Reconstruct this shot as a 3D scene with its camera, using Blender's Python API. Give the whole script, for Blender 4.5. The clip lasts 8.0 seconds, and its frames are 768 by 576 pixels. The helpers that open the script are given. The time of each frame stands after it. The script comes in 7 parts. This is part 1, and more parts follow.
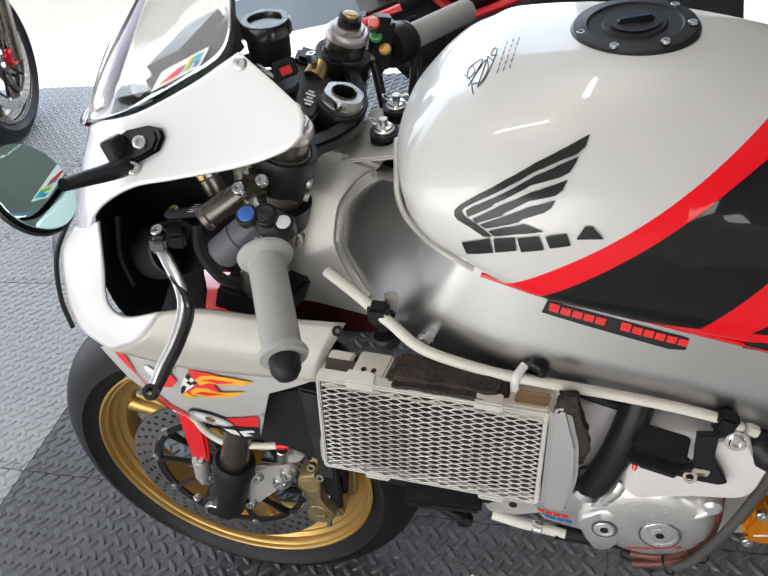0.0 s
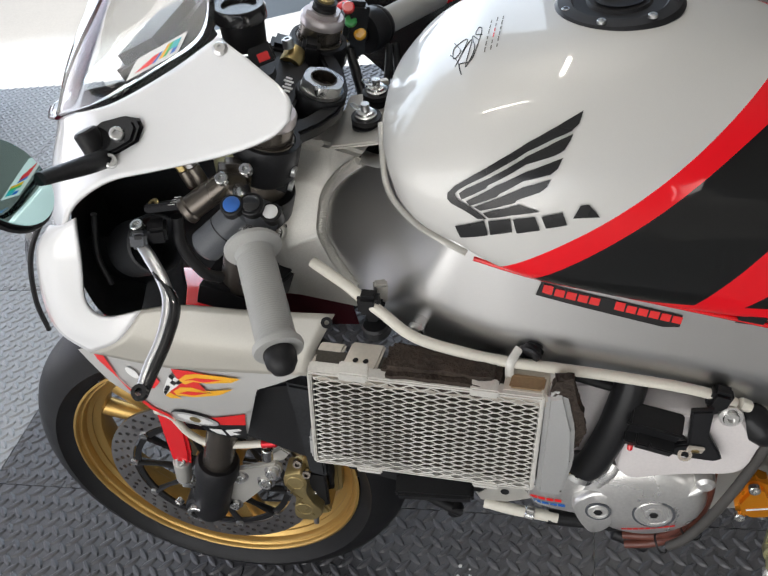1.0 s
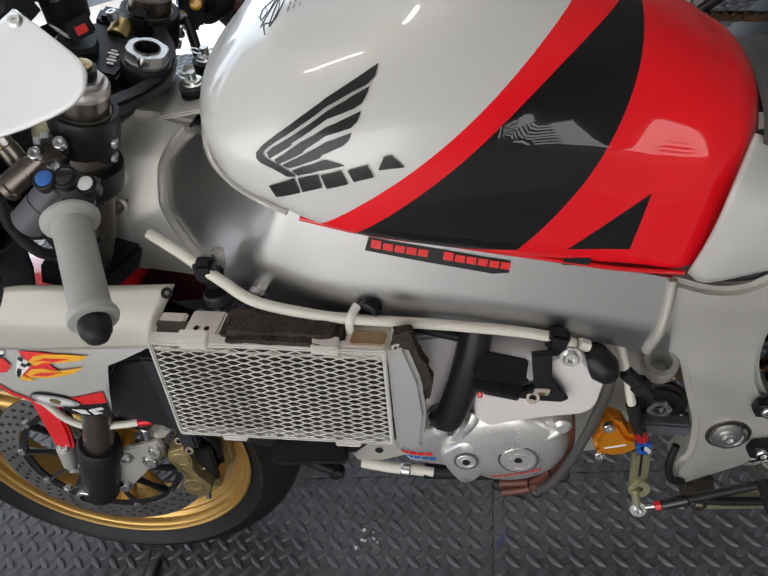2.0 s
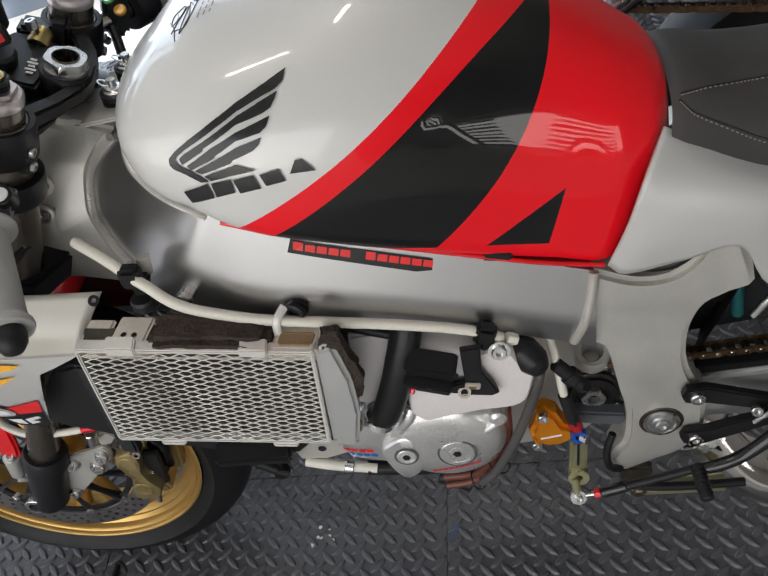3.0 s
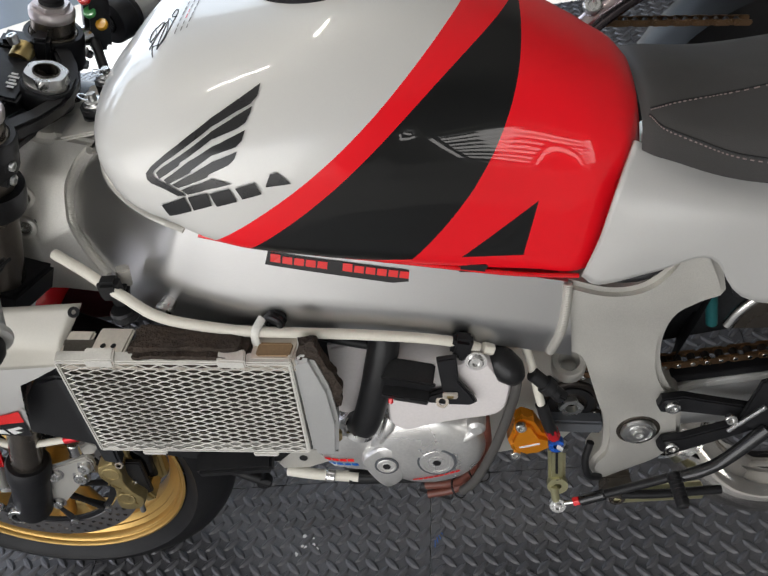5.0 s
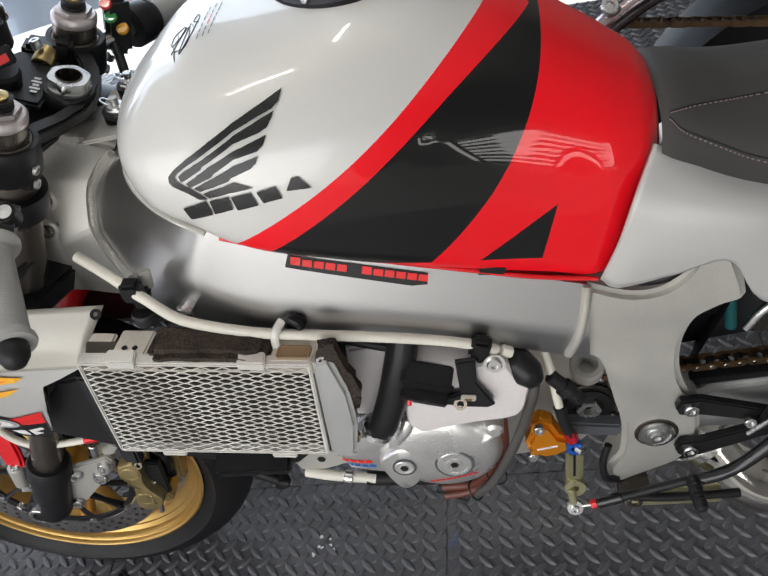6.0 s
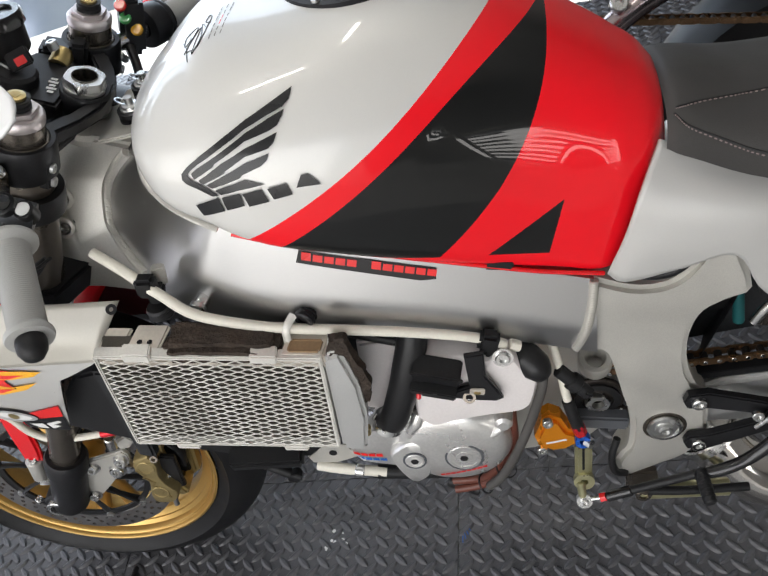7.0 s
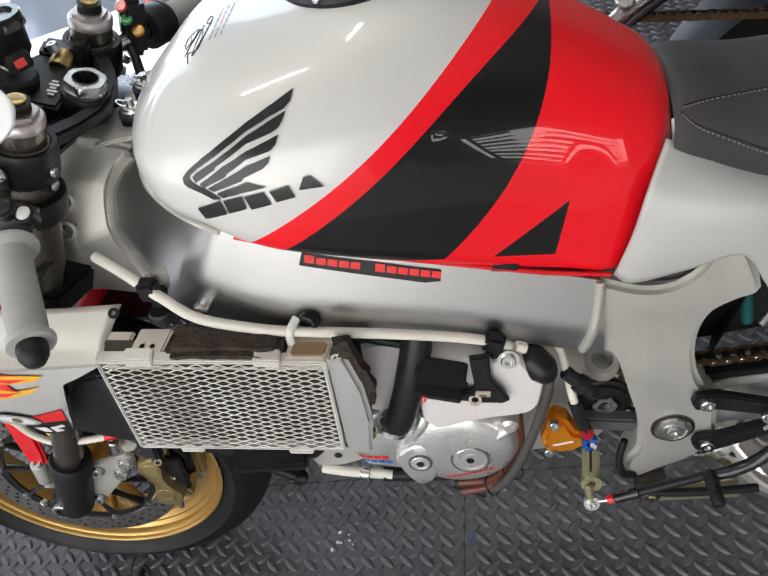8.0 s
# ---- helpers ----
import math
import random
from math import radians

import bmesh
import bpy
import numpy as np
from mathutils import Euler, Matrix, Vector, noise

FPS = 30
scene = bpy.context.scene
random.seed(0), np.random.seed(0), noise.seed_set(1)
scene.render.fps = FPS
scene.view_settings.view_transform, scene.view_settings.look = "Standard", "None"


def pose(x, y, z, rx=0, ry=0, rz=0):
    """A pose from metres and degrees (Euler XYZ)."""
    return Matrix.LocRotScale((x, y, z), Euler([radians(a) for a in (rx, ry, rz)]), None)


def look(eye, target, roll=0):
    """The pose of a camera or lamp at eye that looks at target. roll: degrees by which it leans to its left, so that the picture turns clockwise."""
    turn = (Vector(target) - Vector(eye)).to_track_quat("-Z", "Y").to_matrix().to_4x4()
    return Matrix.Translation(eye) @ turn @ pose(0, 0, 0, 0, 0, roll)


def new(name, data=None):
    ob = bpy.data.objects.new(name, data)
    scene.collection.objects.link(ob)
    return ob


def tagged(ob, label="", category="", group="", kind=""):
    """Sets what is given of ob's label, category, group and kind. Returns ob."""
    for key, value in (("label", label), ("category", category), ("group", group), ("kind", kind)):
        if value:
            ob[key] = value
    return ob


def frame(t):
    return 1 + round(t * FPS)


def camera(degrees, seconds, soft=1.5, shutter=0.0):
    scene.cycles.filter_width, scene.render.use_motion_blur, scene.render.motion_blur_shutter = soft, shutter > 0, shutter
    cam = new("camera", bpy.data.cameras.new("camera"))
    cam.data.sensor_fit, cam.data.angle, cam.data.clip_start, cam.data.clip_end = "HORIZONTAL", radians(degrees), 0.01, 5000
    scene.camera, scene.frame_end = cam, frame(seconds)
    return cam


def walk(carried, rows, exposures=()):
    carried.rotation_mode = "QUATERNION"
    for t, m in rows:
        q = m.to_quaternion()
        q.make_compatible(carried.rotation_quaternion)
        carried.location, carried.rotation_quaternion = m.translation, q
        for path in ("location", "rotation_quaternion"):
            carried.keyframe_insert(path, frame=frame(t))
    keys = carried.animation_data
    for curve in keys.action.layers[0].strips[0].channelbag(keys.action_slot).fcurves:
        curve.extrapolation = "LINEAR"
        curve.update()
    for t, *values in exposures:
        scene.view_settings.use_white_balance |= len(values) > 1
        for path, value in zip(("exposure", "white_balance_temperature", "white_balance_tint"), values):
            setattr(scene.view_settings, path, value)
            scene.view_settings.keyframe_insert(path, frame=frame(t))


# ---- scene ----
import itertools

from mathutils.bvhtree import BVHTree

# ---------------- camera and its walk ----------------
cam = camera(49.7, 8.0)
PATH = [
    (0, (0.296, -0.759, 1.304), (-0.268, 0.689, 0.046), -11.8),
    (0.3, (0.253, -0.757, 1.293), (-0.291, 0.704, 0.037), -11.6),
    (0.5, (0.245, -0.757, 1.294), (-0.278, 0.702, 0.029), -11.5),
    (1, (0.261, -0.757, 1.292), (-0.206, 0.705, 0.01), -11.7),
    (1.5, (0.308, -0.769, 1.276), (-0.1, 0.691, -0.028), -12.2),
    (2, (0.38, -0.762, 1.262), (0.014, 0.685, -0.069), -13.3),
    (2.2, (0.397, -0.761, 1.261), (0.047, 0.682, -0.079), -13.6),
    (3.5, (0.448, -0.76, 1.263), (0.135, 0.682, -0.088), -13.8),
    (4, (0.452, -0.763, 1.268), (0.151, 0.683, -0.08), -13.4),
    (5.5, (0.455, -0.765, 1.269), (0.144, 0.691, -0.066), -13.9),
    (6, (0.45, -0.766, 1.274), (0.116, 0.687, -0.058), -14.3),
    (6.5, (0.454, -0.775, 1.278), (0.1, 0.677, -0.051), -14.7),
    (7, (0.457, -0.779, 1.279), (0.089, 0.671, -0.048), -15.3),
    (7.5, (0.458, -0.774, 1.279), (0.078, 0.673, -0.049), -15.7),
    (8, (0.458, -0.769, 1.277), (0.075, 0.675, -0.052), -16.0),
]
walk(cam, [(t, look(eye, target, roll)) for t, eye, target, roll in PATH],
     exposures=[(0.0, -0.16), (0.5, -0.36), (1.0, -0.40), (1.5, -0.44), (2.0, -0.52), (3.5, -0.48), (4.0, -0.45), (5.5, -0.30), (7.0, -0.12), (8.0, -0.10)])

# ---------------- world, sun and lamps ----------------
world = bpy.data.worlds.new("sky")
scene.world = world
world.use_nodes = True
wn = world.node_tree
sky = wn.nodes.new("ShaderNodeTexSky")
sky.sky_type, sky.sun_disc = "NISHITA", False
sky.sun_elevation, sky.sun_rotation = radians(76), radians(-41)
wn.nodes["Background"].inputs["Strength"].default_value = 0.12
wn.links.new(sky.outputs[0], wn.nodes["Background"].inputs["Color"])


def lamp(name, kind, m, energy, color=(1, 1, 1), size=1.0, size_y=None):
    d = bpy.data.lights.new(name, kind)
    d.energy, d.color = energy, color
    if kind == "AREA":
        d.size = size
        if size_y:
            d.shape, d.size_y = "RECTANGLE", size_y
    if kind == "SUN":
        d.angle = radians(0.5)
    ob = new(name, d)
    ob.matrix_world = m
    return ob


lamp("sun", "SUN", look((-2.2, 2.5, 14), (0, 0, 0)), 5.0, (1.0, 0.96, 0.90))
# daylight of the open doorways: beyond the bikes, ahead of the bike, and behind the camera
lamp("doorway_light", "AREA", look((-1.5, 2.18, 1.2), (-1.3, 0.0, 0.5)), 75, (0.76, 0.87, 1.0), 3.2, 2.0)
lamp("front_doorway_light", "AREA", look((-3.33, 0.2, 1.2), (-0.5, 0.0, 0.6)), 40, (0.88, 0.87, 1.0), 2.8, 2.0)
lamp("rear_doorway_light", "AREA", look((-0.7, -2.66, 1.15), (0.1, -1.0, 0.2)), 88, (1.0, 0.97, 0.94), 4.0, 2.0)
# added lamp whose mirror image makes the bright patch on the tank
lamp("louvre_light", "AREA", look((2.66, -2.66, 0.42), (0.5, -0.1, 0.8)), 8, (1.0, 0.96, 0.92), 0.58, 0.75)
# two tube fittings at a right angle on the ceiling
lamp("tube_light", "AREA", look((0.30, 0.92, 2.555), (0.30, 0.92, 0.0)) @ pose(0, 0, 0, 0, 0, 90), 6, (1.0, 0.95, 0.87), 0.55, 0.03)
lamp("tube_light", "AREA", look((-0.06, -0.06, 2.555), (-0.06, -0.06, 0.0)) @ pose(0, 0, 0, 0, 0, 30), 4, (1.0, 0.95, 0.87), 0.50, 0.03)


# ---------------- materials ----------------
def mat(name, color, rough=0.5, metal=0.0, var=0.12, scale=8.0, fine=120.0, bump=0.1, coat=0.0, dist=0.0006, aniso=None, wear=0.25):
    """A surface with variation at two scales: broad tone changes and a fine grain that also gives relief."""
    m = bpy.data.materials.new(name)
    m.use_nodes = True
    t = m.node_tree
    b = t.nodes["Principled BSDF"]
    b.inputs["Metallic"].default_value = metal
    b.inputs["Coat Weight"].default_value = coat
    b.inputs["Coat Roughness"].default_value = 0.04
    co = t.nodes.new("ShaderNodeTexCoord")
    src = co.outputs["Object"]
    if aniso:
        mp = t.nodes.new("ShaderNodeMapping")
        mp.inputs["Scale"].default_value = aniso
        t.links.new(src, mp.inputs["Vector"])
        src = mp.outputs[0]
    n1, n2 = t.nodes.new("ShaderNodeTexNoise"), t.nodes.new("ShaderNodeTexNoise")
    n1.inputs["Scale"].default_value, n1.inputs["Detail"].default_value = scale, 5
    n2.inputs["Scale"].default_value, n2.inputs["Detail"].default_value = fine, 3
    t.links.new(co.outputs["Object"], n1.inputs["Vector"])
    t.links.new(src, n2.inputs["Vector"])
    add = t.nodes.new("ShaderNodeMath")
    add.operation = "ADD"
    t.links.new(n1.outputs["Fac"], add.inputs[0])
    t.links.new(n2.outputs["Fac"], add.inputs[1])
    ramp = t.nodes.new("ShaderNodeMapRange")
    ramp.inputs["From Min"].default_value, ramp.inputs["From Max"].default_value = 0.6, 1.4
    ramp.inputs["To Min"].default_value, ramp.inputs["To Max"].default_value = 1 - var, 1 + var
    t.links.new(add.outputs[0], ramp.inputs["Value"])
    mul = t.nodes.new("ShaderNodeVectorMath")
    mul.operation = "SCALE"
    mul.inputs[0].default_value = color
    t.links.new(ramp.outputs[0], mul.inputs["Scale"])
    t.links.new(mul.outputs[0], b.inputs["Base Color"])
    rr = t.nodes.new("ShaderNodeMapRange")
    rr.inputs["From Min"].default_value, rr.inputs["From Max"].default_value = 0.3, 0.7
    rr.inputs["To Min"].default_value, rr.inputs["To Max"].default_value = max(0.02, rough - wear * rough), min(1, rough + wear * rough)
    t.links.new(n1.outputs["Fac"], rr.inputs["Value"])
    t.links.new(rr.outputs[0], b.inputs["Roughness"])
    if bump:
        bp = t.nodes.new("ShaderNodeBump")
        bp.inputs["Strength"].default_value, bp.inputs["Distance"].default_value = bump, dist
        t.links.new(n2.outputs["Fac"], bp.inputs["Height"])
        t.links.new(bp.outputs[0], b.inputs["Normal"])
    return m


ALU = mat("brushed_aluminium", (0.74, 0.73, 0.72), 0.22, 1.0, 0.08, 6, 60, 0.12, aniso=(1.5, 30, 30))
BEAM_ALU = mat("brushed_frame_aluminium", (0.60, 0.597, 0.595), 0.33, 1.0, 0.03, 5, 60, 0.04, aniso=(1.5, 30, 30), wear=0.06)
ALU_CAST = mat("sandblasted_aluminium", (0.54, 0.525, 0.485), 0.42, 0.5, 0.12, 16, 700, 0.12)
ALU_PAINT = mat("silver_painted_aluminium", (0.58, 0.58, 0.57), 0.4, 0.55, 0.05, 7, 500, 0.05)
ENGINE = mat("bare_engine_casting", (0.74, 0.73, 0.71), 0.3, 0.75, 0.1, 14, 260, 0.15)
STEEL = mat("bright_steel", (0.66, 0.66, 0.65), 0.27, 1.0, 0.08, 20, 200, 0.05)
CHROME = mat("chrome_pipe", (0.75, 0.72, 0.68), 0.12, 1.0, 0.06, 10, 90, 0.03)
PINKALU = mat("pale_anodised_aluminium", (0.58, 0.53, 0.53), 0.36, 0.8, 0.06, 20, 300, 0.05)
BRONZE = mat("bronze_fork_tube", (0.16, 0.14, 0.12), 0.26, 0.85, 0.1, 12, 200, 0.05)
BLACK = mat("black_plastic", (0.012, 0.012, 0.013), 0.42, 0.0, 0.3, 12, 400, 0.15)
BLACKGLOSS = mat("gloss_black_enamel", (0.01, 0.01, 0.011), 0.18, 0.0, 0.2, 12, 200, 0.03, coat=0.3)
ANOBLACK = mat("black_anodised_alloy", (0.022, 0.022, 0.024), 0.44, 0.4, 0.2, 15, 400, 0.1)
CARBON = mat("matt_black_inner_panel", (0.020, 0.021, 0.023), 0.5, 0.0, 0.4, 18, 300, 0.1)
RUBBER = mat("tyre_rubber", (0.011, 0.011, 0.012), 0.48, 0.0, 0.3, 10, 500, 0.25)
HOSE = mat("black_rubber_hose", (0.014, 0.014, 0.015), 0.36, 0.0, 0.25, 20, 300, 0.1)
GREYRUB = mat("grey_grip_rubber", (0.37, 0.37, 0.355), 0.6, 0.0, 0.1, 15, 900, 0.3)
GREYPOD = mat("dark_grey_switch_plastic", (0.09, 0.095, 0.105), 0.4, 0.0, 0.15, 15, 700, 0.15)
GOLD = mat("gold_magnesium_wheel", (0.58, 0.37, 0.12), 0.36, 0.75, 0.08, 12, 400, 0.08)
CALIPER = mat("dull_gold_caliper", (0.46, 0.36, 0.17), 0.36, 0.8, 0.14, 30, 400, 0.15)
BRASS = mat("brass_fitting", (0.40, 0.31, 0.14), 0.38, 0.95, 0.12, 30, 400, 0.1)
KHAKI = mat("olive_anodised_lever", (0.42, 0.40, 0.24), 0.35, 0.7, 0.1, 30, 400, 0.1)
ORANGE = mat("orange_anodised_alloy", (0.85, 0.30, 0.015), 0.3, 0.6, 0.06, 20, 400, 0.06)
LEVER = mat("dull_polished_lever", (0.62, 0.62, 0.63), 0.32, 0.95, 0.08, 20, 200, 0.05)
DISC = mat("drilled_disc_steel", (0.34, 0.33, 0.33), 0.34, 0.95, 0.1, 10, 120, 0.1)
WHITE = mat("pearl_white_paint", (0.82, 0.82, 0.82), 0.22, 0.0, 0.02, 4, 900, 0.0, coat=0.8)
# the fairing's pearl white again, darkened and warmed to carry the shelf's shade
SHADED_PEARL = mat("shaded_pearl_paint", (0.44, 0.42, 0.37), 0.33, 0.15, 0.05, 5, 600, 0.02, coat=0.2)
SILVER = mat("silver_body_paint", (0.47, 0.465, 0.45), 0.5, 0.2, 0.03, 5, 900, 0.0, coat=0.25)
SILVERBLUE = mat("silver_blue_paint", (0.30, 0.37, 0.45), 0.25, 0.4, 0.05, 5, 600, 0.0, coat=0.8)
RED = mat("gloss_red_paint", (0.72, 0.008, 0.014), 0.2, 0.0, 0.05, 5, 600, 0.0, coat=0.9)
REDMETAL = mat("red_anodised_metal", (0.6, 0.02, 0.03), 0.25, 0.5, 0.08, 25, 300, 0.04)
BLUE = mat("blue_anodised_fitting", (0.02, 0.12, 0.55), 0.28, 0.6, 0.08, 25, 300, 0.04)
SEAT = mat("charcoal_seat_leather", (0.055, 0.053, 0.052), 0.55, 0.0, 0.1, 9, 700, 0.35)
THREAD = mat("grey_stitch_thread", (0.25, 0.2, 0.19), 0.8, 0.0, 0.1, 60, 900, 0.1)
FOAM = mat("brown_black_foam", (0.044, 0.033, 0.026), 0.95, 0.0, 0.55, 40, 260, 1.0, dist=0.003)
WHITEHOSE = mat("off_white_hose", (0.72, 0.69, 0.60), 0.4, 0.0, 0.06, 20, 300, 0.05)
BOTTLE = mat("milky_plastic_bottle", (0.70, 0.66, 0.65), 0.35, 0.0, 0.06, 8, 300, 0.03)
BRACKET = mat("cream_painted_bracket", (0.62, 0.57, 0.50), 0.38, 0.2, 0.1, 20, 300, 0.08)
MESHWHITE = mat("white_enamel_grille", (0.66, 0.645, 0.60), 0.38, 0.15, 0.1, 30, 400, 0.08)
TAN = mat("tan_strip", (0.26, 0.17, 0.09), 0.5, 0.0, 0.15, 30, 300, 0.1)
FINS = mat("dark_radiator_fins", (0.075, 0.066, 0.052), 0.6, 0.2, 0.35, 30, 600, 0.3)
COPPER = mat("red_brown_hose", (0.14, 0.045, 0.03), 0.35, 0.0, 0.15, 25, 300, 0.08)
GREYHOSE = mat("grey_rubber_hose", (0.07, 0.066, 0.062), 0.45, 0.0, 0.12, 25, 300, 0.08)
BLACKPAINT = mat("black_decal", (0.010, 0.010, 0.011), 0.28, 0.0, 0.1, 12, 300, 0.0)
YELLOW = mat("yellow_decal", (0.85, 0.42, 0.02), 0.3, 0.0, 0.05, 12, 300, 0.0, coat=0.4)
DECALRED = mat("red_decal", (0.75, 0.02, 0.02), 0.3, 0.0, 0.05, 12, 300, 0.0, coat=0.4)
DECALWHITE = mat("white_decal", (0.8, 0.8, 0.78), 0.3, 0.0, 0.04, 12, 300, 0.0, coat=0.4)
DECALBLUE = mat("blue_decal", (0.03, 0.14, 0.5), 0.3, 0.0, 0.04, 12, 300, 0.0, coat=0.4)
DECALTEAL = mat("teal_decal", (0.03, 0.42, 0.45), 0.3, 0.0, 0.1, 12, 300, 0.0, coat=0.4)
DECALGREEN = mat("green_decal", (0.05, 0.4, 0.1), 0.3, 0.0, 0.1, 12, 300, 0.0, coat=0.4)
GREYINK = mat("grey_ink", (0.12, 0.115, 0.09), 0.4, 0.0, 0.1, 12, 300, 0.0)
CHAIN_GOLD = mat("gold_chain_plate", (0.24, 0.145, 0.08), 0.32, 0.9, 0.15, 40, 400, 0.1)
CHAIN_DARK = mat("oily_chain_steel", (0.05, 0.042, 0.038), 0.35, 0.8, 0.3, 40, 400, 0.2)
TITAN = mat("heat_tinted_titanium", (0.36, 0.30, 0.30), 0.22, 1.0, 0.2, 9, 100, 0.05)
WALLPAINT = mat("grey_wall_paint", (0.26, 0.25, 0.235), 0.7, 0.0, 0.05, 1.5, 90, 0.1)
CEILPAINT = mat("ceiling_paint", (0.54, 0.53, 0.50), 0.8, 0.0, 0.05, 1.2, 90, 0.1)
MAT_DARK = mat("dark_grey_foam_mat", (0.096, 0.096, 0.102), 0.3, 0.0, 0.22, 5, 260, 0.3)
MAT_LIGHT = mat("light_grey_foam_mat", (0.33, 0.335, 0.335), 0.42, 0.0, 0.16, 4, 260, 0.3)
JOINT = mat("dark_mat_joint", (0.07, 0.07, 0.07), 0.8, 0.0, 0.2, 20, 300, 0.1)
CONCRETE = mat("sunlit_concrete", (0.55, 0.54, 0.51), 0.8, 0.0, 0.1, 3, 120, 0.3)
# red darkened to maroon: the shadow is part of this colour
RED_IN_SHADE = mat("shaded_red_panel", (0.10, 0.008, 0.018), 0.7, 0.0, 0.2, 20, 500, 0.3)


for m_ in (BLACK, CARBON, RUBBER, HOSE, ANOBLACK, SEAT, GREYPOD, FOAM):
    m_.node_tree.nodes["Principled BSDF"].inputs["Specular IOR Level"].default_value = 0.28
TEALHOSE = mat("dark_teal_sleeve", (0.010, 0.10, 0.105), 0.5, 0.0, 0.15, 25, 300, 0.08)


def glass(name, color, rough=0.02, trans=1.0):
    m = bpy.data.materials.new(name)
    m.use_nodes = True
    b = m.node_tree.nodes["Principled BSDF"]
    b.inputs["Base Color"].default_value = (*color, 1)
    b.inputs["Roughness"].default_value = rough
    b.inputs["Transmission Weight"].default_value = trans
    b.inputs["IOR"].default_value = 1.45
    return m


SCREEN = glass("clear_screen_plastic", (0.93, 0.93, 0.92))
SCREEN_EDGE = glass("smoked_maroon_screen_edge", (0.06, 0.008, 0.016), 0.1, 0.15)
MIRROR = mat("mirror_glass", (0.55, 0.80, 0.80), 0.02, 1.0, 0.0, 5, 50, 0.0)


def tank_paint():
    """Silver, red and black zones of the tank, laid out along its length by height."""
    m = mat("tank_paint", (0.66, 0.652, 0.628), 0.46, 0.2, 0.02, 4, 900, 0.0, coat=0.7)
    t = m.node_tree
    b = t.nodes["Principled BSDF"]
    b.inputs["Specular IOR Level"].default_value = 0.15
    b.inputs["Coat Roughness"].default_value = 0.01
    co = t.nodes.new("ShaderNodeTexCoord")
    sp = t.nodes.new("ShaderNodeSeparateXYZ")
    t.links.new(co.outputs["Object"], sp.inputs[0])

    def op(kind, a, c):
        n = t.nodes.new("ShaderNodeMath")
        n.operation = kind
        for i, v in enumerate((a, c)):
            if isinstance(v, (int, float)):
                n.inputs[i].default_value = v
            else:
                t.links.new(v, n.inputs[i])
        return n.outputs[0]

    x, z = sp.outputs["X"], sp.outputs["Z"]
    dz = op("SUBTRACT", op("SUBTRACT", z, op("MULTIPLY", op("ABSOLUTE", sp.outputs["Y"], 0.0), 0.3)), 0.79)

    def behind(p):
        """1 where x lies behind the curve that p gives over dz."""
        c = op("ADD", p[0], op("MULTIPLY", dz, op("ADD", p[1], op("MULTIPLY", dz, op("ADD", p[2], op("MULTIPLY", dz, p[3]))))))
        return op("GREATER_THAN", x, c)

    first, second, third = behind(EDGE_RED), behind(EDGE_BLACK), behind(EDGE_REAR)
    wedge = op("MULTIPLY", behind(WEDGE_FRONT), op("SUBTRACT", 1.0, behind(WEDGE_REAR)))
    wedge = op("MULTIPLY", wedge, op("LESS_THAN", z, WEDGE_TOP))
    lip = op("LESS_THAN", op("SUBTRACT", z, op("MULTIPLY", x, LIP[1])), LIP[0])
    black = op("MAXIMUM", op("MULTIPLY", second, op("SUBTRACT", 1.0, third)), wedge)
    black = op("MULTIPLY", black, op("SUBTRACT", 1.0, lip))
    old = b.inputs["Base Color"].links[0].from_socket
    last = old
    for fac, color in ((op("MAXIMUM", first, lip), (0.86, 0.005, 0.014)), (black, (0.006, 0.0065, 0.0065))):
        mix = t.nodes.new("ShaderNodeMix")
        mix.data_type = "RGBA"
        t.links.new(fac, mix.inputs["Factor"])
        t.links.new(last, mix.inputs["A"])
        mix.inputs["B"].default_value = (*color, 1)
        last = mix.outputs["Result"]
    t.links.new(last, b.inputs["Base Color"])
    t.links.new(op("MULTIPLY", op("SUBTRACT", 1.0, op("MAXIMUM", first, lip)), 0.2), b.inputs["Metallic"])
    return m


# the boundaries of the tank's paint, as x over a height that also grows towards the middle
EDGE_RED = (0.2555, 1.8392, -6.6006, 18.6603)
EDGE_BLACK = (0.3008, 1.5012, -4.4496, 26.7412)
EDGE_REAR = (0.4475, 0.6145, -2.5647, 2.1527)
WEDGE_FRONT, WEDGE_REAR, WEDGE_TOP = (0.5743, 1.539, 0.0, 0.0), (0.5049, 0.2885, 0.0, 0.0), 0.7735
LIP = (0.843, -0.29)
TANK = tank_paint()


# ---------------- small builders ----------------
def part(name, bm, material, parent, label="", smooth=True):
    """Links a bmesh as one mesh object under a thing or a part; all meshes keep the room's own coordinates."""
    me = bpy.data.meshes.new(name)
    bmesh.ops.recalc_face_normals(bm, faces=bm.faces)
    bm.to_mesh(me)
    bm.free()
    if smooth:
        me.shade_smooth()
        me.set_sharp_from_angle(angle=radians(38))
    me.materials.append(material)
    ob = new(name, me)
    if parent is not None:
        ob.parent = parent
        if parent.type == "EMPTY":
            ob.matrix_parent_inverse = Matrix.Translation(-parent.location)
    if label:
        tagged(ob, label)
    return ob


def thing(name, base, label, category, group="", kind=""):
    ob = new(name)
    ob.empty_display_size = 0.05
    ob.location = base
    return tagged(ob, label, category, group, kind)


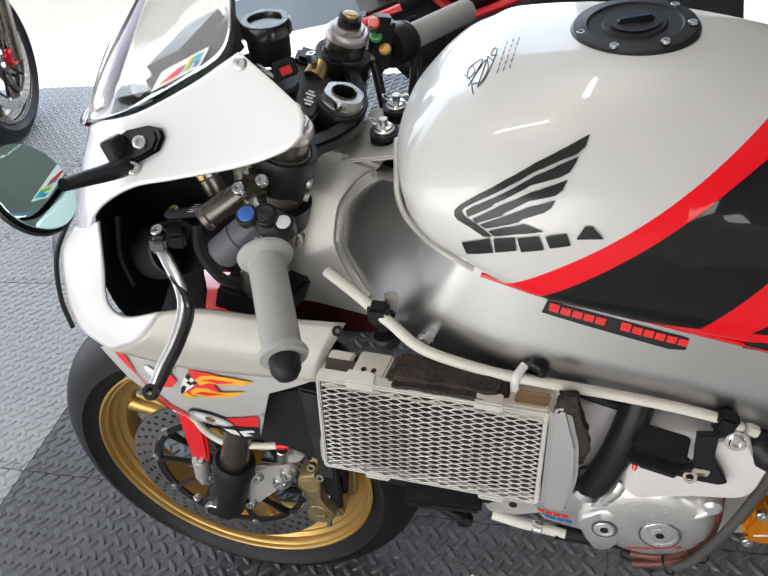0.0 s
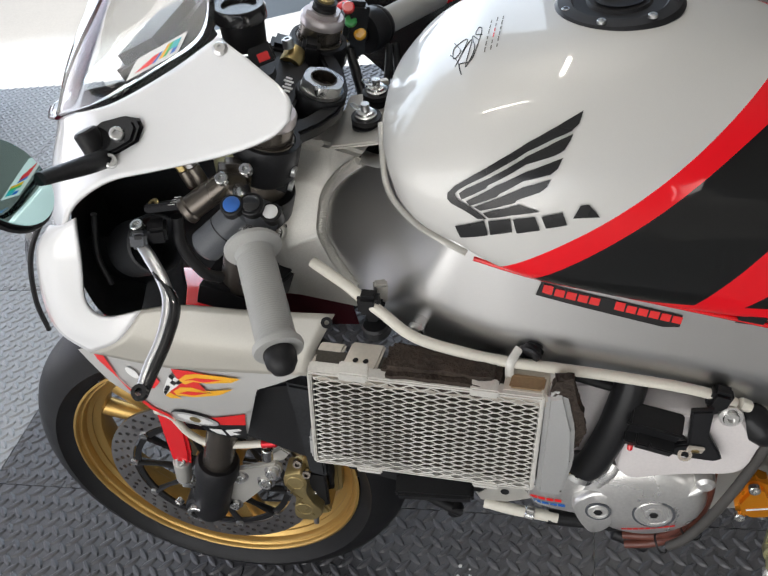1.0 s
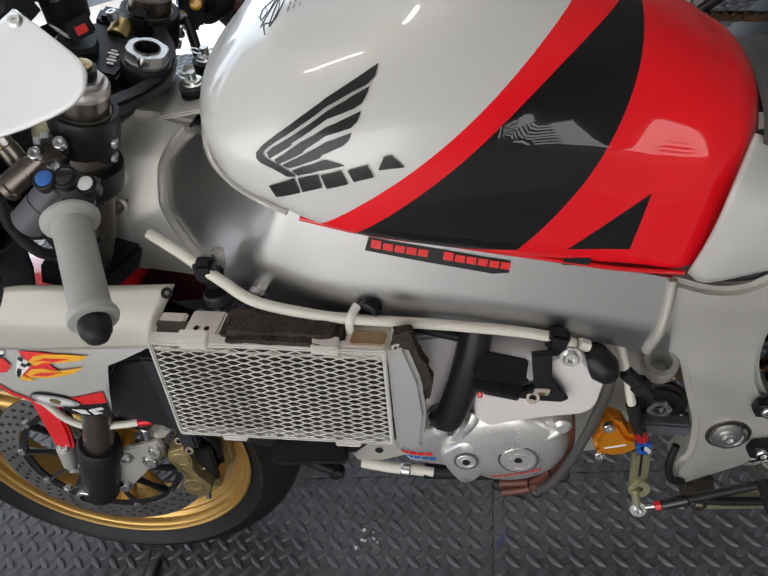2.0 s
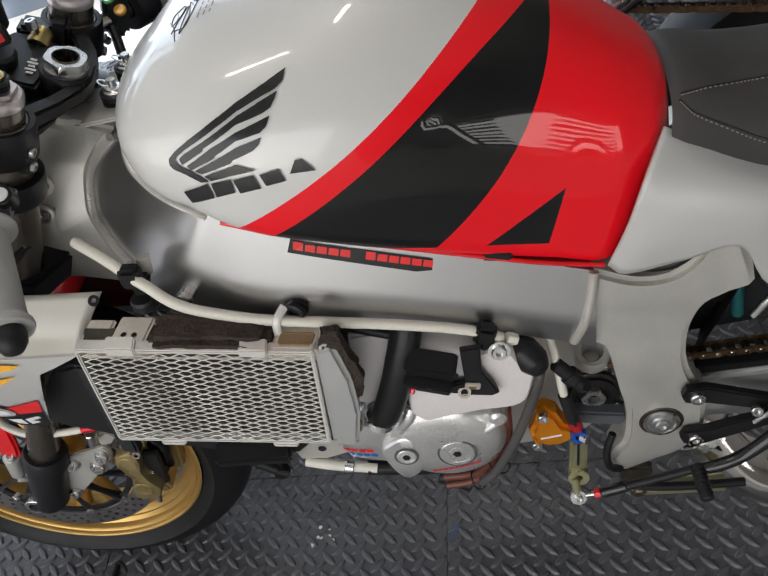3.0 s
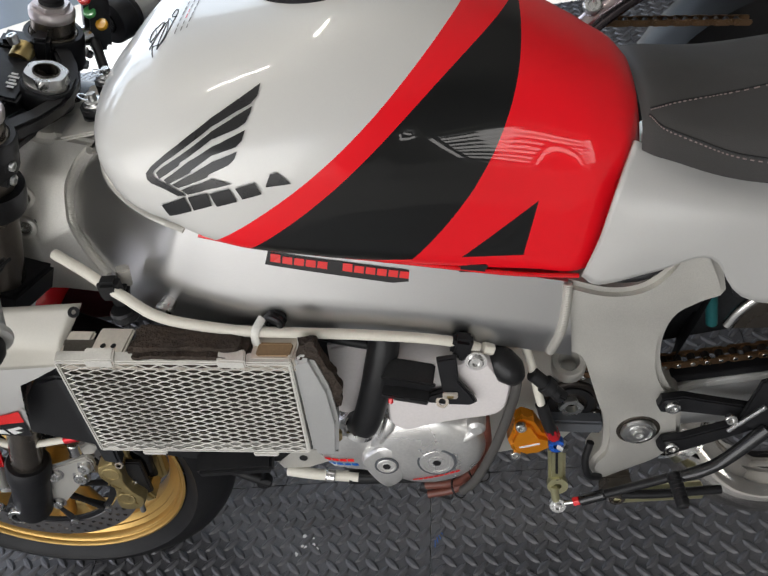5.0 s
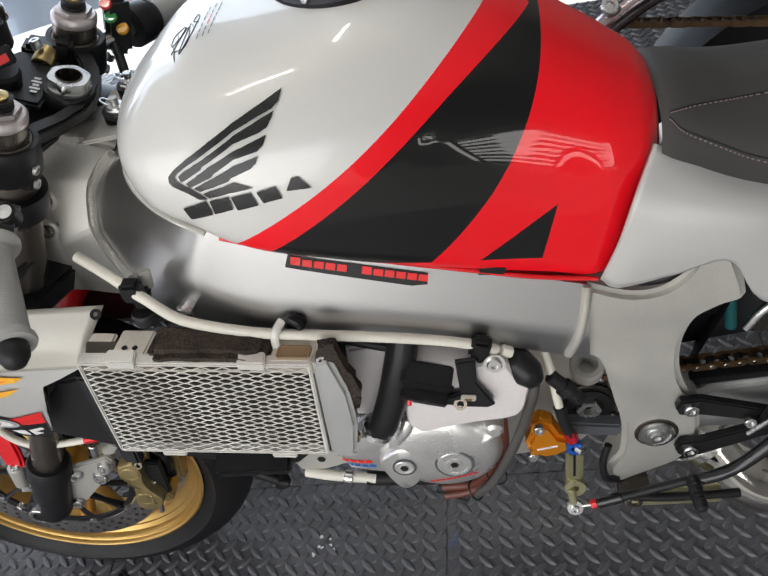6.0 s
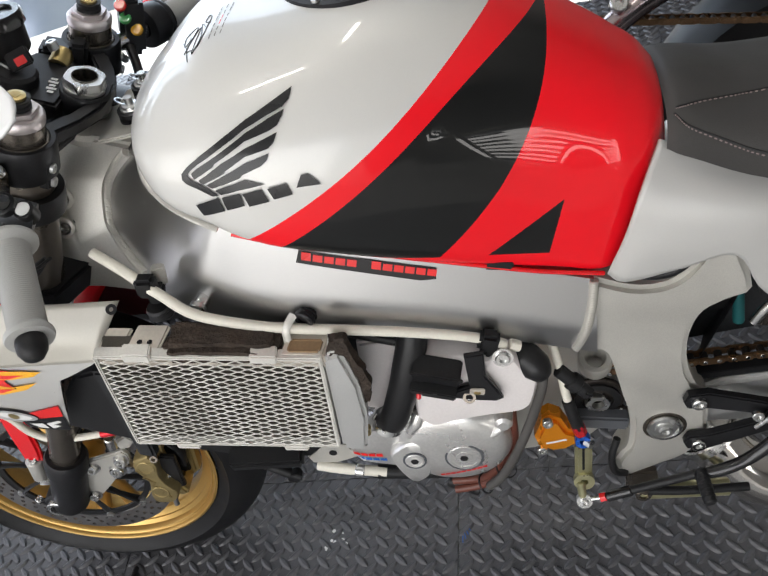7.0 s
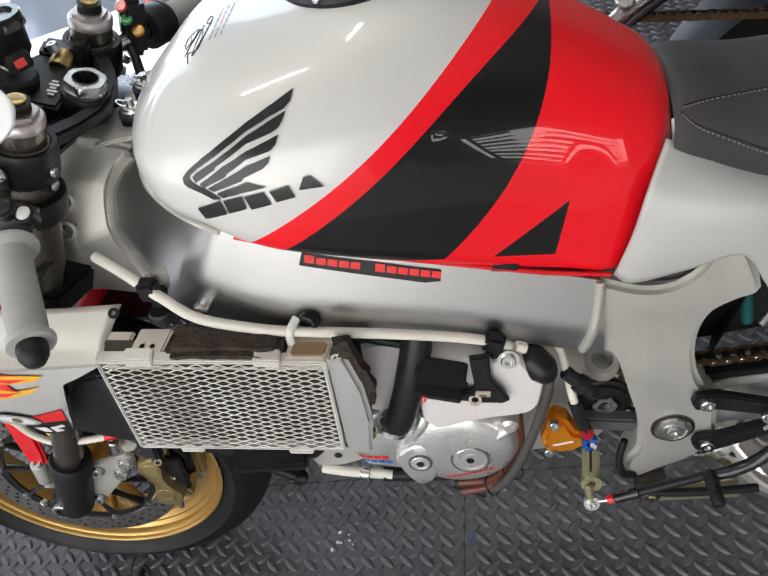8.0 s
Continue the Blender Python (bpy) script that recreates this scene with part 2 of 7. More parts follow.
def solo(name, bm, material, label, category, group="", kind="", smooth=True):
    return tagged(part(name, bm, material, None, "", smooth), label, category, group, kind)


def basis(axis):
    """A turn whose z axis lies along axis."""
    return Vector(axis).to_track_quat("Z", "Y").to_matrix().to_4x4()


def box(size, at, rot=(0, 0, 0), bevel=0.002, bm=None):
    bm = bm or bmesh.new()
    b2 = bmesh.new()
    bmesh.ops.create_cube(b2, size=1.0)
    bmesh.ops.scale(b2, vec=size, verts=b2.verts)
    if bevel:
        bmesh.ops.bevel(b2, geom=b2.edges[:], offset=bevel, segments=2, affect="EDGES")
    bmesh.ops.transform(b2, matrix=pose(*at, *rot), verts=b2.verts)
    return join(bm, b2)


def join(bm, other):
    me = bpy.data.meshes.new("tmp")
    other.to_mesh(me)
    other.free()
    bm.from_mesh(me)
    bpy.data.meshes.remove(me)
    return bm


def lathe(profile, at, axis, segs=40, bm=None, closed=True):
    """Turns a profile of (radius, height) round an axis through at."""
    bm = bm or bmesh.new()
    m = Matrix.Translation(at) @ basis(axis)
    rings = []
    for r, h in profile:
        if r < 1e-5:
            rings.append([bm.verts.new(m @ Vector((0, 0, h)))])
        else:
            rings.append([bm.verts.new(m @ Vector((r * math.cos(2 * math.pi * k / segs), r * math.sin(2 * math.pi * k / segs), h))) for k in range(segs)])
    pairs = list(zip(rings, rings[1:]))
    if closed:
        pairs.append((rings[-1], rings[0]))
    for a, b in pairs:
        for k in range(segs):
            j = (k + 1) % segs
            if len(a) == 1 and len(b) == 1:
                continue
            if len(a) == 1:
                bm.faces.new((a[0], b[k], b[j]))
            elif len(b) == 1:
                bm.faces.new((a[k], a[j], b[0]))
            else:
                bm.faces.new((a[k], a[j], b[j], b[k]))
    return bm


def rod(a, b, r, r2=None, segs=20, bm=None, bevel=0.0015):
    """A solid round bar from a to b with slightly rounded ends."""
    a, b = Vector(a), Vector(b)
    h = (b - a).length
    r2 = r if r2 is None else r2
    e = min(bevel, 0.4 * h, 0.5 * min(r, r2))
    return lathe([(0, 0), (r - e, 0), (r, e), (r2, h - e), (r2 - e, h), (0, h)], a, b - a, segs, bm, closed=False)


def pipe(a, b, r, hole, segs=28, bm=None):
    a, b = Vector(a), Vector(b)
    h = (b - a).length
    return lathe([(hole, 0), (r - 0.001, 0), (r, 0.001), (r, h - 0.001), (r - 0.001, h), (hole, h)], a, b - a, segs, bm)


def smooth_line(points, steps=8):
    """A smooth curve through the points."""
    p = [Vector(q) for q in points]
    p = [p[0] * 2 - p[1]] + p + [p[-1] * 2 - p[-2]]
    out = []
    for i in range(1, len(p) - 2):
        for k in range(steps):
            t = k / steps
            out.append(0.5 * (2 * p[i] + (p[i + 1] - p[i - 1]) * t + (2 * p[i - 1] - 5 * p[i] + 4 * p[i + 1] - p[i + 2]) * t * t
                              + (3 * p[i] - p[i - 1] - 3 * p[i + 1] + p[i + 2]) * t ** 3))
    out.append(p[-2])
    return out


def tube(points, r, segs=12, steps=8, bm=None, flat=1.0):
    """A hose or cable along a smooth curve; r is one radius or one for each given point."""
    bm = bm or bmesh.new()
    line = smooth_line(points, steps)
    radii = [r] * len(line) if isinstance(r, (int, float)) else [float(np.interp(i / steps, range(len(points)), r)) for i in range(len(line))]
    up, rings = Vector((0, 0, 1)), []
    for i, p in enumerate(line):
        d = (line[min(i + 1, len(line) - 1)] - line[max(i - 1, 0)]).normalized()
        if i == 0 and abs(d.z) > 0.9:
            up = Vector((0, 1, 0))
        side = d.cross(up).normalized()
        up = side.cross(d).normalized()
        rings.append([bm.verts.new(p + radii[i] * (math.cos(a) * side + flat * math.sin(a) * up)) for a in (2 * math.pi * k / segs for k in range(segs))])
    for a, b in zip(rings, rings[1:]):
        for k in range(segs):
            j = (k + 1) % segs
            bm.faces.new((a[k], a[j], b[j], b[k]))
    bm.faces.new(rings[0][::-1])
    bm.faces.new(rings[-1])
    return bm


def plate(points, thick, m, bevel=0.0015, bm=None, round_to=0):
    """A flat outline (x, y in its own plane, rounded by smoothing if asked) of that thickness, laid by the pose m."""
    bm = bm or bmesh.new()
    if round_to:
        pts = [Vector((*p, 0)) for p in points]
        pts = smooth_line(pts + [pts[0]], round_to)[:-1]
        points = [(p.x, p.y) for p in pts]
    b2 = bmesh.new()
    vs = [b2.verts.new((x, y, 0)) for x, y in points]
    f = b2.faces.new(vs)
    ex = bmesh.ops.extrude_face_region(b2, geom=[f])
    bmesh.ops.translate(b2, vec=(0, 0, thick), verts=[v for v in ex["geom"] if isinstance(v, bmesh.types.BMVert)])
    bmesh.ops.recalc_face_normals(b2, faces=b2.faces)
    if bevel:
        edges = [e for e in b2.edges if all(abs(abs(fc.normal.z) - (1 if fc.normal.z else 0)) < 2 for fc in e.link_faces) and abs(e.verts[0].co.z - e.verts[1].co.z) < 1e-6]
        bmesh.ops.bevel(b2, geom=edges, offset=bevel, segments=2, affect="EDGES")
    bmesh.ops.transform(b2, matrix=m, verts=b2.verts)
    return join(bm, b2)


def side(y, turn=0.0):
    """The pose of an outline drawn as (x, z) on the plane of that y, growing towards the left side (-y)."""
    return Matrix(((1, 0, 0, 0), (0, 0, -1, y), (0, 1, 0, 0), (0, 0, 0, 1)))


def skin(rows, u_steps=5, v_steps=5):
    """A smooth sheet through rows of points."""
    grid = [smooth_line(r, u_steps) for r in rows]
    cols = [smooth_line(c, v_steps) for c in zip(*grid)]
    bm = bmesh.new()
    vs = [[bm.verts.new(p) for p in c] for c in cols]
    for a, b in zip(vs, vs[1:]):
        for k in range(len(a) - 1):
            bm.faces.new((a[k], a[k + 1], b[k + 1], b[k]))
    bm.normal_update()
    return bm


def thicken(ob, t, out=(0, -1, 0.3)):
    """Gives a sheet its thickness on the side turned away from out."""
    total = Vector((0, 0, 0))
    for p in ob.data.polygons:
        total += p.normal * p.area
    md = ob.modifiers.new("thickness", "SOLIDIFY")
    md.thickness, md.offset = t, -1.0 if total.dot(Vector(out)) > 0 else 1.0
    return ob


def hexnut(at, axis, across, height, hole=0.0, bm=None):
    """A hexagon nut with chamfered corners; a round hole if one is given."""
    bm = bm or bmesh.new()
    m = Matrix.Translation(at) @ basis(axis)
    segs, rings = 48, []
    for scale, h in ((0.94, 0.0), (1.0, 0.1), (1.0, 0.86), (0.95, 1.0)):
        ring = []
        for k in range(segs):
            t = 2 * math.pi * k / segs
            r = across / 2 / math.cos((t % (math.pi / 3)) - math.pi / 6)
            r = min(r, across * 0.5745) * (scale if scale == 1.0 else min(1.0, scale * across * 0.56 / r))
            ring.append(bm.verts.new(m @ Vector((r * math.cos(t), r * math.sin(t), h * height))))
        rings.append(ring)
    if hole:
        for h in (1.0, 0.0):
            rings.append([bm.verts.new(m @ Vector((hole * math.cos(2 * math.pi * k / segs), hole * math.sin(2 * math.pi * k / segs), h * height))) for k in range(segs)])
        rings.append(rings[0])
    else:
        bm.faces.new(rings[0][::-1])
        bm.faces.new(rings[-1])
    for p, q in zip(rings, rings[1:]):
        for k in range(segs):
            j = (k + 1) % segs
            bm.faces.new((p[k], p[j], q[j], q[k]))
    return bm


def bolt(at, axis, r=0.006, h=0.006, bm=None, socket=True):
    """A round cap screw with a socket."""
    e = 0.15 * r
    prof = [(0, 0), (r, 0), (r, h - e), (r - e, h)]
    prof += [(0.5 * r, h), (0.5 * r, 0.45 * h), (0, 0.45 * h)] if socket else [(0, h)]
    return lathe(prof, at, axis, 18, bm, closed=False)


# ---------------- the garage ----------------
def quad_box(x0, x1, y0, y1, z0, z1, bm=None):
    return box((x1 - x0, y1 - y0, z1 - z0), ((x0 + x1) / 2, (y0 + y1) / 2, (z0 + z1) / 2), bevel=0, bm=bm)


ground = quad_box(-60, 60, -60, 60, -0.6, -0.02)
solo("ground", ground, CONCRETE, "pale sunlit concrete driveway outside the garage", "ground", kind="structure", smooth=False)
H = 2.6
south = quad_box(-3.5, -3.1, -2.85, -2.7, -0.02, H, quad_box(-3.1, 1.2, -2.85, -2.7, 2.25, H, quad_box(1.2, 2.35, -2.85, -2.7, -0.02, H, quad_box(2.35, 3.35, -2.85, -2.7, 0.95, H, quad_box(3.35, 3.6, -2.85, -2.7, -0.02, H)))))
solo("wall_south", south, WALLPAINT, "grey painted garage wall with an open doorway", "wall", kind="structure", smooth=False)
solo("wall_east", quad_box(3.45, 3.6, -2.7, 2.2, -0.02, H), WALLPAINT, "grey painted garage end wall", "wall", kind="structure", smooth=False)
solo("wall_north", quad_box(0.75, 3.45, 2.2, 2.35, -0.02, H, quad_box(-3.5, 0.75, 2.2, 2.35, 2.3, H)),
     WALLPAINT, "grey painted garage wall beside the open doorway", "wall", kind="structure", smooth=False)
solo("wall_west", quad_box(-3.5, -3.35, -2.7, -1.4, -0.02, H, quad_box(-3.5, -3.35, 1.8, 2.2, -0.02, H, quad_box(-3.5, -3.35, -1.4, 1.8, 2.25, H))),
     WALLPAINT, "grey painted garage wall round the front doorway", "wall", kind="structure", smooth=False)
solo("ceiling", quad_box(-3.5, 3.6, -2.85, 2.35, H, H + 0.12), CEILPAINT, "plain grey painted garage ceiling", "ceiling", kind="structure", smooth=False)
slab = quad_box(-3.5, 3.6, -2.85, 2.35, -0.02, -0.008)
solo("floor", slab, CONCRETE, "grey concrete slab under the foam mats", "floor", kind="structure", smooth=False)

# unseen slats added in the wall's low opening to stripe the tank's reflection
t = thing("slatted_shutter", (2.85, -2.62, 0), "unseen metal slats added to stripe the tank's reflection", "shutter")
for k in range(9):
    part("slat", box((0.98, 0.006, 0.035 + 0.012 * (k % 3)), (2.85, -2.62, 0.07 + 0.1 * k), (25, 0, 0), bevel=0.002), ALU_PAINT, t, smooth=False)
for x in (2.36, 3.34):
    part("post", box((0.03, 0.03, 0.95), (x, -2.62, 0.475), bevel=0.003), ALU_PAINT, t, smooth=False)

# interlocking foam mats with raised treads
STEP = 0.0242


def treads(x0, x1, y0, y1):
    """Raised lens-shaped treads in a pinwheel pattern, joined into one sheet of relief."""
    verts, faces, q = [], [], 0.70711
    n = int((x1 - x0 + y1 - y0) / STEP) + 2
    for i in range(-n, n):
        for j in range(-n, n):
            cx, cy = (x0 + x1) / 2 + (i - j) * STEP * q, (y0 + y1) / 2 + (i + j) * STEP * q
            if not (x0 + 0.012 < cx < x1 - 0.012 and y0 + 0.012 < cy < y1 - 0.012):
                continue
            ux, uy = (q, q) if (i + j) % 2 else (-q, q)
            base = len(verts)
            for L, Wd, h in ((0.0178, 0.0068, 0.0), (0.0152, 0.0024, 0.0034)):
                for a, b in ((1, 0), (0.62, 0.72), (0, 1), (-0.62, 0.72), (-1, 0), (-0.62, -0.72), (0, -1), (0.62, -0.72)):
                    verts.append((cx + a * L * ux - b * Wd * uy, cy + a * L * uy + b * Wd * ux, h))
            faces.append(tuple(base + 8 + k for k in range(8)))
            for k in range(8):
                m = (k + 1) % 8
                faces.append((base + k, base + m, base + 8 + m, base + 8 + k))
    me = bpy.data.meshes.new("treads")
    me.from_pydata(verts, [], faces)
    return me


def floor_mat(x0, x1, y0, y1, material, label):
    t = thing("floor_mat", ((x0 + x1) / 2, (y0 + y1) / 2, 0), label, "floor mat", "interlocking floor mats")
    g = 0.0012
    c = [(x0 + g, y0 + g), (x1 - g, y0 + g), (x1 - g, y1 - g), (x0 + g, y1 - g)]
    bm = bmesh.new()
    b2 = [bm.verts.new((p[0], p[1], -0.008)) for p in c]
    top = [bm.verts.new((p[0], p[1], 0.0)) for p in c]
    bm.faces.new(top)
    bm.faces.new(b2[::-1])
    for k in range(4):
        bm.faces.new((b2[k], b2[(k + 1) % 4], top[(k + 1) % 4], top[k]))
    part("mat_sheet", bm, material, t, smooth=False)
    ob = new("tread_relief", treads(x0, x1, y0, y1))
    ob.data.materials.append(material)
    ob.parent, ob.matrix_parent_inverse = t, Matrix.Translation(-t.location)
    ob["kind"] = "stuff"
    # the toothed joint along two of its edges
    for (ax, ay), (bx, by) in (((x0, y0), (x1, y0)), ((x1, y0), (x1, y1))):
        pts, n = [], 14
        for k in range(n):
            for u, w in ((0.0, 0), (0.28, 0), (0.20, 1), (0.80, 1), (0.72, 0)):
                f, off = (k + u) / n, 0.016 * w
                pts.append((ax + (bx - ax) * f + (off if ax == bx else 0), ay + (by - ay) * f + (off if ay == by else 0), 0.0006))
        part("toothed_joint", tube(pts, 0.0008, 5, 1), JOINT if material is MAT_LIGHT else MAT_DARK, t, "toothed joint")
    return t


TILE = 0.61
for i in range(-5, 3):
    for j in range(-1, 4):
        x0, y0 = 0.278 + TILE * i, 0.10 + TILE * j - TILE
        dark = i >= -2 and j >= 0
        if x0 > 1.4 or (i < -3 and j < 0):
            continue
        floor_mat(x0, x0 + TILE, y0, y0 + TILE, MAT_DARK if dark else MAT_LIGHT,
                  "dark grey interlocking foam mat with diamond treads" if dark else "light grey interlocking foam mat with diamond treads")

# paint specks and a blue smear on the mats
rnd = random.Random(5)
t = thing("paint_specks", (0.06, -0.03, 0), "white dried paint specks on the dark mat", "paint specks")
for k in range(9):
    a, r = rnd.uniform(0, 6.28), rnd.uniform(0.0, 0.028)
    part("speck", lathe([(0, 0.0004), (rnd.uniform(0.0016, 0.0042), 0.0003), (0.001, 0.0)], (0.06 + r * math.cos(a), -0.03 + 0.8 * r * math.sin(a), 0.0026), (0, 0, 1), 9, closed=False), DECALWHITE, t)
t = thing("blue_smear", (0.289, -0.037, 0), "small blue paint smear on the dark mat", "paint smear")
for k in range(4):
    part("smear", box((0.0016, 0.014 - 0.003 * k, 0.0005), (0.286 + 0.004 * k, -0.037 + 0.006 * k, 0.003), (0, 0, 12 * k), 0.0002), DECALBLUE, t)
t = thing("tie_down_hook", (-0.307, -0.056, 0), "small dark metal hook on the mat under the tyre", "hook")
part("hook_stem", rod((-0.307, -0.066, 0.006), (-0.309, -0.110, 0.007), 0.005), BLACK, t)
part("hook_plate", box((0.026, 0.016, 0.004), (-0.309, -0.118, 0.004), (0, 0, 10), 0.001), BLACK, t)

# ceiling tube fittings
for (x, y), turn, L in (((0.30, 0.92), 90, 0.62), ((-0.06, -0.06), 30, 0.56)):
    t = thing("ceiling_lamp", (x, y, H), "white tube lamp fitting on the ceiling", "lamp", "ceiling tube lamps")
    part("lamp_housing", box((L, 0.08, 0.03), (x, y, H - 0.016), (0, 0, turn), bevel=0.004), CEILPAINT, t)

# ---------------- the motorcycle ----------------
bike = thing("motorcycle", (0.3, 0, 0), "silver, red and black sports motorcycle with bare side fairings", "motorcycle")
RAKE = Vector((0.391, 0, 0.9204))
AX = Vector((-0.294, 0, 0.298))


def wheel(parent, c, r_tyre, w, rim_r, rim_w, spokes, rim_mat, y_disc, disc_r, m=None):
    """A cast wheel with tyre, rim, spokes and two drilled discs; its axle lies along y."""
    ax = (0, -1, 0)
    tyre_prof = []
    for k in range(19):
        a = -1.25 + 2.5 * k / 18
        tyre_prof.append((r_tyre - w * 0.62 * (1 - math.cos(a)), w * 0.5 * math.sin(a) / math.sin(1.25)))
    tyre_prof += [(rim_r + 0.016, rim_w * 0.56), (rim_r + 0.001, rim_w * 0.5 - 0.003), (rim_r + 0.001, -rim_w * 0.5 + 0.003), (rim_r + 0.016, -rim_w * 0.56)]
    tyre = part("tyre", lathe(tyre_prof, c, ax, 96), RUBBER, parent, "black road tyre")
    h = rim_w / 2
    flange = [(0, 0), (0.0035, 0.001), (0.0055, -0.001), (0.0065, -0.006), (0.0085, -0.0075), (0.0105, -0.007), (0.0125, -0.0095), (0.0135, -0.019), (0.0175, -0.021), (0.0195, -0.0245), (0.031, -0.030)]
    prof = [(rim_r - a, h + b) for a, b in flange] + [(rim_r - 0.034, 0.010), (rim_r - 0.034, -0.010)] + [(rim_r - a, -h - b) for a, b in flange[::-1]] + [
            (rim_r - 0.006, -h + 0.012), (rim_r - 0.02, -h + 0.022), (rim_r - 0.02, h - 0.022), (rim_r - 0.006, h - 0.012)]
    rim = part("rim", lathe(prof, c, ax, 96), rim_mat, parent, "gold cast rim")
    part("hub", lathe([(0.012, 0.045), (0.03, 0.045), (0.036, 0.035), (0.036, -0.035), (0.03, -0.045), (0.012, -0.045)], c, ax, 40), rim_mat, rim)
    for k in range(spokes):
        a = 2 * math.pi * k / spokes + 0.42
        bm = bmesh.new()
        for off in (-0.17, 0.17):
            p0 = Vector((math.cos(a) * 0.03, 0, math.sin(a) * 0.03))
            p1 = Vector((math.cos(a + off * 0.6) * 0.11, 0, math.sin(a + off * 0.6) * 0.11))
            p2 = Vector((math.cos(a + off) * (rim_r - 0.03), 0, math.sin(a + off) * (rim_r - 0.03)))
            tube([Vector(c) + p0, Vector(c) + p1, Vector(c) + p2], [0.018, 0.012, 0.015], 10, 6, bm)
        part("spoke", bm, rim_mat, rim)
    return rim, tyre


def brake_disc(parent, c, y, r, name="brake_disc"):
    """A drilled steel ring on a black carrier, fixed with round bobbins."""
    inner = r - 0.034
    bm = bmesh.new()
    yy = Vector((c[0], y, c[2]))
    n, rows = 60, [inner + 0.002, inner + 0.009, inner + 0.017, inner + 0.025, r]
    # ring with real holes: a fine annular grid from which the drilled cells are left out
    segs, rad = 480, 26
    vs = {}

    def v(i, j, s):
        key = (i % segs, j, s)
        if key not in vs:
            a = 2 * math.pi * key[0] / segs
            rr = inner + (r - inner) * j / rad
            vs[key] = bm.verts.new((yy.x + rr * math.cos(a), y + s * 0.0025, yy.z + rr * math.sin(a)))
        return vs[key]

    keep = set()
    for i in range(segs):
        for j in range(rad):
            a, rr = (i + 0.5) / segs, inner + (r - inner) * (j + 0.5) / rad
            hole = False
            for row, phase in ((0, 0.0), (1, 0.333), (2, 0.667)):
                rc = inner + 0.008 + 0.0095 * row
                k = round(a * 40 - phase)
                da = (a - (k + phase) / 40) * 2 * math.pi * rc
                if da * da + (rr - rc) ** 2 < 0.0032 ** 2:
                    hole = True
            if not hole:
                keep.add((i, j))
    for i, j in keep:
        for s in (-1, 1):
            q = [v(i, j, s), v(i + 1, j, s), v(i + 1, j + 1, s), v(i, j + 1, s)]
            bm.faces.new(q if s < 0 else q[::-1])
        for di, dj, e in ((0, -1, ((0, 0), (1, 0))), (0, 1, ((0, 1), (1, 1))), (-1, 0, ((0, 0), (0, 1))), (1, 0, ((1, 0), (1, 1)))):
            if ((i + di) % segs, j + dj) not in keep:
                (a0, b0), (a1, b1) = e
                bm.faces.new((v(i + a0, j + b0, -1), v(i + a1, j + b1, -1), v(i + a1, j + b1, 1), v(i + a0, j + b0, 1)))
    disc = part(name, bm, DISC, parent, "drilled steel brake disc", smooth=False)
    bm = bmesh.new()
    lathe([(0.034, -0.002), (0.048, -0.002), (0.048, 0.002), (0.034, 0.002)], yy, (0, -1, 0), 40, bm)
    lathe([(inner - 0.012, -0.002), (inner - 0.003, -0.002), (inner - 0.003, 0.002), (inner - 0.012, 0.002)], yy, (0, -1, 0), 64, bm)
    for k in range(10):
        a = 2 * math.pi * k / 10 + 0.2
        tube([yy + Vector((math.cos(a) * 0.042, 0, math.sin(a) * 0.042)), yy + Vector((math.cos(a + 0.14) * 0.085, 0, math.sin(a + 0.14) * 0.085)),
              yy + Vector((math.cos(a + 0.2) * (inner - 0.008), 0, math.sin(a + 0.2) * (inner - 0.008)))], [0.008, 0.005, 0.008], 8, 4, bm, flat=0.4)
    part("disc_carrier", bm, BLACK, disc, "black disc carrier")
    for k in range(10):
        bm = bmesh.new()
        a = 2 * math.pi * k / 10 + 0.4
        lathe([(0, -0.005), (0.006, -0.005), (0.007, -0.003), (0.007, 0.003), (0, 0.003)], yy + Vector((math.cos(a) * (inner - 0.002), 0, math.sin(a) * (inner - 0.002))), (0, 1, 0), 14, bm, closed=False)
        part("disc_bobbin", bm, STEEL, disc)
    return disc


front_wheel = part("front_wheel", lathe([(0.011, 0.095), (0.014, 0.095), (0.014, -0.095), (0.011, -0.095)], AX, (0, -1, 0), 24), STEEL, bike, "gold cast front wheel with black tyre")
wheel(front_wheel, AX, 0.30, 0.12, 0.2275, 0.094, 3, GOLD, -0.06, 0.16)
brake_disc(front_wheel, AX, -0.060, 0.16)
brake_disc(front_wheel, AX, 0.060, 0.16)

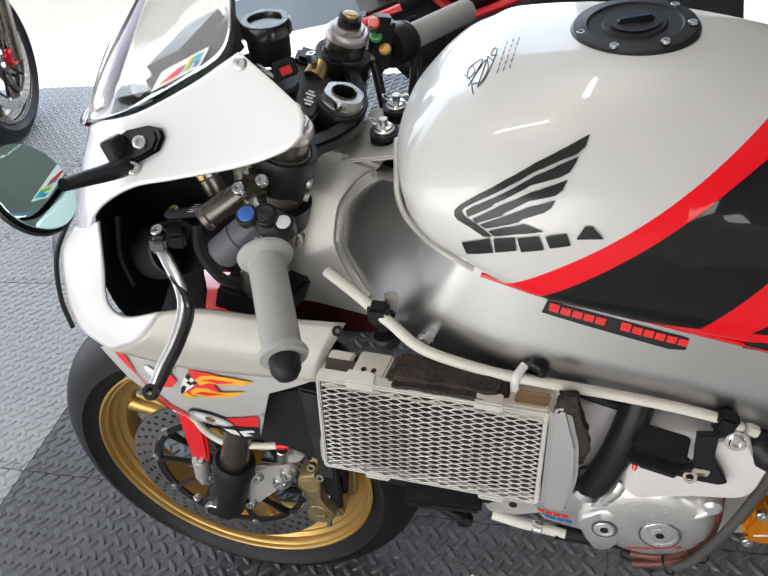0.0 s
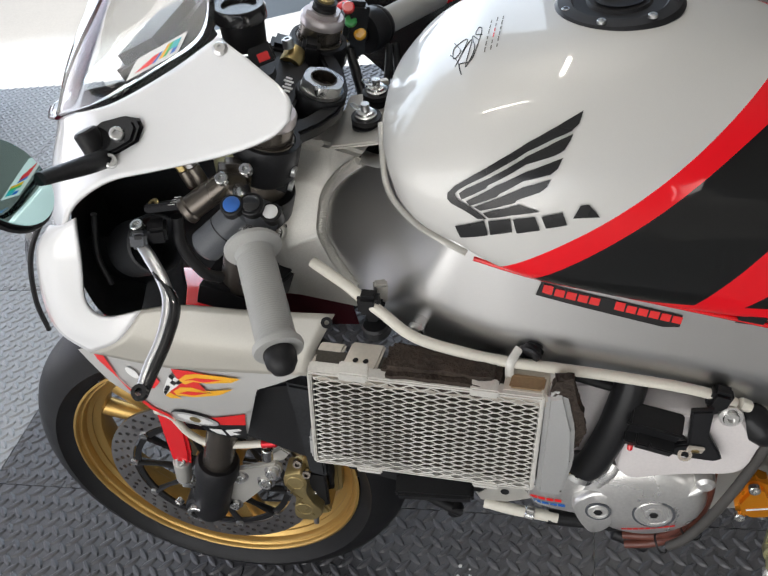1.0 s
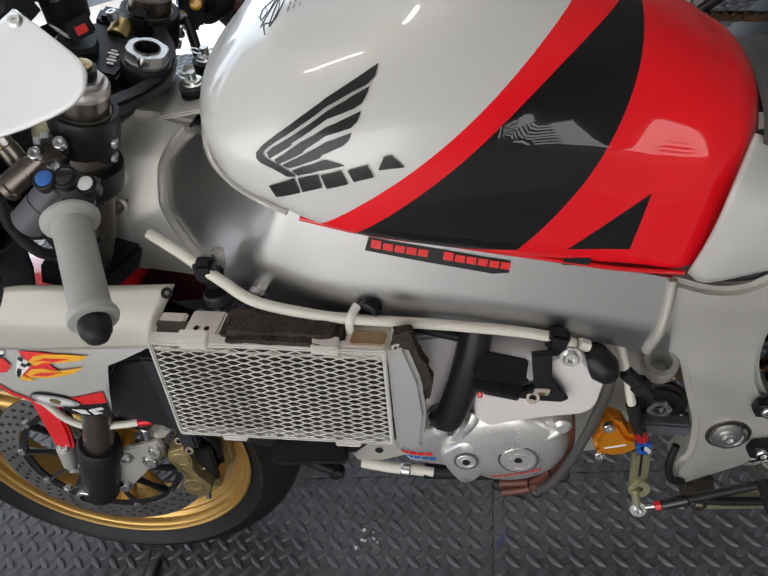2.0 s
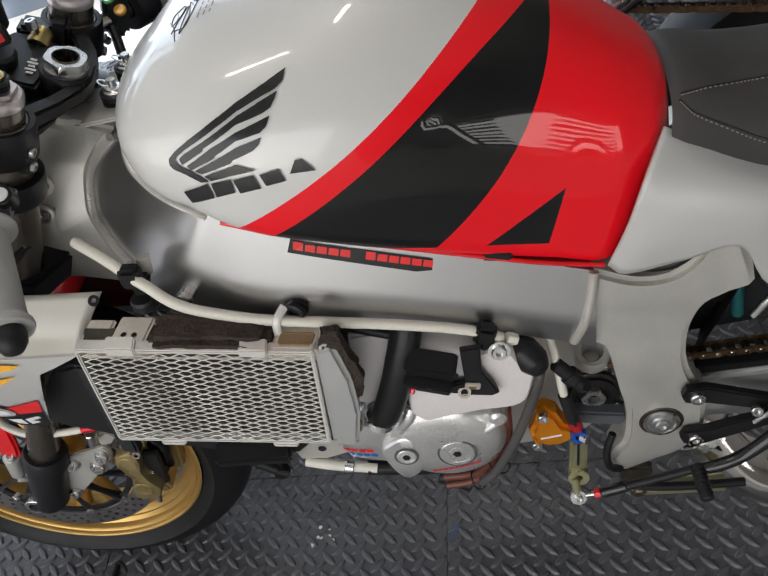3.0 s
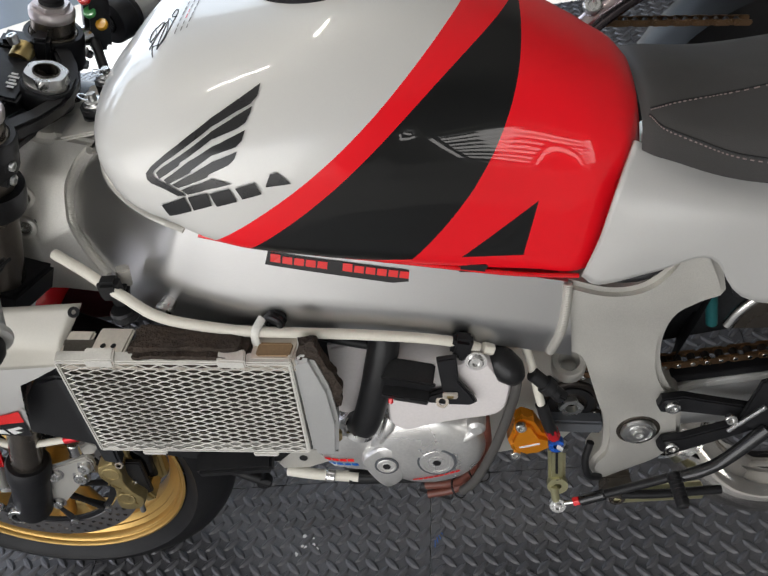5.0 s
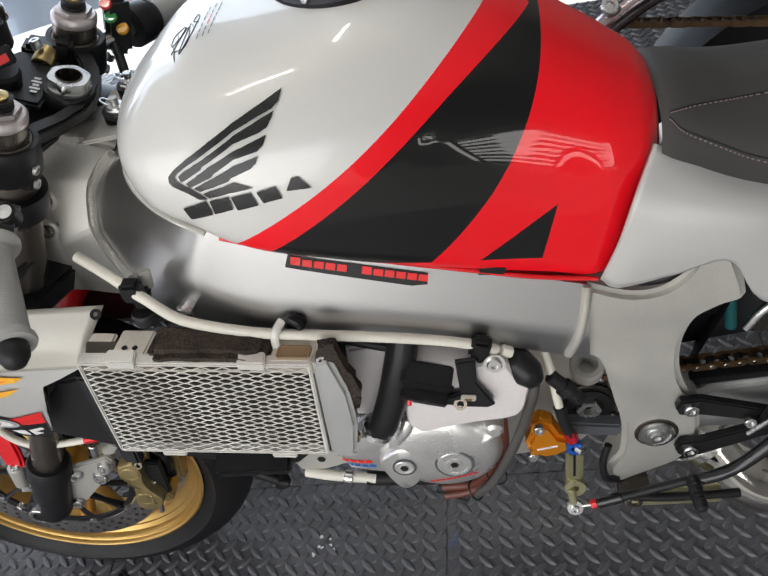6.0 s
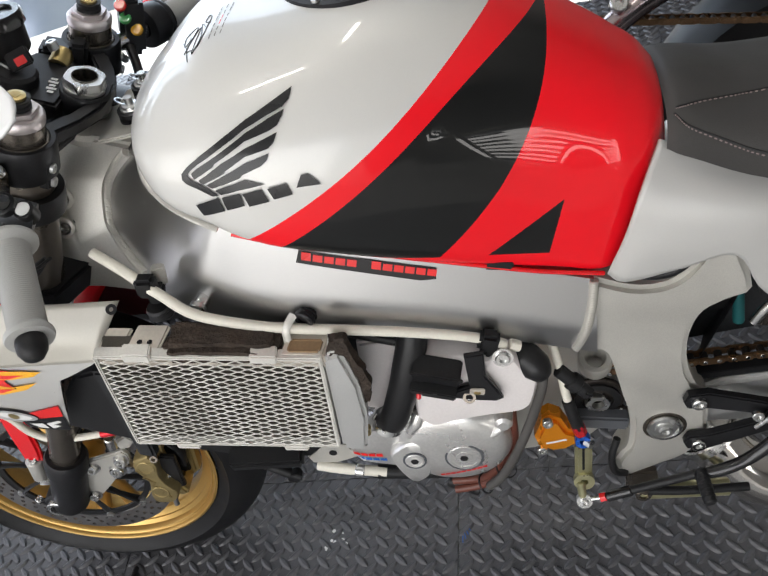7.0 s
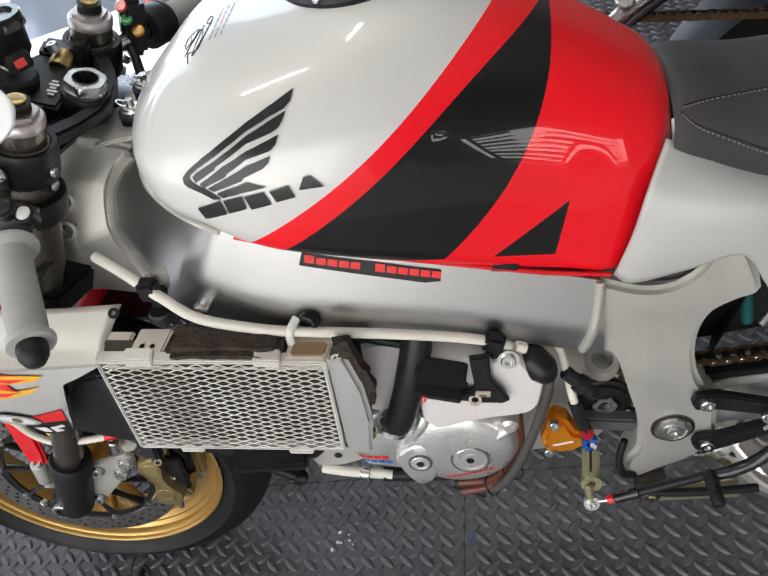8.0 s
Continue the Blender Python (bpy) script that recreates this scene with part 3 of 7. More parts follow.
# forks
CAPY = 0.106
FORK = Vector((0.3746, 0, 0.9272))
for s in (-1, 1):
    foot = Vector((-0.276, s * CAPY, 0.305))
    top = foot + FORK * 0.657
    leg = part("fork_leg", rod(foot + FORK * 0.27, top, 0.027, 0.027, 40), BRONZE, bike, "bronze grey upside-down fork tube")
    part("slider", rod(foot + FORK * 0.04, foot + FORK * 0.28, 0.0215, 0.0215, 32), BRONZE, leg, "dark polished slider")
    part("fork_foot", lathe([(0, -0.03), (0.022, -0.03), (0.027, -0.02), (0.0275, 0.07), (0.031, 0.074), (0.031, 0.098), (0.028, 0.104), (0, 0.104)], foot, FORK, 32, closed=False), ANOBLACK, leg, "black cast fork foot")
    part("axle_clamp", rod((AX.x, s * 0.075, AX.z), (AX.x, s * 0.122, AX.z), 0.024, 0.022, 28, bevel=0.003), ANOBLACK, leg)
    part("axle_end", pipe((AX.x, s * 0.07, AX.z), (AX.x, s * 0.131, AX.z), 0.0155, 0.0095), STEEL, leg, "bare steel hollow axle end")
    part("pinch_bolt", bolt((AX.x - 0.03, s * 0.11, AX.z + 0.006), (-0.6, s, 0), 0.006, 0.010), STEEL, leg)
    top = top + FORK * 0.025
    cap = part("fork_cap", lathe([(0, -0.007), (0.0245, -0.007), (0.0250, -0.005), (0.0250, 0.001), (0.0228, 0.004), (0, 0.004)], top, FORK, 40, closed=False), PINKALU, leg, "pale anodised fork cap")
    part("cap_ring", rod(top - FORK * 0.036, top - FORK * 0.007, 0.0240, 0.0240, 36, bevel=0.001), BRONZE, cap, "bronze ring under the cap")
    part("cap_hex", hexnut(top + FORK * 0.004, FORK, 0.035, 0.0055), PINKALU, cap)
    part("adjuster", lathe([(0, 0), (0.0135, 0), (0.0135, 0.004), (0.012, 0.005), (0.012, 0.008), (0.0135, 0.0085), (0.0135, 0.010), (0, 0.010)], top + FORK * 0.0095, FORK, 24, closed=False), BLACK, cap)
    part("adjuster_screw", lathe([(0, 0), (0.0095, 0), (0.0095, 0.003), (0.005, 0.004), (0.005, 0.0045), (0, 0.0045)], top + FORK * 0.0193, FORK, 20, closed=False), BRASS, cap, "brass adjuster screw")

# top yoke, laid out in its own plane: f ahead, y across, h along the steering axis
STEM = Vector((-0.004, 0, 0.903))
FWD = Vector((-0.9204, 0, 0.391))


def st(f, y, h=0.0):
    return STEM + FWD * f + Vector((0, y, 0)) + RAKE * h


YOKE = Matrix.Identity(4)
for k, vec in enumerate((FWD, Vector((0, 1, 0)), RAKE)):
    for j in range(3):
        YOKE[j][k] = vec[j]
YOKE.translation = STEM
yoke = part("top_yoke", lathe([(0.016, -0.026), (0.0255, -0.026), (0.0270, -0.024), (0.0270, -0.002), (0.0255, 0), (0.016, 0)], STEM, RAKE, 40), ANOBLACK, bike, "black anodised top yoke")
for s in (-1, 1):
    part("fork_clamp", lathe([(0.0272, -0.040), (0.032, -0.040), (0.0335, -0.036), (0.0335, -0.004), (0.032, 0.0), (0.0272, 0.0)], st(0.028, s * CAPY), FORK, 40), ANOBLACK, yoke)
    part("yoke_arm", plate([(-0.027, 0.0), (-0.025, s * 0.026), (-0.014, s * 0.056), (0.000, s * 0.080), (0.014, s * 0.102), (0.026, s * 0.085), (0.014, s * 0.066), (0.002, s * 0.046), (-0.006, s * 0.026), (-0.008, 0.0)][::s], 0.017, YOKE @ pose(0, 0, -0.020), 0.003), ANOBLACK, yoke)
    part("yoke_brace", plate([(0.050, 0.0), (0.056, s * 0.030), (0.050, s * 0.070), (0.046, s * 0.092), (0.030, s * 0.090), (0.034, s * 0.060), (0.030, s * 0.032), (0.018, s * 0.012)][::s], 0.022, YOKE @ pose(0, 0, -0.030), 0.003), ANOBLACK, yoke)
    for h in (-0.024, -0.041):
        part("pinch_lug", box((0.034, 0.016, 0.013), tuple(st(0.014, s * (CAPY + 0.010), h)), (0, 23, 0), 0.002), ANOBLACK, yoke)
        part("pinch_bolt", bolt(st(0.001, s * (CAPY + 0.010), h), -FWD, 0.0055, 0.008), STEEL, yoke, "silver pinch bolt")
# added plate that keeps the gaps between the arms dark
part("yoke_deck", plate([(0.000, -0.030), (0.016, -0.095), (0.045, -0.100), (0.070, -0.035), (0.075, 0.030), (0.050, 0.100), (0.016, 0.095), (0.000, 0.030)], 0.010, YOKE @ pose(0, 0, -0.046), 0.003), ANOBLACK, yoke, "black plate added to fill the gaps between the yoke arms")
part("cable_guide", box((0.062, 0.034, 0.022), (-0.050, 0.080, 0.910), (0, 23, 8), 0.005), ANOBLACK, yoke)
part("yoke_plate", plate([(0.020, -0.034), (0.060, -0.034), (0.085, -0.022), (0.090, 0.030), (0.075, 0.060), (0.030, 0.064), (0.018, 0.034)], 0.010, YOKE @ pose(0, 0, -0.016), 0.003), ANOBLACK, yoke)
for k, wd in enumerate((0.004, 0.010, 0.006, 0.010, 0.008)):
    part("yoke_mark", box((0.011 if k % 2 else 0.007, 0.0035, 0.0008), tuple(st(0.033 + 0.001 * k, -0.014 + 0.0062 * k, -0.0046)), (0, 23, 0), 0.0002), DECALWHITE, yoke, "white painted mark")
nut = part("stem_nut", hexnut(st(0, 0, 0.004), RAKE, 0.0405, 0.0105, 0.0142), STEEL, yoke, "large silver hexagonal stem nut")
part("stem_flange", lathe([(0.0142, 0), (0.0225, 0), (0.0225, 0.004), (0.0142, 0.004)], st(0, 0, 0.0002), RAKE, 36), STEEL, nut)
part("stem_bore", lathe([(0.0130, -0.05), (0.0140, -0.05), (0.0140, 0.0155), (0.0130, 0.0155)], st(0, 0, 0), RAKE, 30), BRONZE, nut)
part("head_bearing_ring", lathe([(0.018, -0.052), (0.036, -0.052), (0.038, -0.049), (0.038, -0.044), (0.033, -0.040), (0.018, -0.040)], STEM, RAKE, 40), ALU_CAST, bike, "alloy steering head ring")
# added sheet that hides the bright floor and stands in for darkness below
part("yoke_skirt", plate([(-0.135, -0.050), (-0.135, 0.120), (0.020, 0.170), (0.075, 0.150), (0.075, 0.060), (0.000, 0.030), (-0.015, -0.045)], 0.006, pose(0, 0, 0.79), 0.002), CARBON, bike, "matt black sheet added under the yoke to darken its gaps")
# ignition switch with a dark cap and a steel key ring in front of the yoke
ign = part("ignition_switch", lathe([(0, -0.02), (0.021, -0.02), (0.022, 0.004), (0.019, 0.008), (0, 0.008)], st(0.070, -0.006, 0.0), RAKE, 30, closed=False), ANOBLACK, bike, "black ignition lock with a black tag")
part("key_tag", box((0.026, 0.020, 0.006), tuple(st(0.066, -0.006, 0.022)), (65, -10, 20), 0.002), BLACK, ign)
part("tag_mark", box((0.012, 0.0085, 0.0007), tuple(st(0.0635, -0.0092, 0.0225)), (65, -10, 20), 0.0002), DECALRED, ign, "red mark")
part("key_ring", lathe([(0.0105, -0.0008), (0.012, -0.0008), (0.012, 0.0008), (0.0105, 0.0008)], st(0.082, -0.016, 0.018), (0.5, 0.6, 0.5), 24), STEEL, ign)
# brake reservoir and banjo fitting by the right fork
res = part("fluid_reservoir", lathe([(0, 0), (0.021, 0), (0.023, 0.003), (0.024, 0.03), (0, 0.03)], st(0.094, 0.040, 0.0), (0.1, 0, 1), 32, closed=False), BLACK, bike, "black fluid reservoir with a ribbed lid")
part("reservoir_lid", lathe([(0, 0), (0.028, 0), (0.028, 0.012), (0.026, 0.015), (0.019, 0.015), (0.018, 0.011), (0, 0.011)], st(0.094, 0.040, 0.0) + Vector((0.003, 0, 0.031)), (0.1, 0, 1), 28, closed=False), BLACKGLOSS, res)
fit_ = part("banjo_fitting", lathe([(0.006, 0), (0.012, 0), (0.0125, 0.003), (0.0125, 0.017), (0.012, 0.02), (0.006, 0.02)], st(0.045, 0.045, -0.01), (0.2, 0.9, 0.3), 24), BRASS, bike, "brass cable fitting")
part("fitting_bolt", bolt(st(0.05, 0.05, 0.008), (0, 0, 1), 0.006, 0.01), STEEL, fit_)
part("damper_bracket", box((0.020, 0.028, 0.03), tuple(st(0.030, 0.072, -0.004)), (0, 23, 12), 0.004), ANOBLACK, bike)

# right handlebar with its switch block
RB0, RB1 = Vector((-0.030, 0.135, 0.885)), Vector((0.075, 0.335, 0.862))
rbar = part("handlebar", rod(RB0, RB1, 0.011), ALU, bike)
rd = (RB1 - RB0).normalized()
grip = part("handlebar_grip", rod(RB0 + rd * 0.095, RB1 - rd * 0.004, 0.0165, segs=28), GREYRUB, bike, "grey rubber twist grip")
part("grip_flange", lathe([(0.016, -0.004), (0.024, -0.004), (0.0255, 0), (0.024, 0.004), (0.016, 0.004)], RB0 + rd * 0.092, rd, 32), ANOBLACK, grip)
part("cable_drum", lathe([(0.012, 0), (0.026, 0.001), (0.027, 0.004), (0.027, 0.024), (0.025, 0.028), (0.012, 0.028)], RB0 + rd * 0.06, rd, 30), ANOBLACK, grip, "black throttle cable drum")
block = part("switch_block", box((0.030, 0.026, 0.070), (-0.006, 0.168, 0.894), (0, 18, 28), 0.006), BLACK, bike, "black switch block with coloured buttons")
for (dx, dz), m_, nm in (((0.004, 0.036), RED, "red button"), ((0.0035, 0.0195), DECALGREEN, "green button"), ((0.012, 0.003), YELLOW, "yellow button")):
    part("button", lathe([(0, 0), (0.0075, 0), (0.0075, 0.003), (0.006, 0.0045), (0, 0.0045)], (-0.012 + dx + 0.004, 0.157, 0.888 + dz), (0.15, -0.6, 0.75), 22, closed=False), m_, block, nm)
for k in range(2):
    part("block_screw", bolt((-0.019 - 0.007 * k, 0.155, 0.874 - 0.016 * k), (0.2, -0.8, 0.5), 0.005, 0.003), STEEL, block)
part("throttle_cable", tube([(0.03, 0.190, 0.862), (0.022, 0.165, 0.82), (0.0, 0.14, 0.80), (-0.02, 0.11, 0.80)], 0.0045), HOSE, bike)
part("throttle_cable", tube([(0.034, 0.200, 0.858), (0.035, 0.17, 0.81), (0.02, 0.12, 0.78), (0.01, 0.08, 0.77)], 0.0045), HOSE, bike)
part("wiring_loom", tube([(-0.01, 0.15, 0.875), (0.01, 0.10, 0.84), (0.03, 0.06, 0.825), (0.03, 0.02, 0.82)], 0.006), HOSE, bike, "black cloth-taped wiring")
part("cable_clip", box((0.022, 0.008, 0.006), (0.040, 0.068, 0.872), (0, 0, 25), 0.001), BRACKET, bike)

# left handlebar: bar, grip, switch pod, clutch master cylinder and lever
LB0, LB1 = Vector((-0.070, -0.114, 0.896)), Vector((0.016, -0.305, 0.8245))
ld = (LB1 - LB0).normalized()
bar = part("handlebar", rod(LB0, LB1, 0.011, segs=28), ALU, bike, "aluminium clip-on handlebar")
part("bar_clamp", lathe([(0.0275, -0.014), (0.036, -0.014), (0.037, -0.011), (0.037, 0.011), (0.036, 0.014), (0.0275, 0.014)], (-0.058, -CAPY, 0.845), FORK, 36), ANOBLACK, bar)
part("bar_collar", rod(LB0 + ld * -0.004, LB0 + ld * 0.022, 0.0165, 0.0165, 28), KHAKI, bar, "olive anodised collar")
part("bar_collar", rod(LB0 + ld * 0.060, LB0 + ld * 0.078, 0.0155, 0.0155, 28), KHAKI, bar, "olive anodised collar")
grip = part("handlebar_grip", lathe([(0.011, 0.0), (0.0245, 0.0), (0.0262, 0.002), (0.0262, 0.005), (0.023, 0.008), (0.018, 0.010), (0.0172, 0.014), (0.0172, 0.100), (0.018, 0.104), (0.0215, 0.107), (0.022, 0.110), (0.021, 0.113), (0.011, 0.113)],
                                    LB0 + ld * 0.107, ld, 40), GREYRUB, bike, "grey knurled rubber handlebar grip")
for k in range(38):
    part("grip_rib", lathe([(0.0168, -0.0006), (0.0176, -0.0005), (0.0176, 0.0005), (0.0168, 0.0006)], LB0 + ld * (0.124 + 0.00225 * k), ld, 30), GREYRUB, grip)
part("bar_end", lathe([(0, 0), (0.0132, 0), (0.014, 0.004), (0.0132, 0.012), (0.009, 0.019), (0.004, 0.0215), (0, 0.022)], LB0 + ld * 0.220, ld, 32, closed=False), BLACK, bike, "black domed bar end")
pod = part("switch_pod", rod((-0.084, -0.196, 0.849), (-0.036, -0.181, 0.883), 0.0165, 0.0155, 32, bevel=0.004), GREYPOD, bike, "dark grey switch pod with blue and white buttons")
part("pod_body", tube([(-0.046, -0.184, 0.876), (-0.030, -0.179, 0.874), (-0.012, -0.176, 0.864)], [0.0150, 0.0160, 0.0140], 20, 6), GREYPOD, pod)
part("pod_seam", lathe([(0.0160, -0.0005), (0.0166, -0.0004), (0.0166, 0.0004), (0.0160, 0.0005)], (-0.060, -0.1885, 0.866), (0.048, 0.015, 0.034), 32), BLACK, pod)
for at, r, h, mm, nm in (((-0.0435, -0.191, 0.8935), 0.0078, 0.005, DECALBLUE, "blue push button"), ((-0.0275, -0.186, 0.8905), 0.0085, 0.005, BLACKGLOSS, "black knob"), ((-0.0125, -0.184, 0.8795), 0.0070, 0.005, DECALWHITE, "white push button")):
    up = Vector((0.15, -0.45, 0.88)).normalized()
    part("button_ring", lathe([(0, -0.014), (r + 0.0030, -0.014), (r + 0.0030, 0.002), (r + 0.002, 0.003), (r, 0.003)], at, up, 28, closed=False), BLACK, pod)
    part("button", lathe([(0, 0), (r, 0), (r, h - 0.001), (r - 0.0015, h), (0, h)], at, up, 26, closed=False), mm, pod, nm)
part("pod_wire", tube([(-0.055, -0.20, 0.855), (-0.052, -0.20, 0.828), (-0.040, -0.185, 0.808), (-0.030, -0.165, 0.805)], 0.0018), HOSE, bike)
part("tie_tail", tube([(-0.062, -0.060, 0.728), (-0.061, -0.061, 0.752), (-0.057, -0.062, 0.776)], [0.0035, 0.003, 0.0006], 8, 6, flat=0.4), BLACK, bike, "black cable tie tail")
part("rubber_boot", tube([(-0.070, -0.175, 0.792), (-0.055, -0.172, 0.793), (-0.038, -0.162, 0.802)], [0.006, 0.011, 0.005], 14, 8, flat=0.6), BLACK, bike)
master = part("master_cylinder", rod((-0.100, -0.1695, 0.8755), (-0.062, -0.149, 0.893), 0.0122, 0.0122, 28, bevel=0.003), BRONZE, bike, "dark grey clutch master cylinder")
part("cylinder_clamp", box((0.030, 0.026, 0.036), (-0.058, -0.143, 0.892), (0, 20, 25), 0.006), BRONZE, master)
part("cylinder_cap", rod((-0.104, -0.1718, 0.8737), (-0.097, -0.168, 0.877), 0.0138, 0.0138, 28, bevel=0.002), BRONZE, master)
part("clamp_bolt", bolt((-0.060, -0.162, 0.902), (0.2, -0.6, 0.8), 0.006, 0.008), STEEL, master)
part("clamp_bolt", bolt((-0.040, -0.150, 0.903), (0.2, -0.6, 0.8), 0.006, 0.008), STEEL, master)
for k in range(2):
    a = Vector((-0.098 - 0.012 * k, -0.140 + 0.004 * k, 0.905 - 0.006 * k))
    part("hydraulic_fitting", hexnut(a, (-0.3, 0.1, 1), 0.012, 0.010), (DISC, BRASS)[k], master)
    part("hydraulic_fitting", rod(a - Vector((-0.006, 0.002, 0.018)), a, 0.0065), BRONZE, master)
part("brass_lug", lathe([(0.002, 0), (0.0055, 0), (0.006, 0.001), (0.005, 0.002), (0.002, 0.002)], (-0.136, -0.166, 0.8805), (-0.1, -0.4, 0.9), 24), BRASS, master)
part("brand_plate", box((0.040, 0.022, 0.008), (-0.128, -0.160, 0.874), (-25, 10, 25), 0.002), ANOBLACK, master)
for k in range(4):
    part("plate_mark", box((0.006, 0.0022, 0.0006), (-0.118 + 0.0006 * k, -0.166 + 0.004 * k, 0.8795), (-25, 10, 25), 0.0001), DECALWHITE, master, "white printed mark")
lever = part("clutch_lever", tube([(-0.150, -0.190, 0.852), (-0.136, -0.205, 0.846), (-0.118, -0.226, 0.834), (-0.109, -0.246, 0.824), (-0.108, -0.275, 0.812), (-0.112, -0.305, 0.803), (-0.112, -0.326, 0.798)], [0.006, 0.0062, 0.0058, 0.0054, 0.005, 0.0048, 0.0046], 14, 8, flat=0.6), LEVER, bike, "polished clutch lever with a black blade")
part("lever_blade", tube([(-0.128, -0.218, 0.840), (-0.104, -0.244, 0.823), (-0.103, -0.275, 0.810), (-0.107, -0.305, 0.801), (-0.110, -0.328, 0.795)], [0.003, 0.0056, 0.0056, 0.0052, 0.005], 12, 8, flat=0.9), BLACKGLOSS, lever)
part("lever_knuckle", box((0.016, 0.024, 0.016), (-0.152, -0.186, 0.855), (-18, 12, 20), 0.003), GREYPOD, lever)
part("lever_pin", bolt((-0.154, -0.178, 0.862), (0, -0.2, 1), 0.007, 0.006), STEEL, lever)
part("lever_window", box((0.007, 0.009, 0.004), (-0.148, -0.192, 0.862), (-18, 12, 20), 0.0005), BLACK, lever)
part("lever_tip", lathe([(0.0035, -0.004), (0.0070, -0.004), (0.0078, 0), (0.0070, 0.004), (0.0035, 0.004)], (-0.112, -0.329, 0.797), (0.2, -0.5, 0.85), 22), BLACKGLOSS, lever)

# ---- tank ----
TANK_SECTIONS = ((0.072, 0.031, 0.888, 0.050, 0.897, 0.909), (0.079, 0.064, 0.877, 0.094, 0.895, 0.912), (0.090, 0.101, 0.857, 0.146, 0.888, 0.920), (0.118, 0.130, 0.836, 0.169, 0.880, 0.945),
                 (0.156, 0.155, 0.822, 0.180, 0.861, 0.966), (0.205, 0.160, 0.795, 0.189, 0.857, 0.968), (0.270, 0.156, 0.767, 0.182, 0.850, 0.968), (0.340, 0.143, 0.734, 0.165, 0.838, 0.962),
                 (0.420, 0.127, 0.701, 0.141, 0.812, 0.945), (0.480, 0.117, 0.680, 0.125, 0.775, 0.920), (0.535, 0.108, 0.662, 0.112, 0.750, 0.884), (0.570, 0.086, 0.700, 0.097, 0.765, 0.858), (0.592, 0.060, 0.745, 0.066, 0.778, 0.832))
TANK_LINES = [[p for p in smooth_line([(r[0], 0, r[k]) for r in TANK_SECTIONS], 10)] for k in range(1, 6)]


def tank_station(x):
    return [float(np.interp(x, [p.x for p in line], [p.z for p in line])) for line in TANK_LINES]


def tank_mesh():
    bm = bmesh.new()
    xs = [0.072, 0.0730, 0.075, 0.0785, 0.083, 0.089, 0.095, 0.103, 0.112, 0.122, 0.134, 0.148] + [0.156 + 0.006 * k for k in range(67)] + [0.559, 0.568, 0.576, 0.582, 0.587, 0.592]
    raw = np.array([tank_station(x) for x in xs])
    sm = raw.copy()
    for _ in range(8):
        sm[1:-1] = 0.25 * sm[:-2] + 0.5 * sm[1:-1] + 0.25 * sm[2:]
    rings = []
    for x, (yb, zb, ym, zm, zt) in zip(xs, sm):
        knee = max(0.0, 1 - abs(x - 0.475) / (0.13 if x < 0.475 else 0.11))
        knee = knee * knee * (3 - 2 * knee)
        half = [(yb * 0.9, zb - 0.002)]
        for k in range(11):
            a = math.pi / 2 * k / 10
            p = 0.62 + 0.15 * min(1.0, max(0.0, (x - 0.2) / 0.12))
            half.append((yb + (ym - yb) * math.sin(a) ** p, zm - (zm - zb) * math.cos(a) ** p))
        for k in range(1, 23):
            a = math.pi / 2 * k / 22
            z = zm + (zt - zm) * math.sin(a)
            y = ym * math.cos(a) ** 0.72
            # the hollow that the rider's knee fills, under a soft ridge
            d = (z - (zm + 0.42 * (zt - zm))) / (0.30 * (zt - zm))
            y = max(0.0, y - 0.003 * knee * math.exp(-d * d) + 0.0015 * knee * math.exp(-(d - 1.6) ** 2 * 2))
            # the knee panel lies a little deeper, behind a crease along the front of the black band
            e = z - 0.3 * y - 0.79
            behind = x - (EDGE_BLACK[0] + e * (EDGE_BLACK[1] + e * (EDGE_BLACK[2] + e * EDGE_BLACK[3])))
            step = min(1.0, max(0.0, (behind - 0.004) / 0.022)) * min(1.0, max(0.0, (0.58 - x) / 0.10)) * min(1.0, max(0.0, (zt - 0.020 - z) / 0.03))
            half.append((max(0.0, y - 0.0016 * step * step * (3 - 2 * step)), z))
        half[-1] = (0.0, zt)
        rings.append([bm.verts.new((x, -y, z)) for y, z in half] + [bm.verts.new((x, y, z)) for y, z in half[-2::-1]])
    for a, b in zip(rings, rings[1:]):
        for k in range(len(a) - 1):
            bm.faces.new((a[k], a[k + 1], b[k + 1], b[k]))
    bm.faces.new(rings[0])
    bm.faces.new(rings[-1])
    return bm


tb = tank_mesh()
bmesh.ops.recalc_face_normals(tb, faces=tb.faces)
tank_tree = BVHTree.FromBMesh(tb)
tank = part("fuel_tank", tb, TANK, bike, "silver fuel tank with red and black bands")


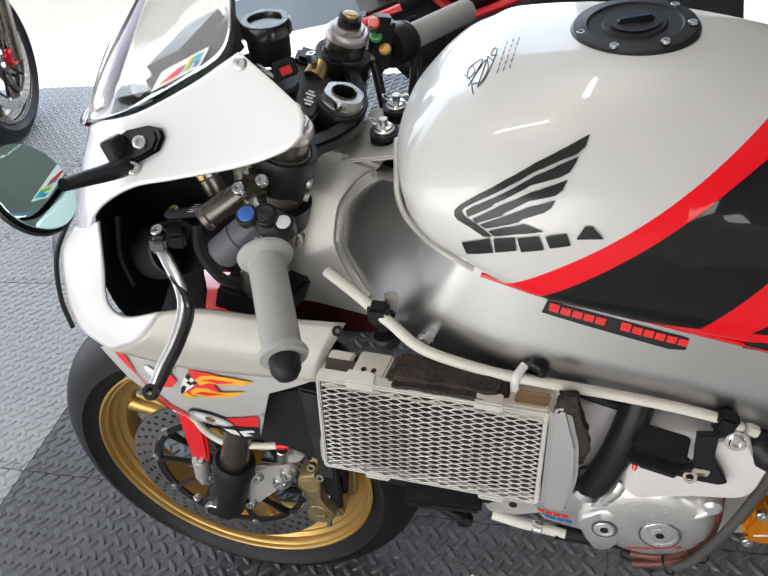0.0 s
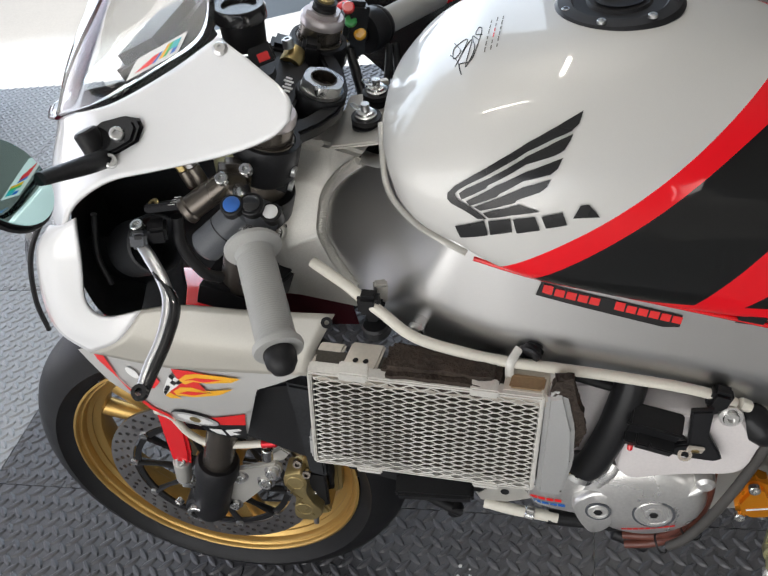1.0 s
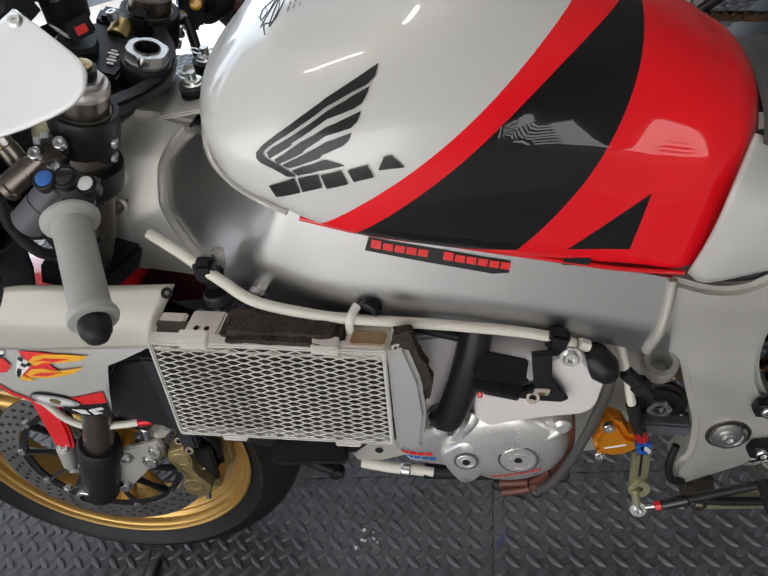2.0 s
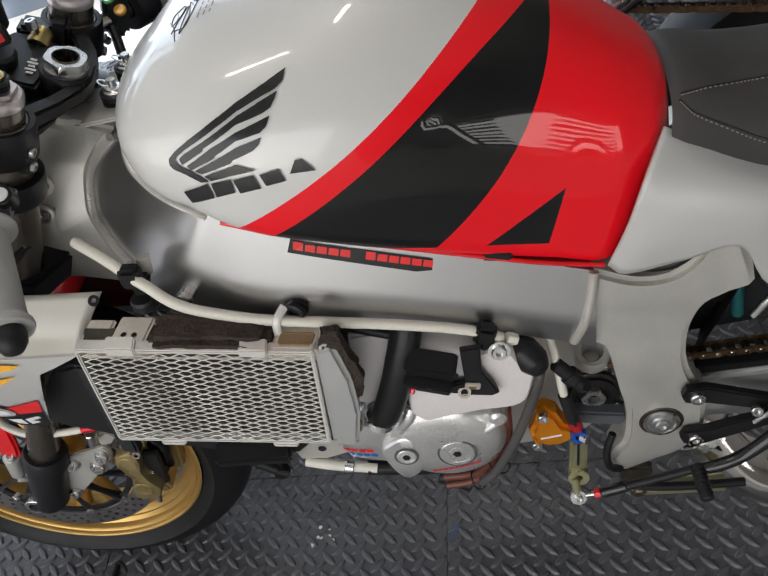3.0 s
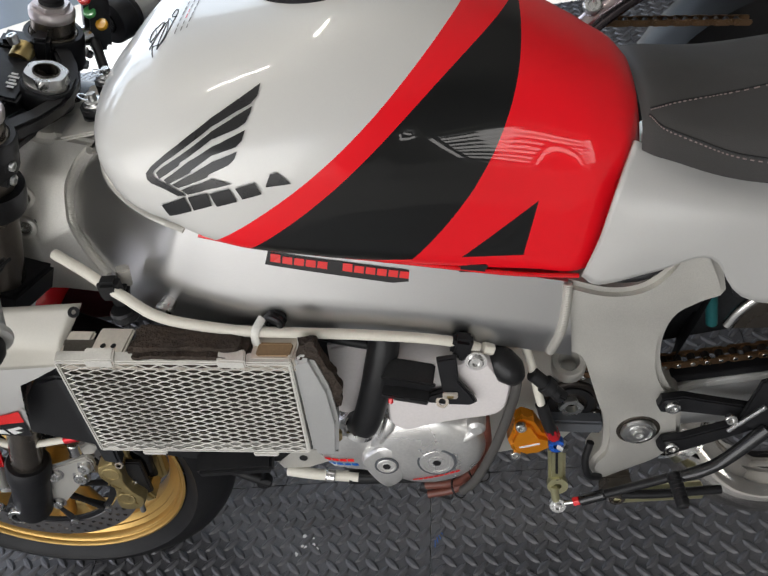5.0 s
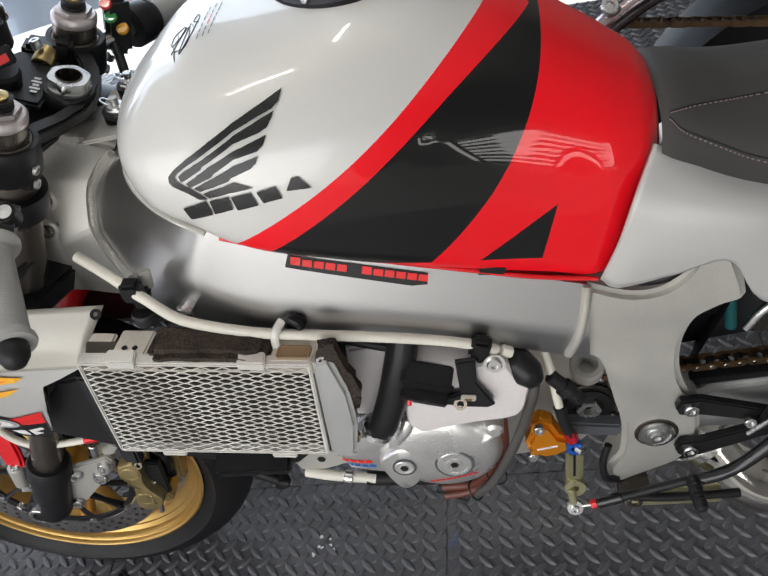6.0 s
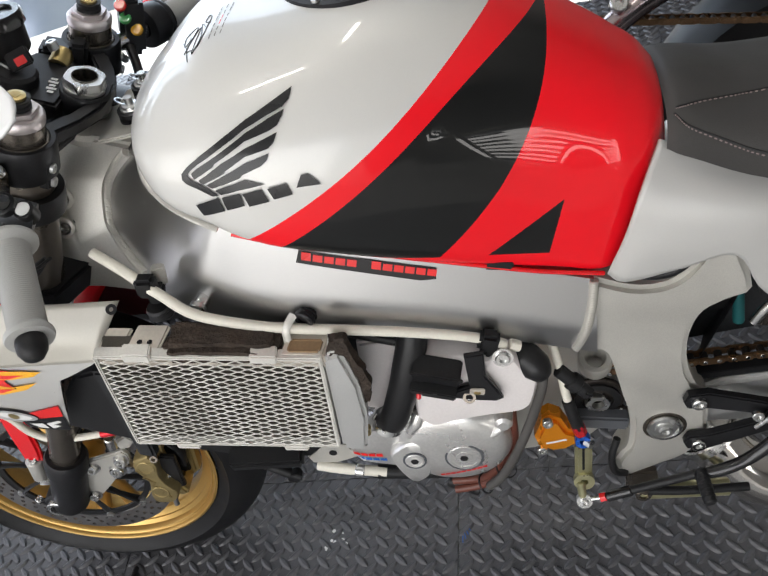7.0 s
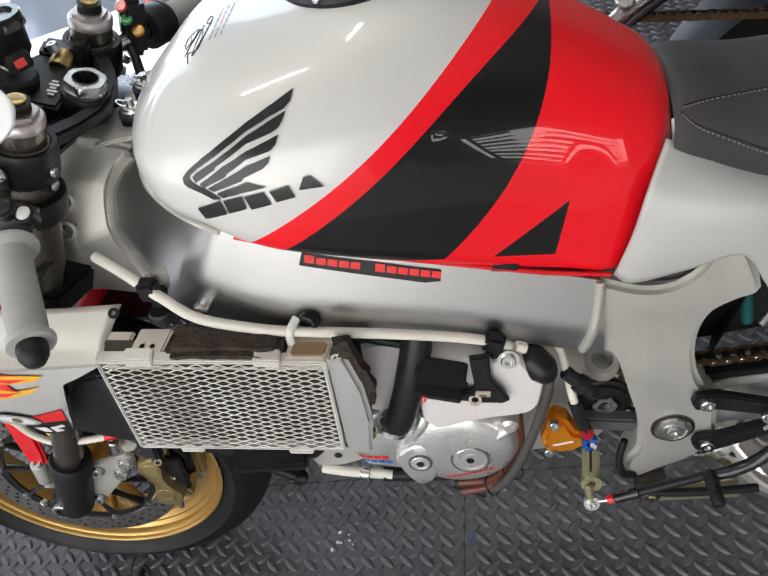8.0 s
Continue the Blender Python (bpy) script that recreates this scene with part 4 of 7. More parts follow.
def drape(points, tree, lift=0.0006, step=0.004, way=(0, 1, 0), start=0.4, plane="xz", whole=False):
    """A flat outline laid over a curved panel: cut into small cells, then dropped on the panel."""
    b = bmesh.new()
    vs = [b.verts.new((p[0], 0, p[1]) if plane == "xz" else (p[0], p[1], 0)) for p in points]
    b.faces.new(vs)
    if not whole:
        bmesh.ops.triangulate(b, faces=b.faces[:], ngon_method="EAR_CLIP")
    lo = [min(v.co[k] for v in b.verts) for k in range(3)]
    hi = [max(v.co[k] for v in b.verts) for k in range(3)]
    for k in ((0, 2) if plane == "xz" else (0, 1)):
        n = int((hi[k] - lo[k]) / step)
        for i in range(1, n + 1):
            co, no = Vector((0, 0, 0)), Vector((0, 0, 0))
            co[k], no[k] = lo[k] + i * (hi[k] - lo[k]) / (n + 1), 1
            bmesh.ops.bisect_plane(b, geom=b.verts[:] + b.edges[:] + b.faces[:], plane_co=co, plane_no=no)
    way = Vector(way)
    for v in b.verts:
        hit = tree.ray_cast(v.co - way * start, way)
        if hit[0] is not None:
            n = hit[1] if hit[1].dot(way) < 0 else -hit[1]
            v.co = hit[0] + n * lift
    bmesh.ops.remove_doubles(b, verts=b.verts[:], dist=0.0003)
    bmesh.ops.triangulate(b, faces=b.faces[:])
    bmesh.ops.dissolve_degenerate(b, dist=0.0002, edges=b.edges[:])
    b.normal_update()
    for f in b.faces:
        if f.normal.dot(way) > 0:
            f.normal_flip()
    return b


# wing badge: a long first feather that curls round the root, four shorter ones with a notch, and five plain name blocks
WING = (((0.2614, 0.9394), (0.2395, 0.9327), (0.2176, 0.9257), (0.1943, 0.9158), (0.1701, 0.9039), (0.1558, 0.8954), (0.1486, 0.8893), (0.1477, 0.8839), (0.1510, 0.8801), (0.1618, 0.8757), (0.1736, 0.8686), (0.1817, 0.8694), (0.1678, 0.8791), (0.1594, 0.8830), (0.1557, 0.8855), (0.1545, 0.8883), (0.1577, 0.8917), (0.1661, 0.8969), (0.1932, 0.9097), (0.2169, 0.9201), (0.2388, 0.9263), (0.2517, 0.9291), (0.2584, 0.9330)),
        ((0.2533, 0.9278), (0.2385, 0.9240), (0.2165, 0.9173), (0.1925, 0.9066), (0.1653, 0.8942), (0.1586, 0.8897), (0.1604, 0.8845), (0.1825, 0.8956), (0.1839, 0.8977), (0.2156, 0.9120), (0.2395, 0.9162), (0.2462, 0.9186), (0.2511, 0.9240)),
        ((0.2451, 0.9140), (0.2147, 0.9070), (0.1906, 0.8978), (0.1646, 0.8839), (0.1676, 0.8800), (0.1916, 0.8896), (0.1935, 0.8917), (0.2134, 0.9009), (0.2352, 0.9037), (0.2410, 0.9073)),
        ((0.2355, 0.9005), (0.2124, 0.8962), (0.1878, 0.8867), (0.1707, 0.8795), (0.1762, 0.8765), (0.2057, 0.8845), (0.2076, 0.8867), (0.2263, 0.8916), (0.2322, 0.8951)),
        ((0.2091, 0.8827), (0.2259, 0.8758), (0.2023, 0.8737), (0.1833, 0.8702), (0.1783, 0.8745), (0.1864, 0.8773)))
for f in WING:
    part("wing_feather", drape(f, tank_tree, 0.0016, 0.003, whole=True), BLACKPAINT, tank, "black wing decal")
for blk in (((0.1527, 0.8574), (0.1788, 0.8662), (0.1812, 0.8532), (0.1563, 0.8467)),
            ((0.1827, 0.8669), (0.2011, 0.8696), (0.2021, 0.8584), (0.1836, 0.8547)),
            ((0.2036, 0.8692), (0.2216, 0.8708), (0.2253, 0.8593), (0.2062, 0.8573)),
            ((0.2272, 0.8706), (0.2443, 0.8722), (0.2478, 0.8620), (0.2305, 0.8608)),
            ((0.2527, 0.8677), (0.2591, 0.8767), (0.2654, 0.8766), (0.2744, 0.8658))):
    mid = (sum(p[0] for p in blk) / len(blk), sum(p[1] for p in blk) / len(blk))
    blk = [(mid[0] + (x - mid[0]) * 1.02, mid[1] + (z - mid[1]) * 1.16) for x, z in blk]
    part("name_block", drape(blk, tank_tree, 0.0018, 0.003), BLACKPAINT, tank, "black name block decal")
# small printed lines and a pen scribble on the tank's top
for k in range(3):
    for n in range(6):
        x0, y0, L = 0.176 + 0.0052 * k + 0.0004 * n, -0.068 + 0.0105 * n + 0.003 * k, 0.0085 - 0.0012 * ((n + k) % 3)
        part("printed_word", drape([(x0, y0), (x0 + 0.0011, y0), (x0 + 0.0014, y0 + L), (x0 + 0.0003, y0 + L)], tank_tree, way=(0, 0, -1), start=1.4, plane="xy", step=0.01),
             DECALRED if k == 1 and n in (2, 3) else GREYINK, tank, "fine printed mark")


def scribble(points, r=0.00042):
    line = smooth_line([(0.143 + (x - 0.112) * 0.52, y, 1.2) for x, y in points], 6)
    on = []
    for p in line:
        h = tank_tree.ray_cast(p, Vector((0, 0, -1)))
        on.append(h[0] + h[1] * 0.0004)
    return tube(on, r, 6, 1)


for pts in ([(0.116, -0.030), (0.132, -0.052), (0.121, -0.060), (0.118, -0.040), (0.142, -0.036), (0.130, -0.070)], [(0.126, -0.074), (0.150, -0.040), (0.146, -0.082), (0.158, -0.060), (0.150, -0.034), (0.164, -0.046)],
            [(0.112, -0.050), (0.128, -0.066), (0.140, -0.090), (0.134, -0.074), (0.156, -0.074), (0.166, -0.030), (0.160, -0.020), (0.156, -0.032), (0.168, -0.036)]):
    part("pen_scribble", scribble(pts), BLACKPAINT, tank, "black pen scribble")
# filler cap
CC = Vector((0.294, 0.012, 0.9655))
capn = Vector((0.04, -0.03, 1)).normalized()
cap = part("filler_cap", lathe([(0, -0.004), (0.058, -0.004), (0.059, 0.0), (0.056, 0.0045), (0.044, 0.006), (0.042, 0.004), (0.030, 0.0035), (0.028, 0.006), (0, 0.006)], CC, capn, 64, closed=False), ANOBLACK, tank, "dark anodised flush filler cap")
part("cap_slot", lathe([(0, 0), (0.022, 0), (0.024, 0.002), (0.0, 0.002)], CC + capn * 0.006, capn, 32, closed=False), BLACK, cap)
part("cap_key", box((0.034, 0.010, 0.006), tuple(CC + capn * 0.009), (0, 0, 15), 0.002), BLACKGLOSS, cap)
for k in range(7):
    a = 2 * math.pi * k / 7 - 0.12
    part("cap_screw", bolt(CC + Vector((math.cos(a), math.sin(a), 0)) * 0.0505 + capn * 0.004, capn, 0.0042, 0.003), STEEL, cap)
# seam lip and clip along the tank's lower edge
part("tank_clip", box((0.030, 0.008, 0.014), (0.418, -0.130, 0.703), (0, 15, 6), 0.002), BLACK, bike, "black rubber tank clip")
lipline = []
for x in (0.073, 0.079, 0.085, 0.092, 0.102, 0.118, 0.140, 0.165):
    yb, zb, ym, zm, zt = tank_station(x)
    lipline.append((x - 0.0075, -(yb + 0.5 * (ym - yb)), zb + 0.05 * (zm - zb)))
part("tank_seam", tube(lipline, 0.0032, 10, 5, flat=0.6), ALU_CAST, tank, "bare alloy tank seam")
lipline = [(0.160, -0.150, 0.797), (0.22, -0.1515, 0.7735), (0.30, -0.144, 0.7445), (0.38, -0.1355, 0.7135), (0.46, -0.127, 0.6835), (0.525, -0.116, 0.662)]
part("tank_seam", tube(lipline, 0.0026, 10, 5), RED, tank, "red tank seam")

# ---- frame ----
# the beam: a flat front facet between weld and bend that turns smoothly into the long side face
FACET_AT, FACET_N = Vector((-0.018, -0.057, 0.757)), Vector((-0.547, -0.743, 0.387))
WELD = ((0.037, 0.846), (0.016, 0.829), (-0.0026, 0.8095), (-0.0124, 0.7936), (-0.0172, 0.7753), (-0.0188, 0.7575), (-0.0064, 0.7426), (0.0087, 0.7308), (0.0240, 0.722), (0.022, 0.702))


def soft(t):
    t = min(1.0, max(0.0, t))
    return t * t * (3 - 2 * t)


def facet_y(x, z):
    return -(FACET_AT.y - (FACET_N.x * (x - FACET_AT.x) + FACET_N.z * (z - FACET_AT.z)) / FACET_N.y)


def along(xs, vs):
    """A smooth rule through the given stations."""
    line = smooth_line([(a, 0, b) for a, b in zip(xs, vs)], 10)
    gx, gv = [p.x for p in line], [p.z for p in line]
    return lambda x: float(np.interp(x, gx, gv))


beam_top = along((0.036, 0.055, 0.075, 0.095, 0.12, 0.155, 0.2, 0.25, 0.3125, 0.408, 0.515), (0.847, 0.853, 0.857, 0.854, 0.836, 0.809, 0.787, 0.769, 0.745, 0.704, 0.659))
beam_bottom = along((0.021, 0.047, 0.081, 0.123, 0.179, 0.242, 0.319, 0.397, 0.488, 0.515), (0.702, 0.694, 0.681, 0.672, 0.665, 0.653, 0.629, 0.602, 0.562, 0.550))
beam_high = along((0.05, 0.09, 0.12, 0.165, 0.21, 0.3125, 0.408, 0.515), (0.122, 0.134, 0.142, 0.149, 0.1505, 0.1408, 0.1313, 0.121))
beam_low = along((0.04, 0.09, 0.123, 0.179, 0.242, 0.319, 0.397, 0.515), (0.128, 0.142, 0.152, 0.1605, 0.158, 0.150, 0.141, 0.129))


def soft_min(a, b, k):
    h = min(1.0, max(0.0, 0.5 + 0.5 * (b - a) / k))
    return b + (a - b) * h - k * h * (1 - h)


def beam_y(x, z, v):
    """How far the beam's skin lies from the middle: the facet ahead of the bend, behind it two planes that meet in a rounded crease."""
    yt, yb = beam_high(x), beam_low(x) + 0.0045
    upper = yt + (yb - yt) * v / 0.60
    lower = yb - 0.017 * (v - 0.60)
    return soft_min(soft_min(upper, lower, 0.0035), facet_y(x, z), 0.008)


def frame_side(s):
    wl = smooth_line([(x, 0, z) for x, z in WELD], 6)
    ends = np.cumsum([0] + [(q - p).length for p, q in zip(wl, wl[1:])])
    b2, rows = bmesh.new(), []
    for i in range(27):
        v = i / 26
        x0, z0 = (float(np.interp(v * ends[-1], ends, [p[k] for p in wl])) for k in (0, 2))
        row = []
        for j in range(56):
            t = j / 55
            x = x0 + (0.514 - x0) * (0.45 * t + 0.55 * t * t)
            b = soft((x - x0) / 0.075)
            z = z0 * (1 - b) + (beam_top(x) * (1 - v) + beam_bottom(x) * v) * b
            row.append(Vector((x, s * beam_y(x, z, v), z)))
        rows.append(row)
    rows.append([Vector((p.x, p.y - s * 0.030, p.z + 0.004)) for p in rows[-1]])
    rows.insert(0, [Vector((p.x, p.y - s * 0.020, p.z + 0.003)) for p in rows[0]])
    vs = [[b2.verts.new(p) for p in r] for r in rows]
    for p, q in zip(vs, vs[1:]):
        for k in range(len(p) - 1):
            b2.faces.new((p[k], p[k + 1], q[k + 1], q[k]))
    return b2


def facets(points, faces, s, bevel):
    """A casting of flat planes with softly rounded edges."""
    b2 = bmesh.new()
    vs = [b2.verts.new((x, -s * y, z)) for x, y, z in points]
    for f in faces:
        b2.faces.new([vs[i] for i in f])
    edges = [e for e in b2.edges if len(e.link_faces) == 2]
    bmesh.ops.bevel(b2, geom=edges, offset=bevel, segments=4, affect="EDGES")
    return b2


HEAD = [(-0.105, -0.020, 0.863), (-0.050, -0.016, 0.863), (0.010, -0.040, 0.859), (0.040, -0.047, 0.852), (-0.004, -0.037, 0.808), (-0.060, -0.052, 0.826), (-0.110, -0.050, 0.826),
        (-0.018, -0.053, 0.757), (-0.064, -0.069, 0.748), (-0.115, -0.068, 0.748), (0.024, -0.100, 0.720), (0.020, -0.102, 0.690), (-0.060, -0.080, 0.690), (-0.115, -0.076, 0.690), (0.055, -0.020, 0.862), (0.000, 0.0, 0.863), (-0.1, 0.0, 0.863)]
for s in (-1, 1):
    fb_ = frame_side(s)
    bmesh.ops.recalc_face_normals(fb_, faces=fb_.faces)
    if s < 0:
        beam_tree = BVHTree.FromBMesh(fb_)
    beam = part("frame_beam", fb_, BEAM_ALU, bike, "brushed aluminium frame beam")
    if s < 0:
        left_beam = beam
    part("head_casting", facets(HEAD, ((0, 1, 5, 6), (1, 2, 4, 5), (2, 3, 4), (5, 4, 7, 8), (6, 5, 8, 9), (8, 7, 10, 11, 12), (9, 8, 12, 13), (2, 1, 15, 14), (3, 2, 14), (1, 0, 16, 15)), -s, 0.0045), ALU_CAST, bike, "sandblasted steering head casting")
    # rippled weld between casting and beam
    wl = [Vector((x - 0.001, s * (facet_y(x, z) + 0.0012), z + 0.001)) for x, z in WELD[:9]]
    wl = smooth_line(wl, 10)
    weld = part("weld_seam", tube(wl, 0.0052, 10, 1), ALU_CAST, bike, "rippled weld seam")
    for k in range(0, len(wl) - 1):
        part("weld_ripple", lathe([(0.0046, -0.0013), (0.0060, -0.0004), (0.0060, 0.0004), (0.0046, 0.0013)], wl[k], wl[min(k + 1, len(wl) - 1)] - wl[max(k - 1, 0)], 12), ALU_CAST, weld)
for x, y, z in ((-0.060, -0.056, 0.803), (-0.070, -0.066, 0.770)):
    b_ = part("frame_bolt", lathe([(0.0085, -0.003), (0.013, -0.003), (0.013, 0.0035), (0.0118, 0.0042), (0.0085, 0.0042)], (x, y, z), (0.2, -0.95, 0.2), 24), ALU_CAST, bike, "recessed frame bolt")
    part("bolt_head", bolt((x, y + 0.001, z), (0.2, -0.95, 0.2), 0.0078, 0.004), STEEL, b_)
# knurled adjusters with rings behind the yoke
for x, y, z in ((0.040, -0.009, 0.868), (0.044, 0.036, 0.872)):
    k_ = part("mount_stud", lathe([(0, 0), (0.015, 0), (0.016, 0.003), (0.016, 0.007), (0.012, 0.009), (0.016, 0.011), (0.016, 0.016), (0, 0.016)], (x, y, z - 0.008), (0.1, -0.05, 1), 26, closed=False), BLACK, bike, "silver quick-release stud on a black rubber mount")
    part("stud_top", lathe([(0, 0), (0.0115, 0), (0.0118, 0.002), (0.0095, 0.003), (0.0090, 0.005), (0.0045, 0.006), (0.0045, 0.014), (0, 0.014)], (x + 0.001, y, z + 0.008), (0.1, -0.05, 1), 24, closed=False), STEEL, k_, "bright steel stud")
    part("stud_ring", lathe([(0.006, -0.0006), (0.0072, -0.0006), (0.0072, 0.0006), (0.006, 0.0006)], (x - 0.009, y + 0.004, z + 0.016), (0.5, 0.2, 0.8), 22), STEEL, k_)
part("mount_tab", box((0.080, 0.110, 0.005), (0.046, 0.008, 0.863), (0, -4, 0), 0.002), ALU_CAST, bike)

# red sticker with a dark border on the beam
def beam_decal(pts, lift):
    return drape(pts, beam_tree, lift, 0.006)


part("frame_sticker", beam_decal([(0.2225, 0.7690), (0.3545, 0.7148), (0.3520, 0.7020), (0.3360, 0.7045), (0.2165, 0.7555)], 0.0008), BLACKPAINT, left_beam, "black sticker with red blocks")
for k in range(12):
    if k == 5:
        continue
    x0, tall = 0.2225 + 0.0108 * k + (0.002 if k > 5 else 0), 0.0090 if k in (0, 6) else 0.0076
    zc = 0.7572 - (x0 - 0.2225) * 0.402
    part("sticker_block", beam_decal([(x0 + 0.0022, zc + tall), (x0 + 0.0112, zc + tall - 0.0034), (x0 + 0.0092, zc - 0.0032), (x0, zc + 0.0006)], 0.0016), DECALRED, left_beam, "red block")

# pivot plate
PIV = [(0.514, 0.660), (0.5519, 0.643), (0.5794, 0.6407), (0.5989, 0.6487), (0.6151, 0.6672), (0.6235, 0.6845), (0.6345, 0.692), (0.6512, 0.692), (0.6576, 0.6878), (0.6761, 0.6233), (0.6528, 0.609), (0.6289, 0.5936), (0.6174, 0.568), (0.6137, 0.5362),
       (0.6168, 0.5019), (0.6277, 0.4696), (0.640, 0.455), (0.644, 0.400), (0.6412, 0.362), (0.6196, 0.3322), (0.5926, 0.3163), (0.5649, 0.3011), (0.5522, 0.2944), (0.5396, 0.2991), (0.5323, 0.322), (0.5389, 0.342), (0.5491, 0.361), (0.551, 0.4171),
       (0.5435, 0.4565), (0.5364, 0.494), (0.529, 0.5299), (0.5194, 0.5438), (0.4914, 0.554)]
PIV = [(p.x, p.y) for p in smooth_line([(x, z, 0) for x, z in PIV], 3)]
for s in (-1, 1):
    pp = part("pivot_plate", plate(PIV, 0.049, side(-0.075) if s < 0 else side(0.124), 0.007), ALU_CAST, bike, "cast aluminium swingarm pivot plate")
    if s < 0:
        pivot = pp
wl = []
for t in range(13):
    v = 0.02 + 0.96 * t / 12
    x = 0.5135 - 0.0245 * v ** 1.6
    z = beam_top(x) * (1 - v) + beam_bottom(x) * v
    wl.append(Vector((x, -beam_y(x, z, v) - 0.0008, z)))
wl = smooth_line(wl, 4)
weld = part("weld_seam", tube(wl, 0.0046, 10, 1), ALU_CAST, bike, "rippled weld seam")
for k in range(len(wl) - 1):
    part("weld_ripple", lathe([(0.0042, -0.0014), (0.0055, -0.0005), (0.0055, 0.0005), (0.0042, 0.0014)], wl[k], wl[k + 1] - wl[max(k - 1, 0)], 12), ALU_CAST, weld)
PC = Vector((0.592, -0.124, 0.400))
part("pivot_recess", lathe([(0.021, -0.006), (0.0265, -0.006), (0.0265, 0.0005), (0.021, 0.0005)], PC, (0, -1, 0), 40), BRONZE, pivot)
pn = part("pivot_nut", lathe([(0, 0), (0.021, 0), (0.022, 0.002), (0.0205, 0.005), (0.0165, 0.0055), (0.0150, 0.003), (0.012, 0.003), (0.012, 0.006), (0, 0.006)], PC + Vector((0, -0.001, 0)), (0, -1, 0), 40, closed=False), STEEL, pivot, "steel swingarm pivot nut")
part("pivot_hex", hexnut(PC + Vector((0, -0.0065, 0)), (0, -1, 0), 0.014, 0.004, 0.0045), STEEL, pn)
# rear-set brackets, black
for (x, z), (x1, z1) in (((0.627, 0.460), (0.745, 0.425)), ((0.630, 0.380), (0.745, 0.420))):
    br = part("footrest_bracket", plate([(x - 0.012, z - 0.012), (x + 0.012, z - 0.014), (x1, z1 - 0.010), (x1, z1 + 0.010), (x + 0.012, z + 0.014), (x - 0.012, z + 0.012), (x - 0.017, z)], 0.012, side(-0.126), 0.002), ANOBLACK, bike, "black machined footrest bracket")
    part("bracket_bolt", bolt((x, -0.138, z), (0, -1, 0), 0.0088, 0.006), STEEL, br, "silver socket bolt")
part("toe_link", rod((0.690, -0.150, 0.420), (0.724, -0.158, 0.472), 0.0028), STEEL, bike, "thin steel link rod")
part("link_bolt", bolt((0.692, -0.146, 0.440), (0, -1, 0.2), 0.007, 0.006), STEEL, bike)
part("heel_plate", plate([(0.70, 0.43), (0.72, 0.50), (0.78, 0.52), (0.80, 0.42), (0.74, 0.40)], 0.006, side(-0.140), 0.002), ANOBLACK, bike, "black pierced heel guard")

# swingarm, sprocket and chain
# added sheet that blocks the floor and darkens the opening behind the pivot
part("inner_mudguard", plate([(0.60, 0.44), (0.62, 0.66), (0.72, 0.70), (0.90, 0.66), (0.90, 0.46), (0.74, 0.46)], 0.012, side(-0.012), 0.004), CARBON, bike, "matt black sheet added as a dark backdrop")
part("swingarm", plate([(0.60, 0.43), (0.66, 0.455), (0.78, 0.465), (0.95, 0.44), (0.95, 0.36), (0.78, 0.37), (0.66, 0.375), (0.60, 0.37)], 0.035, side(-0.070), 0.006), ALU_PAINT, bike, "silver aluminium swingarm")
SPK = Vector((0.514, -0.088, 0.428))
sp_ = part("drive_sprocket", lathe([(0.014, 0), (0.034, 0), (0.036, 0.002), (0.036, 0.006), (0.034, 0.008), (0.014, 0.008)], SPK, (0, -1, 0), 15), CHAIN_DARK, bike, "oily steel drive sprocket")
part("sprocket_nut", hexnut(SPK + Vector((0, -0.008, 0)), (0, -1, 0), 0.028, 0.010, 0.008), STEEL, sp_)
part("sprocket_rubber", lathe([(0.020, 0.008), (0.029, 0.008), (0.029, 0.011), (0.020, 0.011)], SPK, (0, -1, 0), 30), BLACK, sp_)


def chain(a, b, n, plates, pins, label, owner=None):
    """A roller chain: two plates a link and a pin at each joint, from a to b."""
    a, b = Vector(a), Vector(b)
    d = (b - a) / n
    ang = math.degrees(math.atan2(d.z, d.x))
    ch = thing_part("drive_chain", owner or bike, label, a)
    for k in range(n):
        c = a + d * (k + 0.5)
        wide = 0.0085 if k % 2 else 0.0062
        for s in (-1, 1):
            L = d.length
            pts = []
            for i in range(20):
                t = 2 * math.pi * i / 20
                cx, r = (L / 2 if math.cos(t) > 0 else -L / 2), 0.0068 - 0.0018 * (abs(math.sin(t)) ** 6)
                pts.append((cx * min(1, abs(math.cos(t)) * 1.6) + r * math.cos(t), r * math.sin(t)))
            m = Matrix.Translation((c.x, c.y + s * wide + 0.0009, c.z)) @ side(0).to_3x3().to_4x4() @ pose(0, 0, 0, 0, 0, ang)
            part("chain_plate", plate(pts, 0.0018, m, 0.0003), plates, ch)
        part("chain_pin", rod(a + d * k + Vector((0, -0.0105, 0)), a + d * k + Vector((0, 0.0105, 0)), 0.0028, segs=12, bevel=0.0004), pins, ch)
        part("chain_roller", rod(a + d * k + Vector((0, -0.005, 0)), a + d * k + Vector((0, 0.005, 0)), 0.005, segs=14, bevel=0.0004), CHAIN_DARK, ch)
    return ch


def thing_part(name, parent, label, at):
    """An open carrier for small pieces: a thin core strip under the parent."""
    return part(name, rod(Vector(at), Vector(at) + Vector((0.002, 0, 0)), 0.001, segs=8), CHAIN_DARK, parent, label)


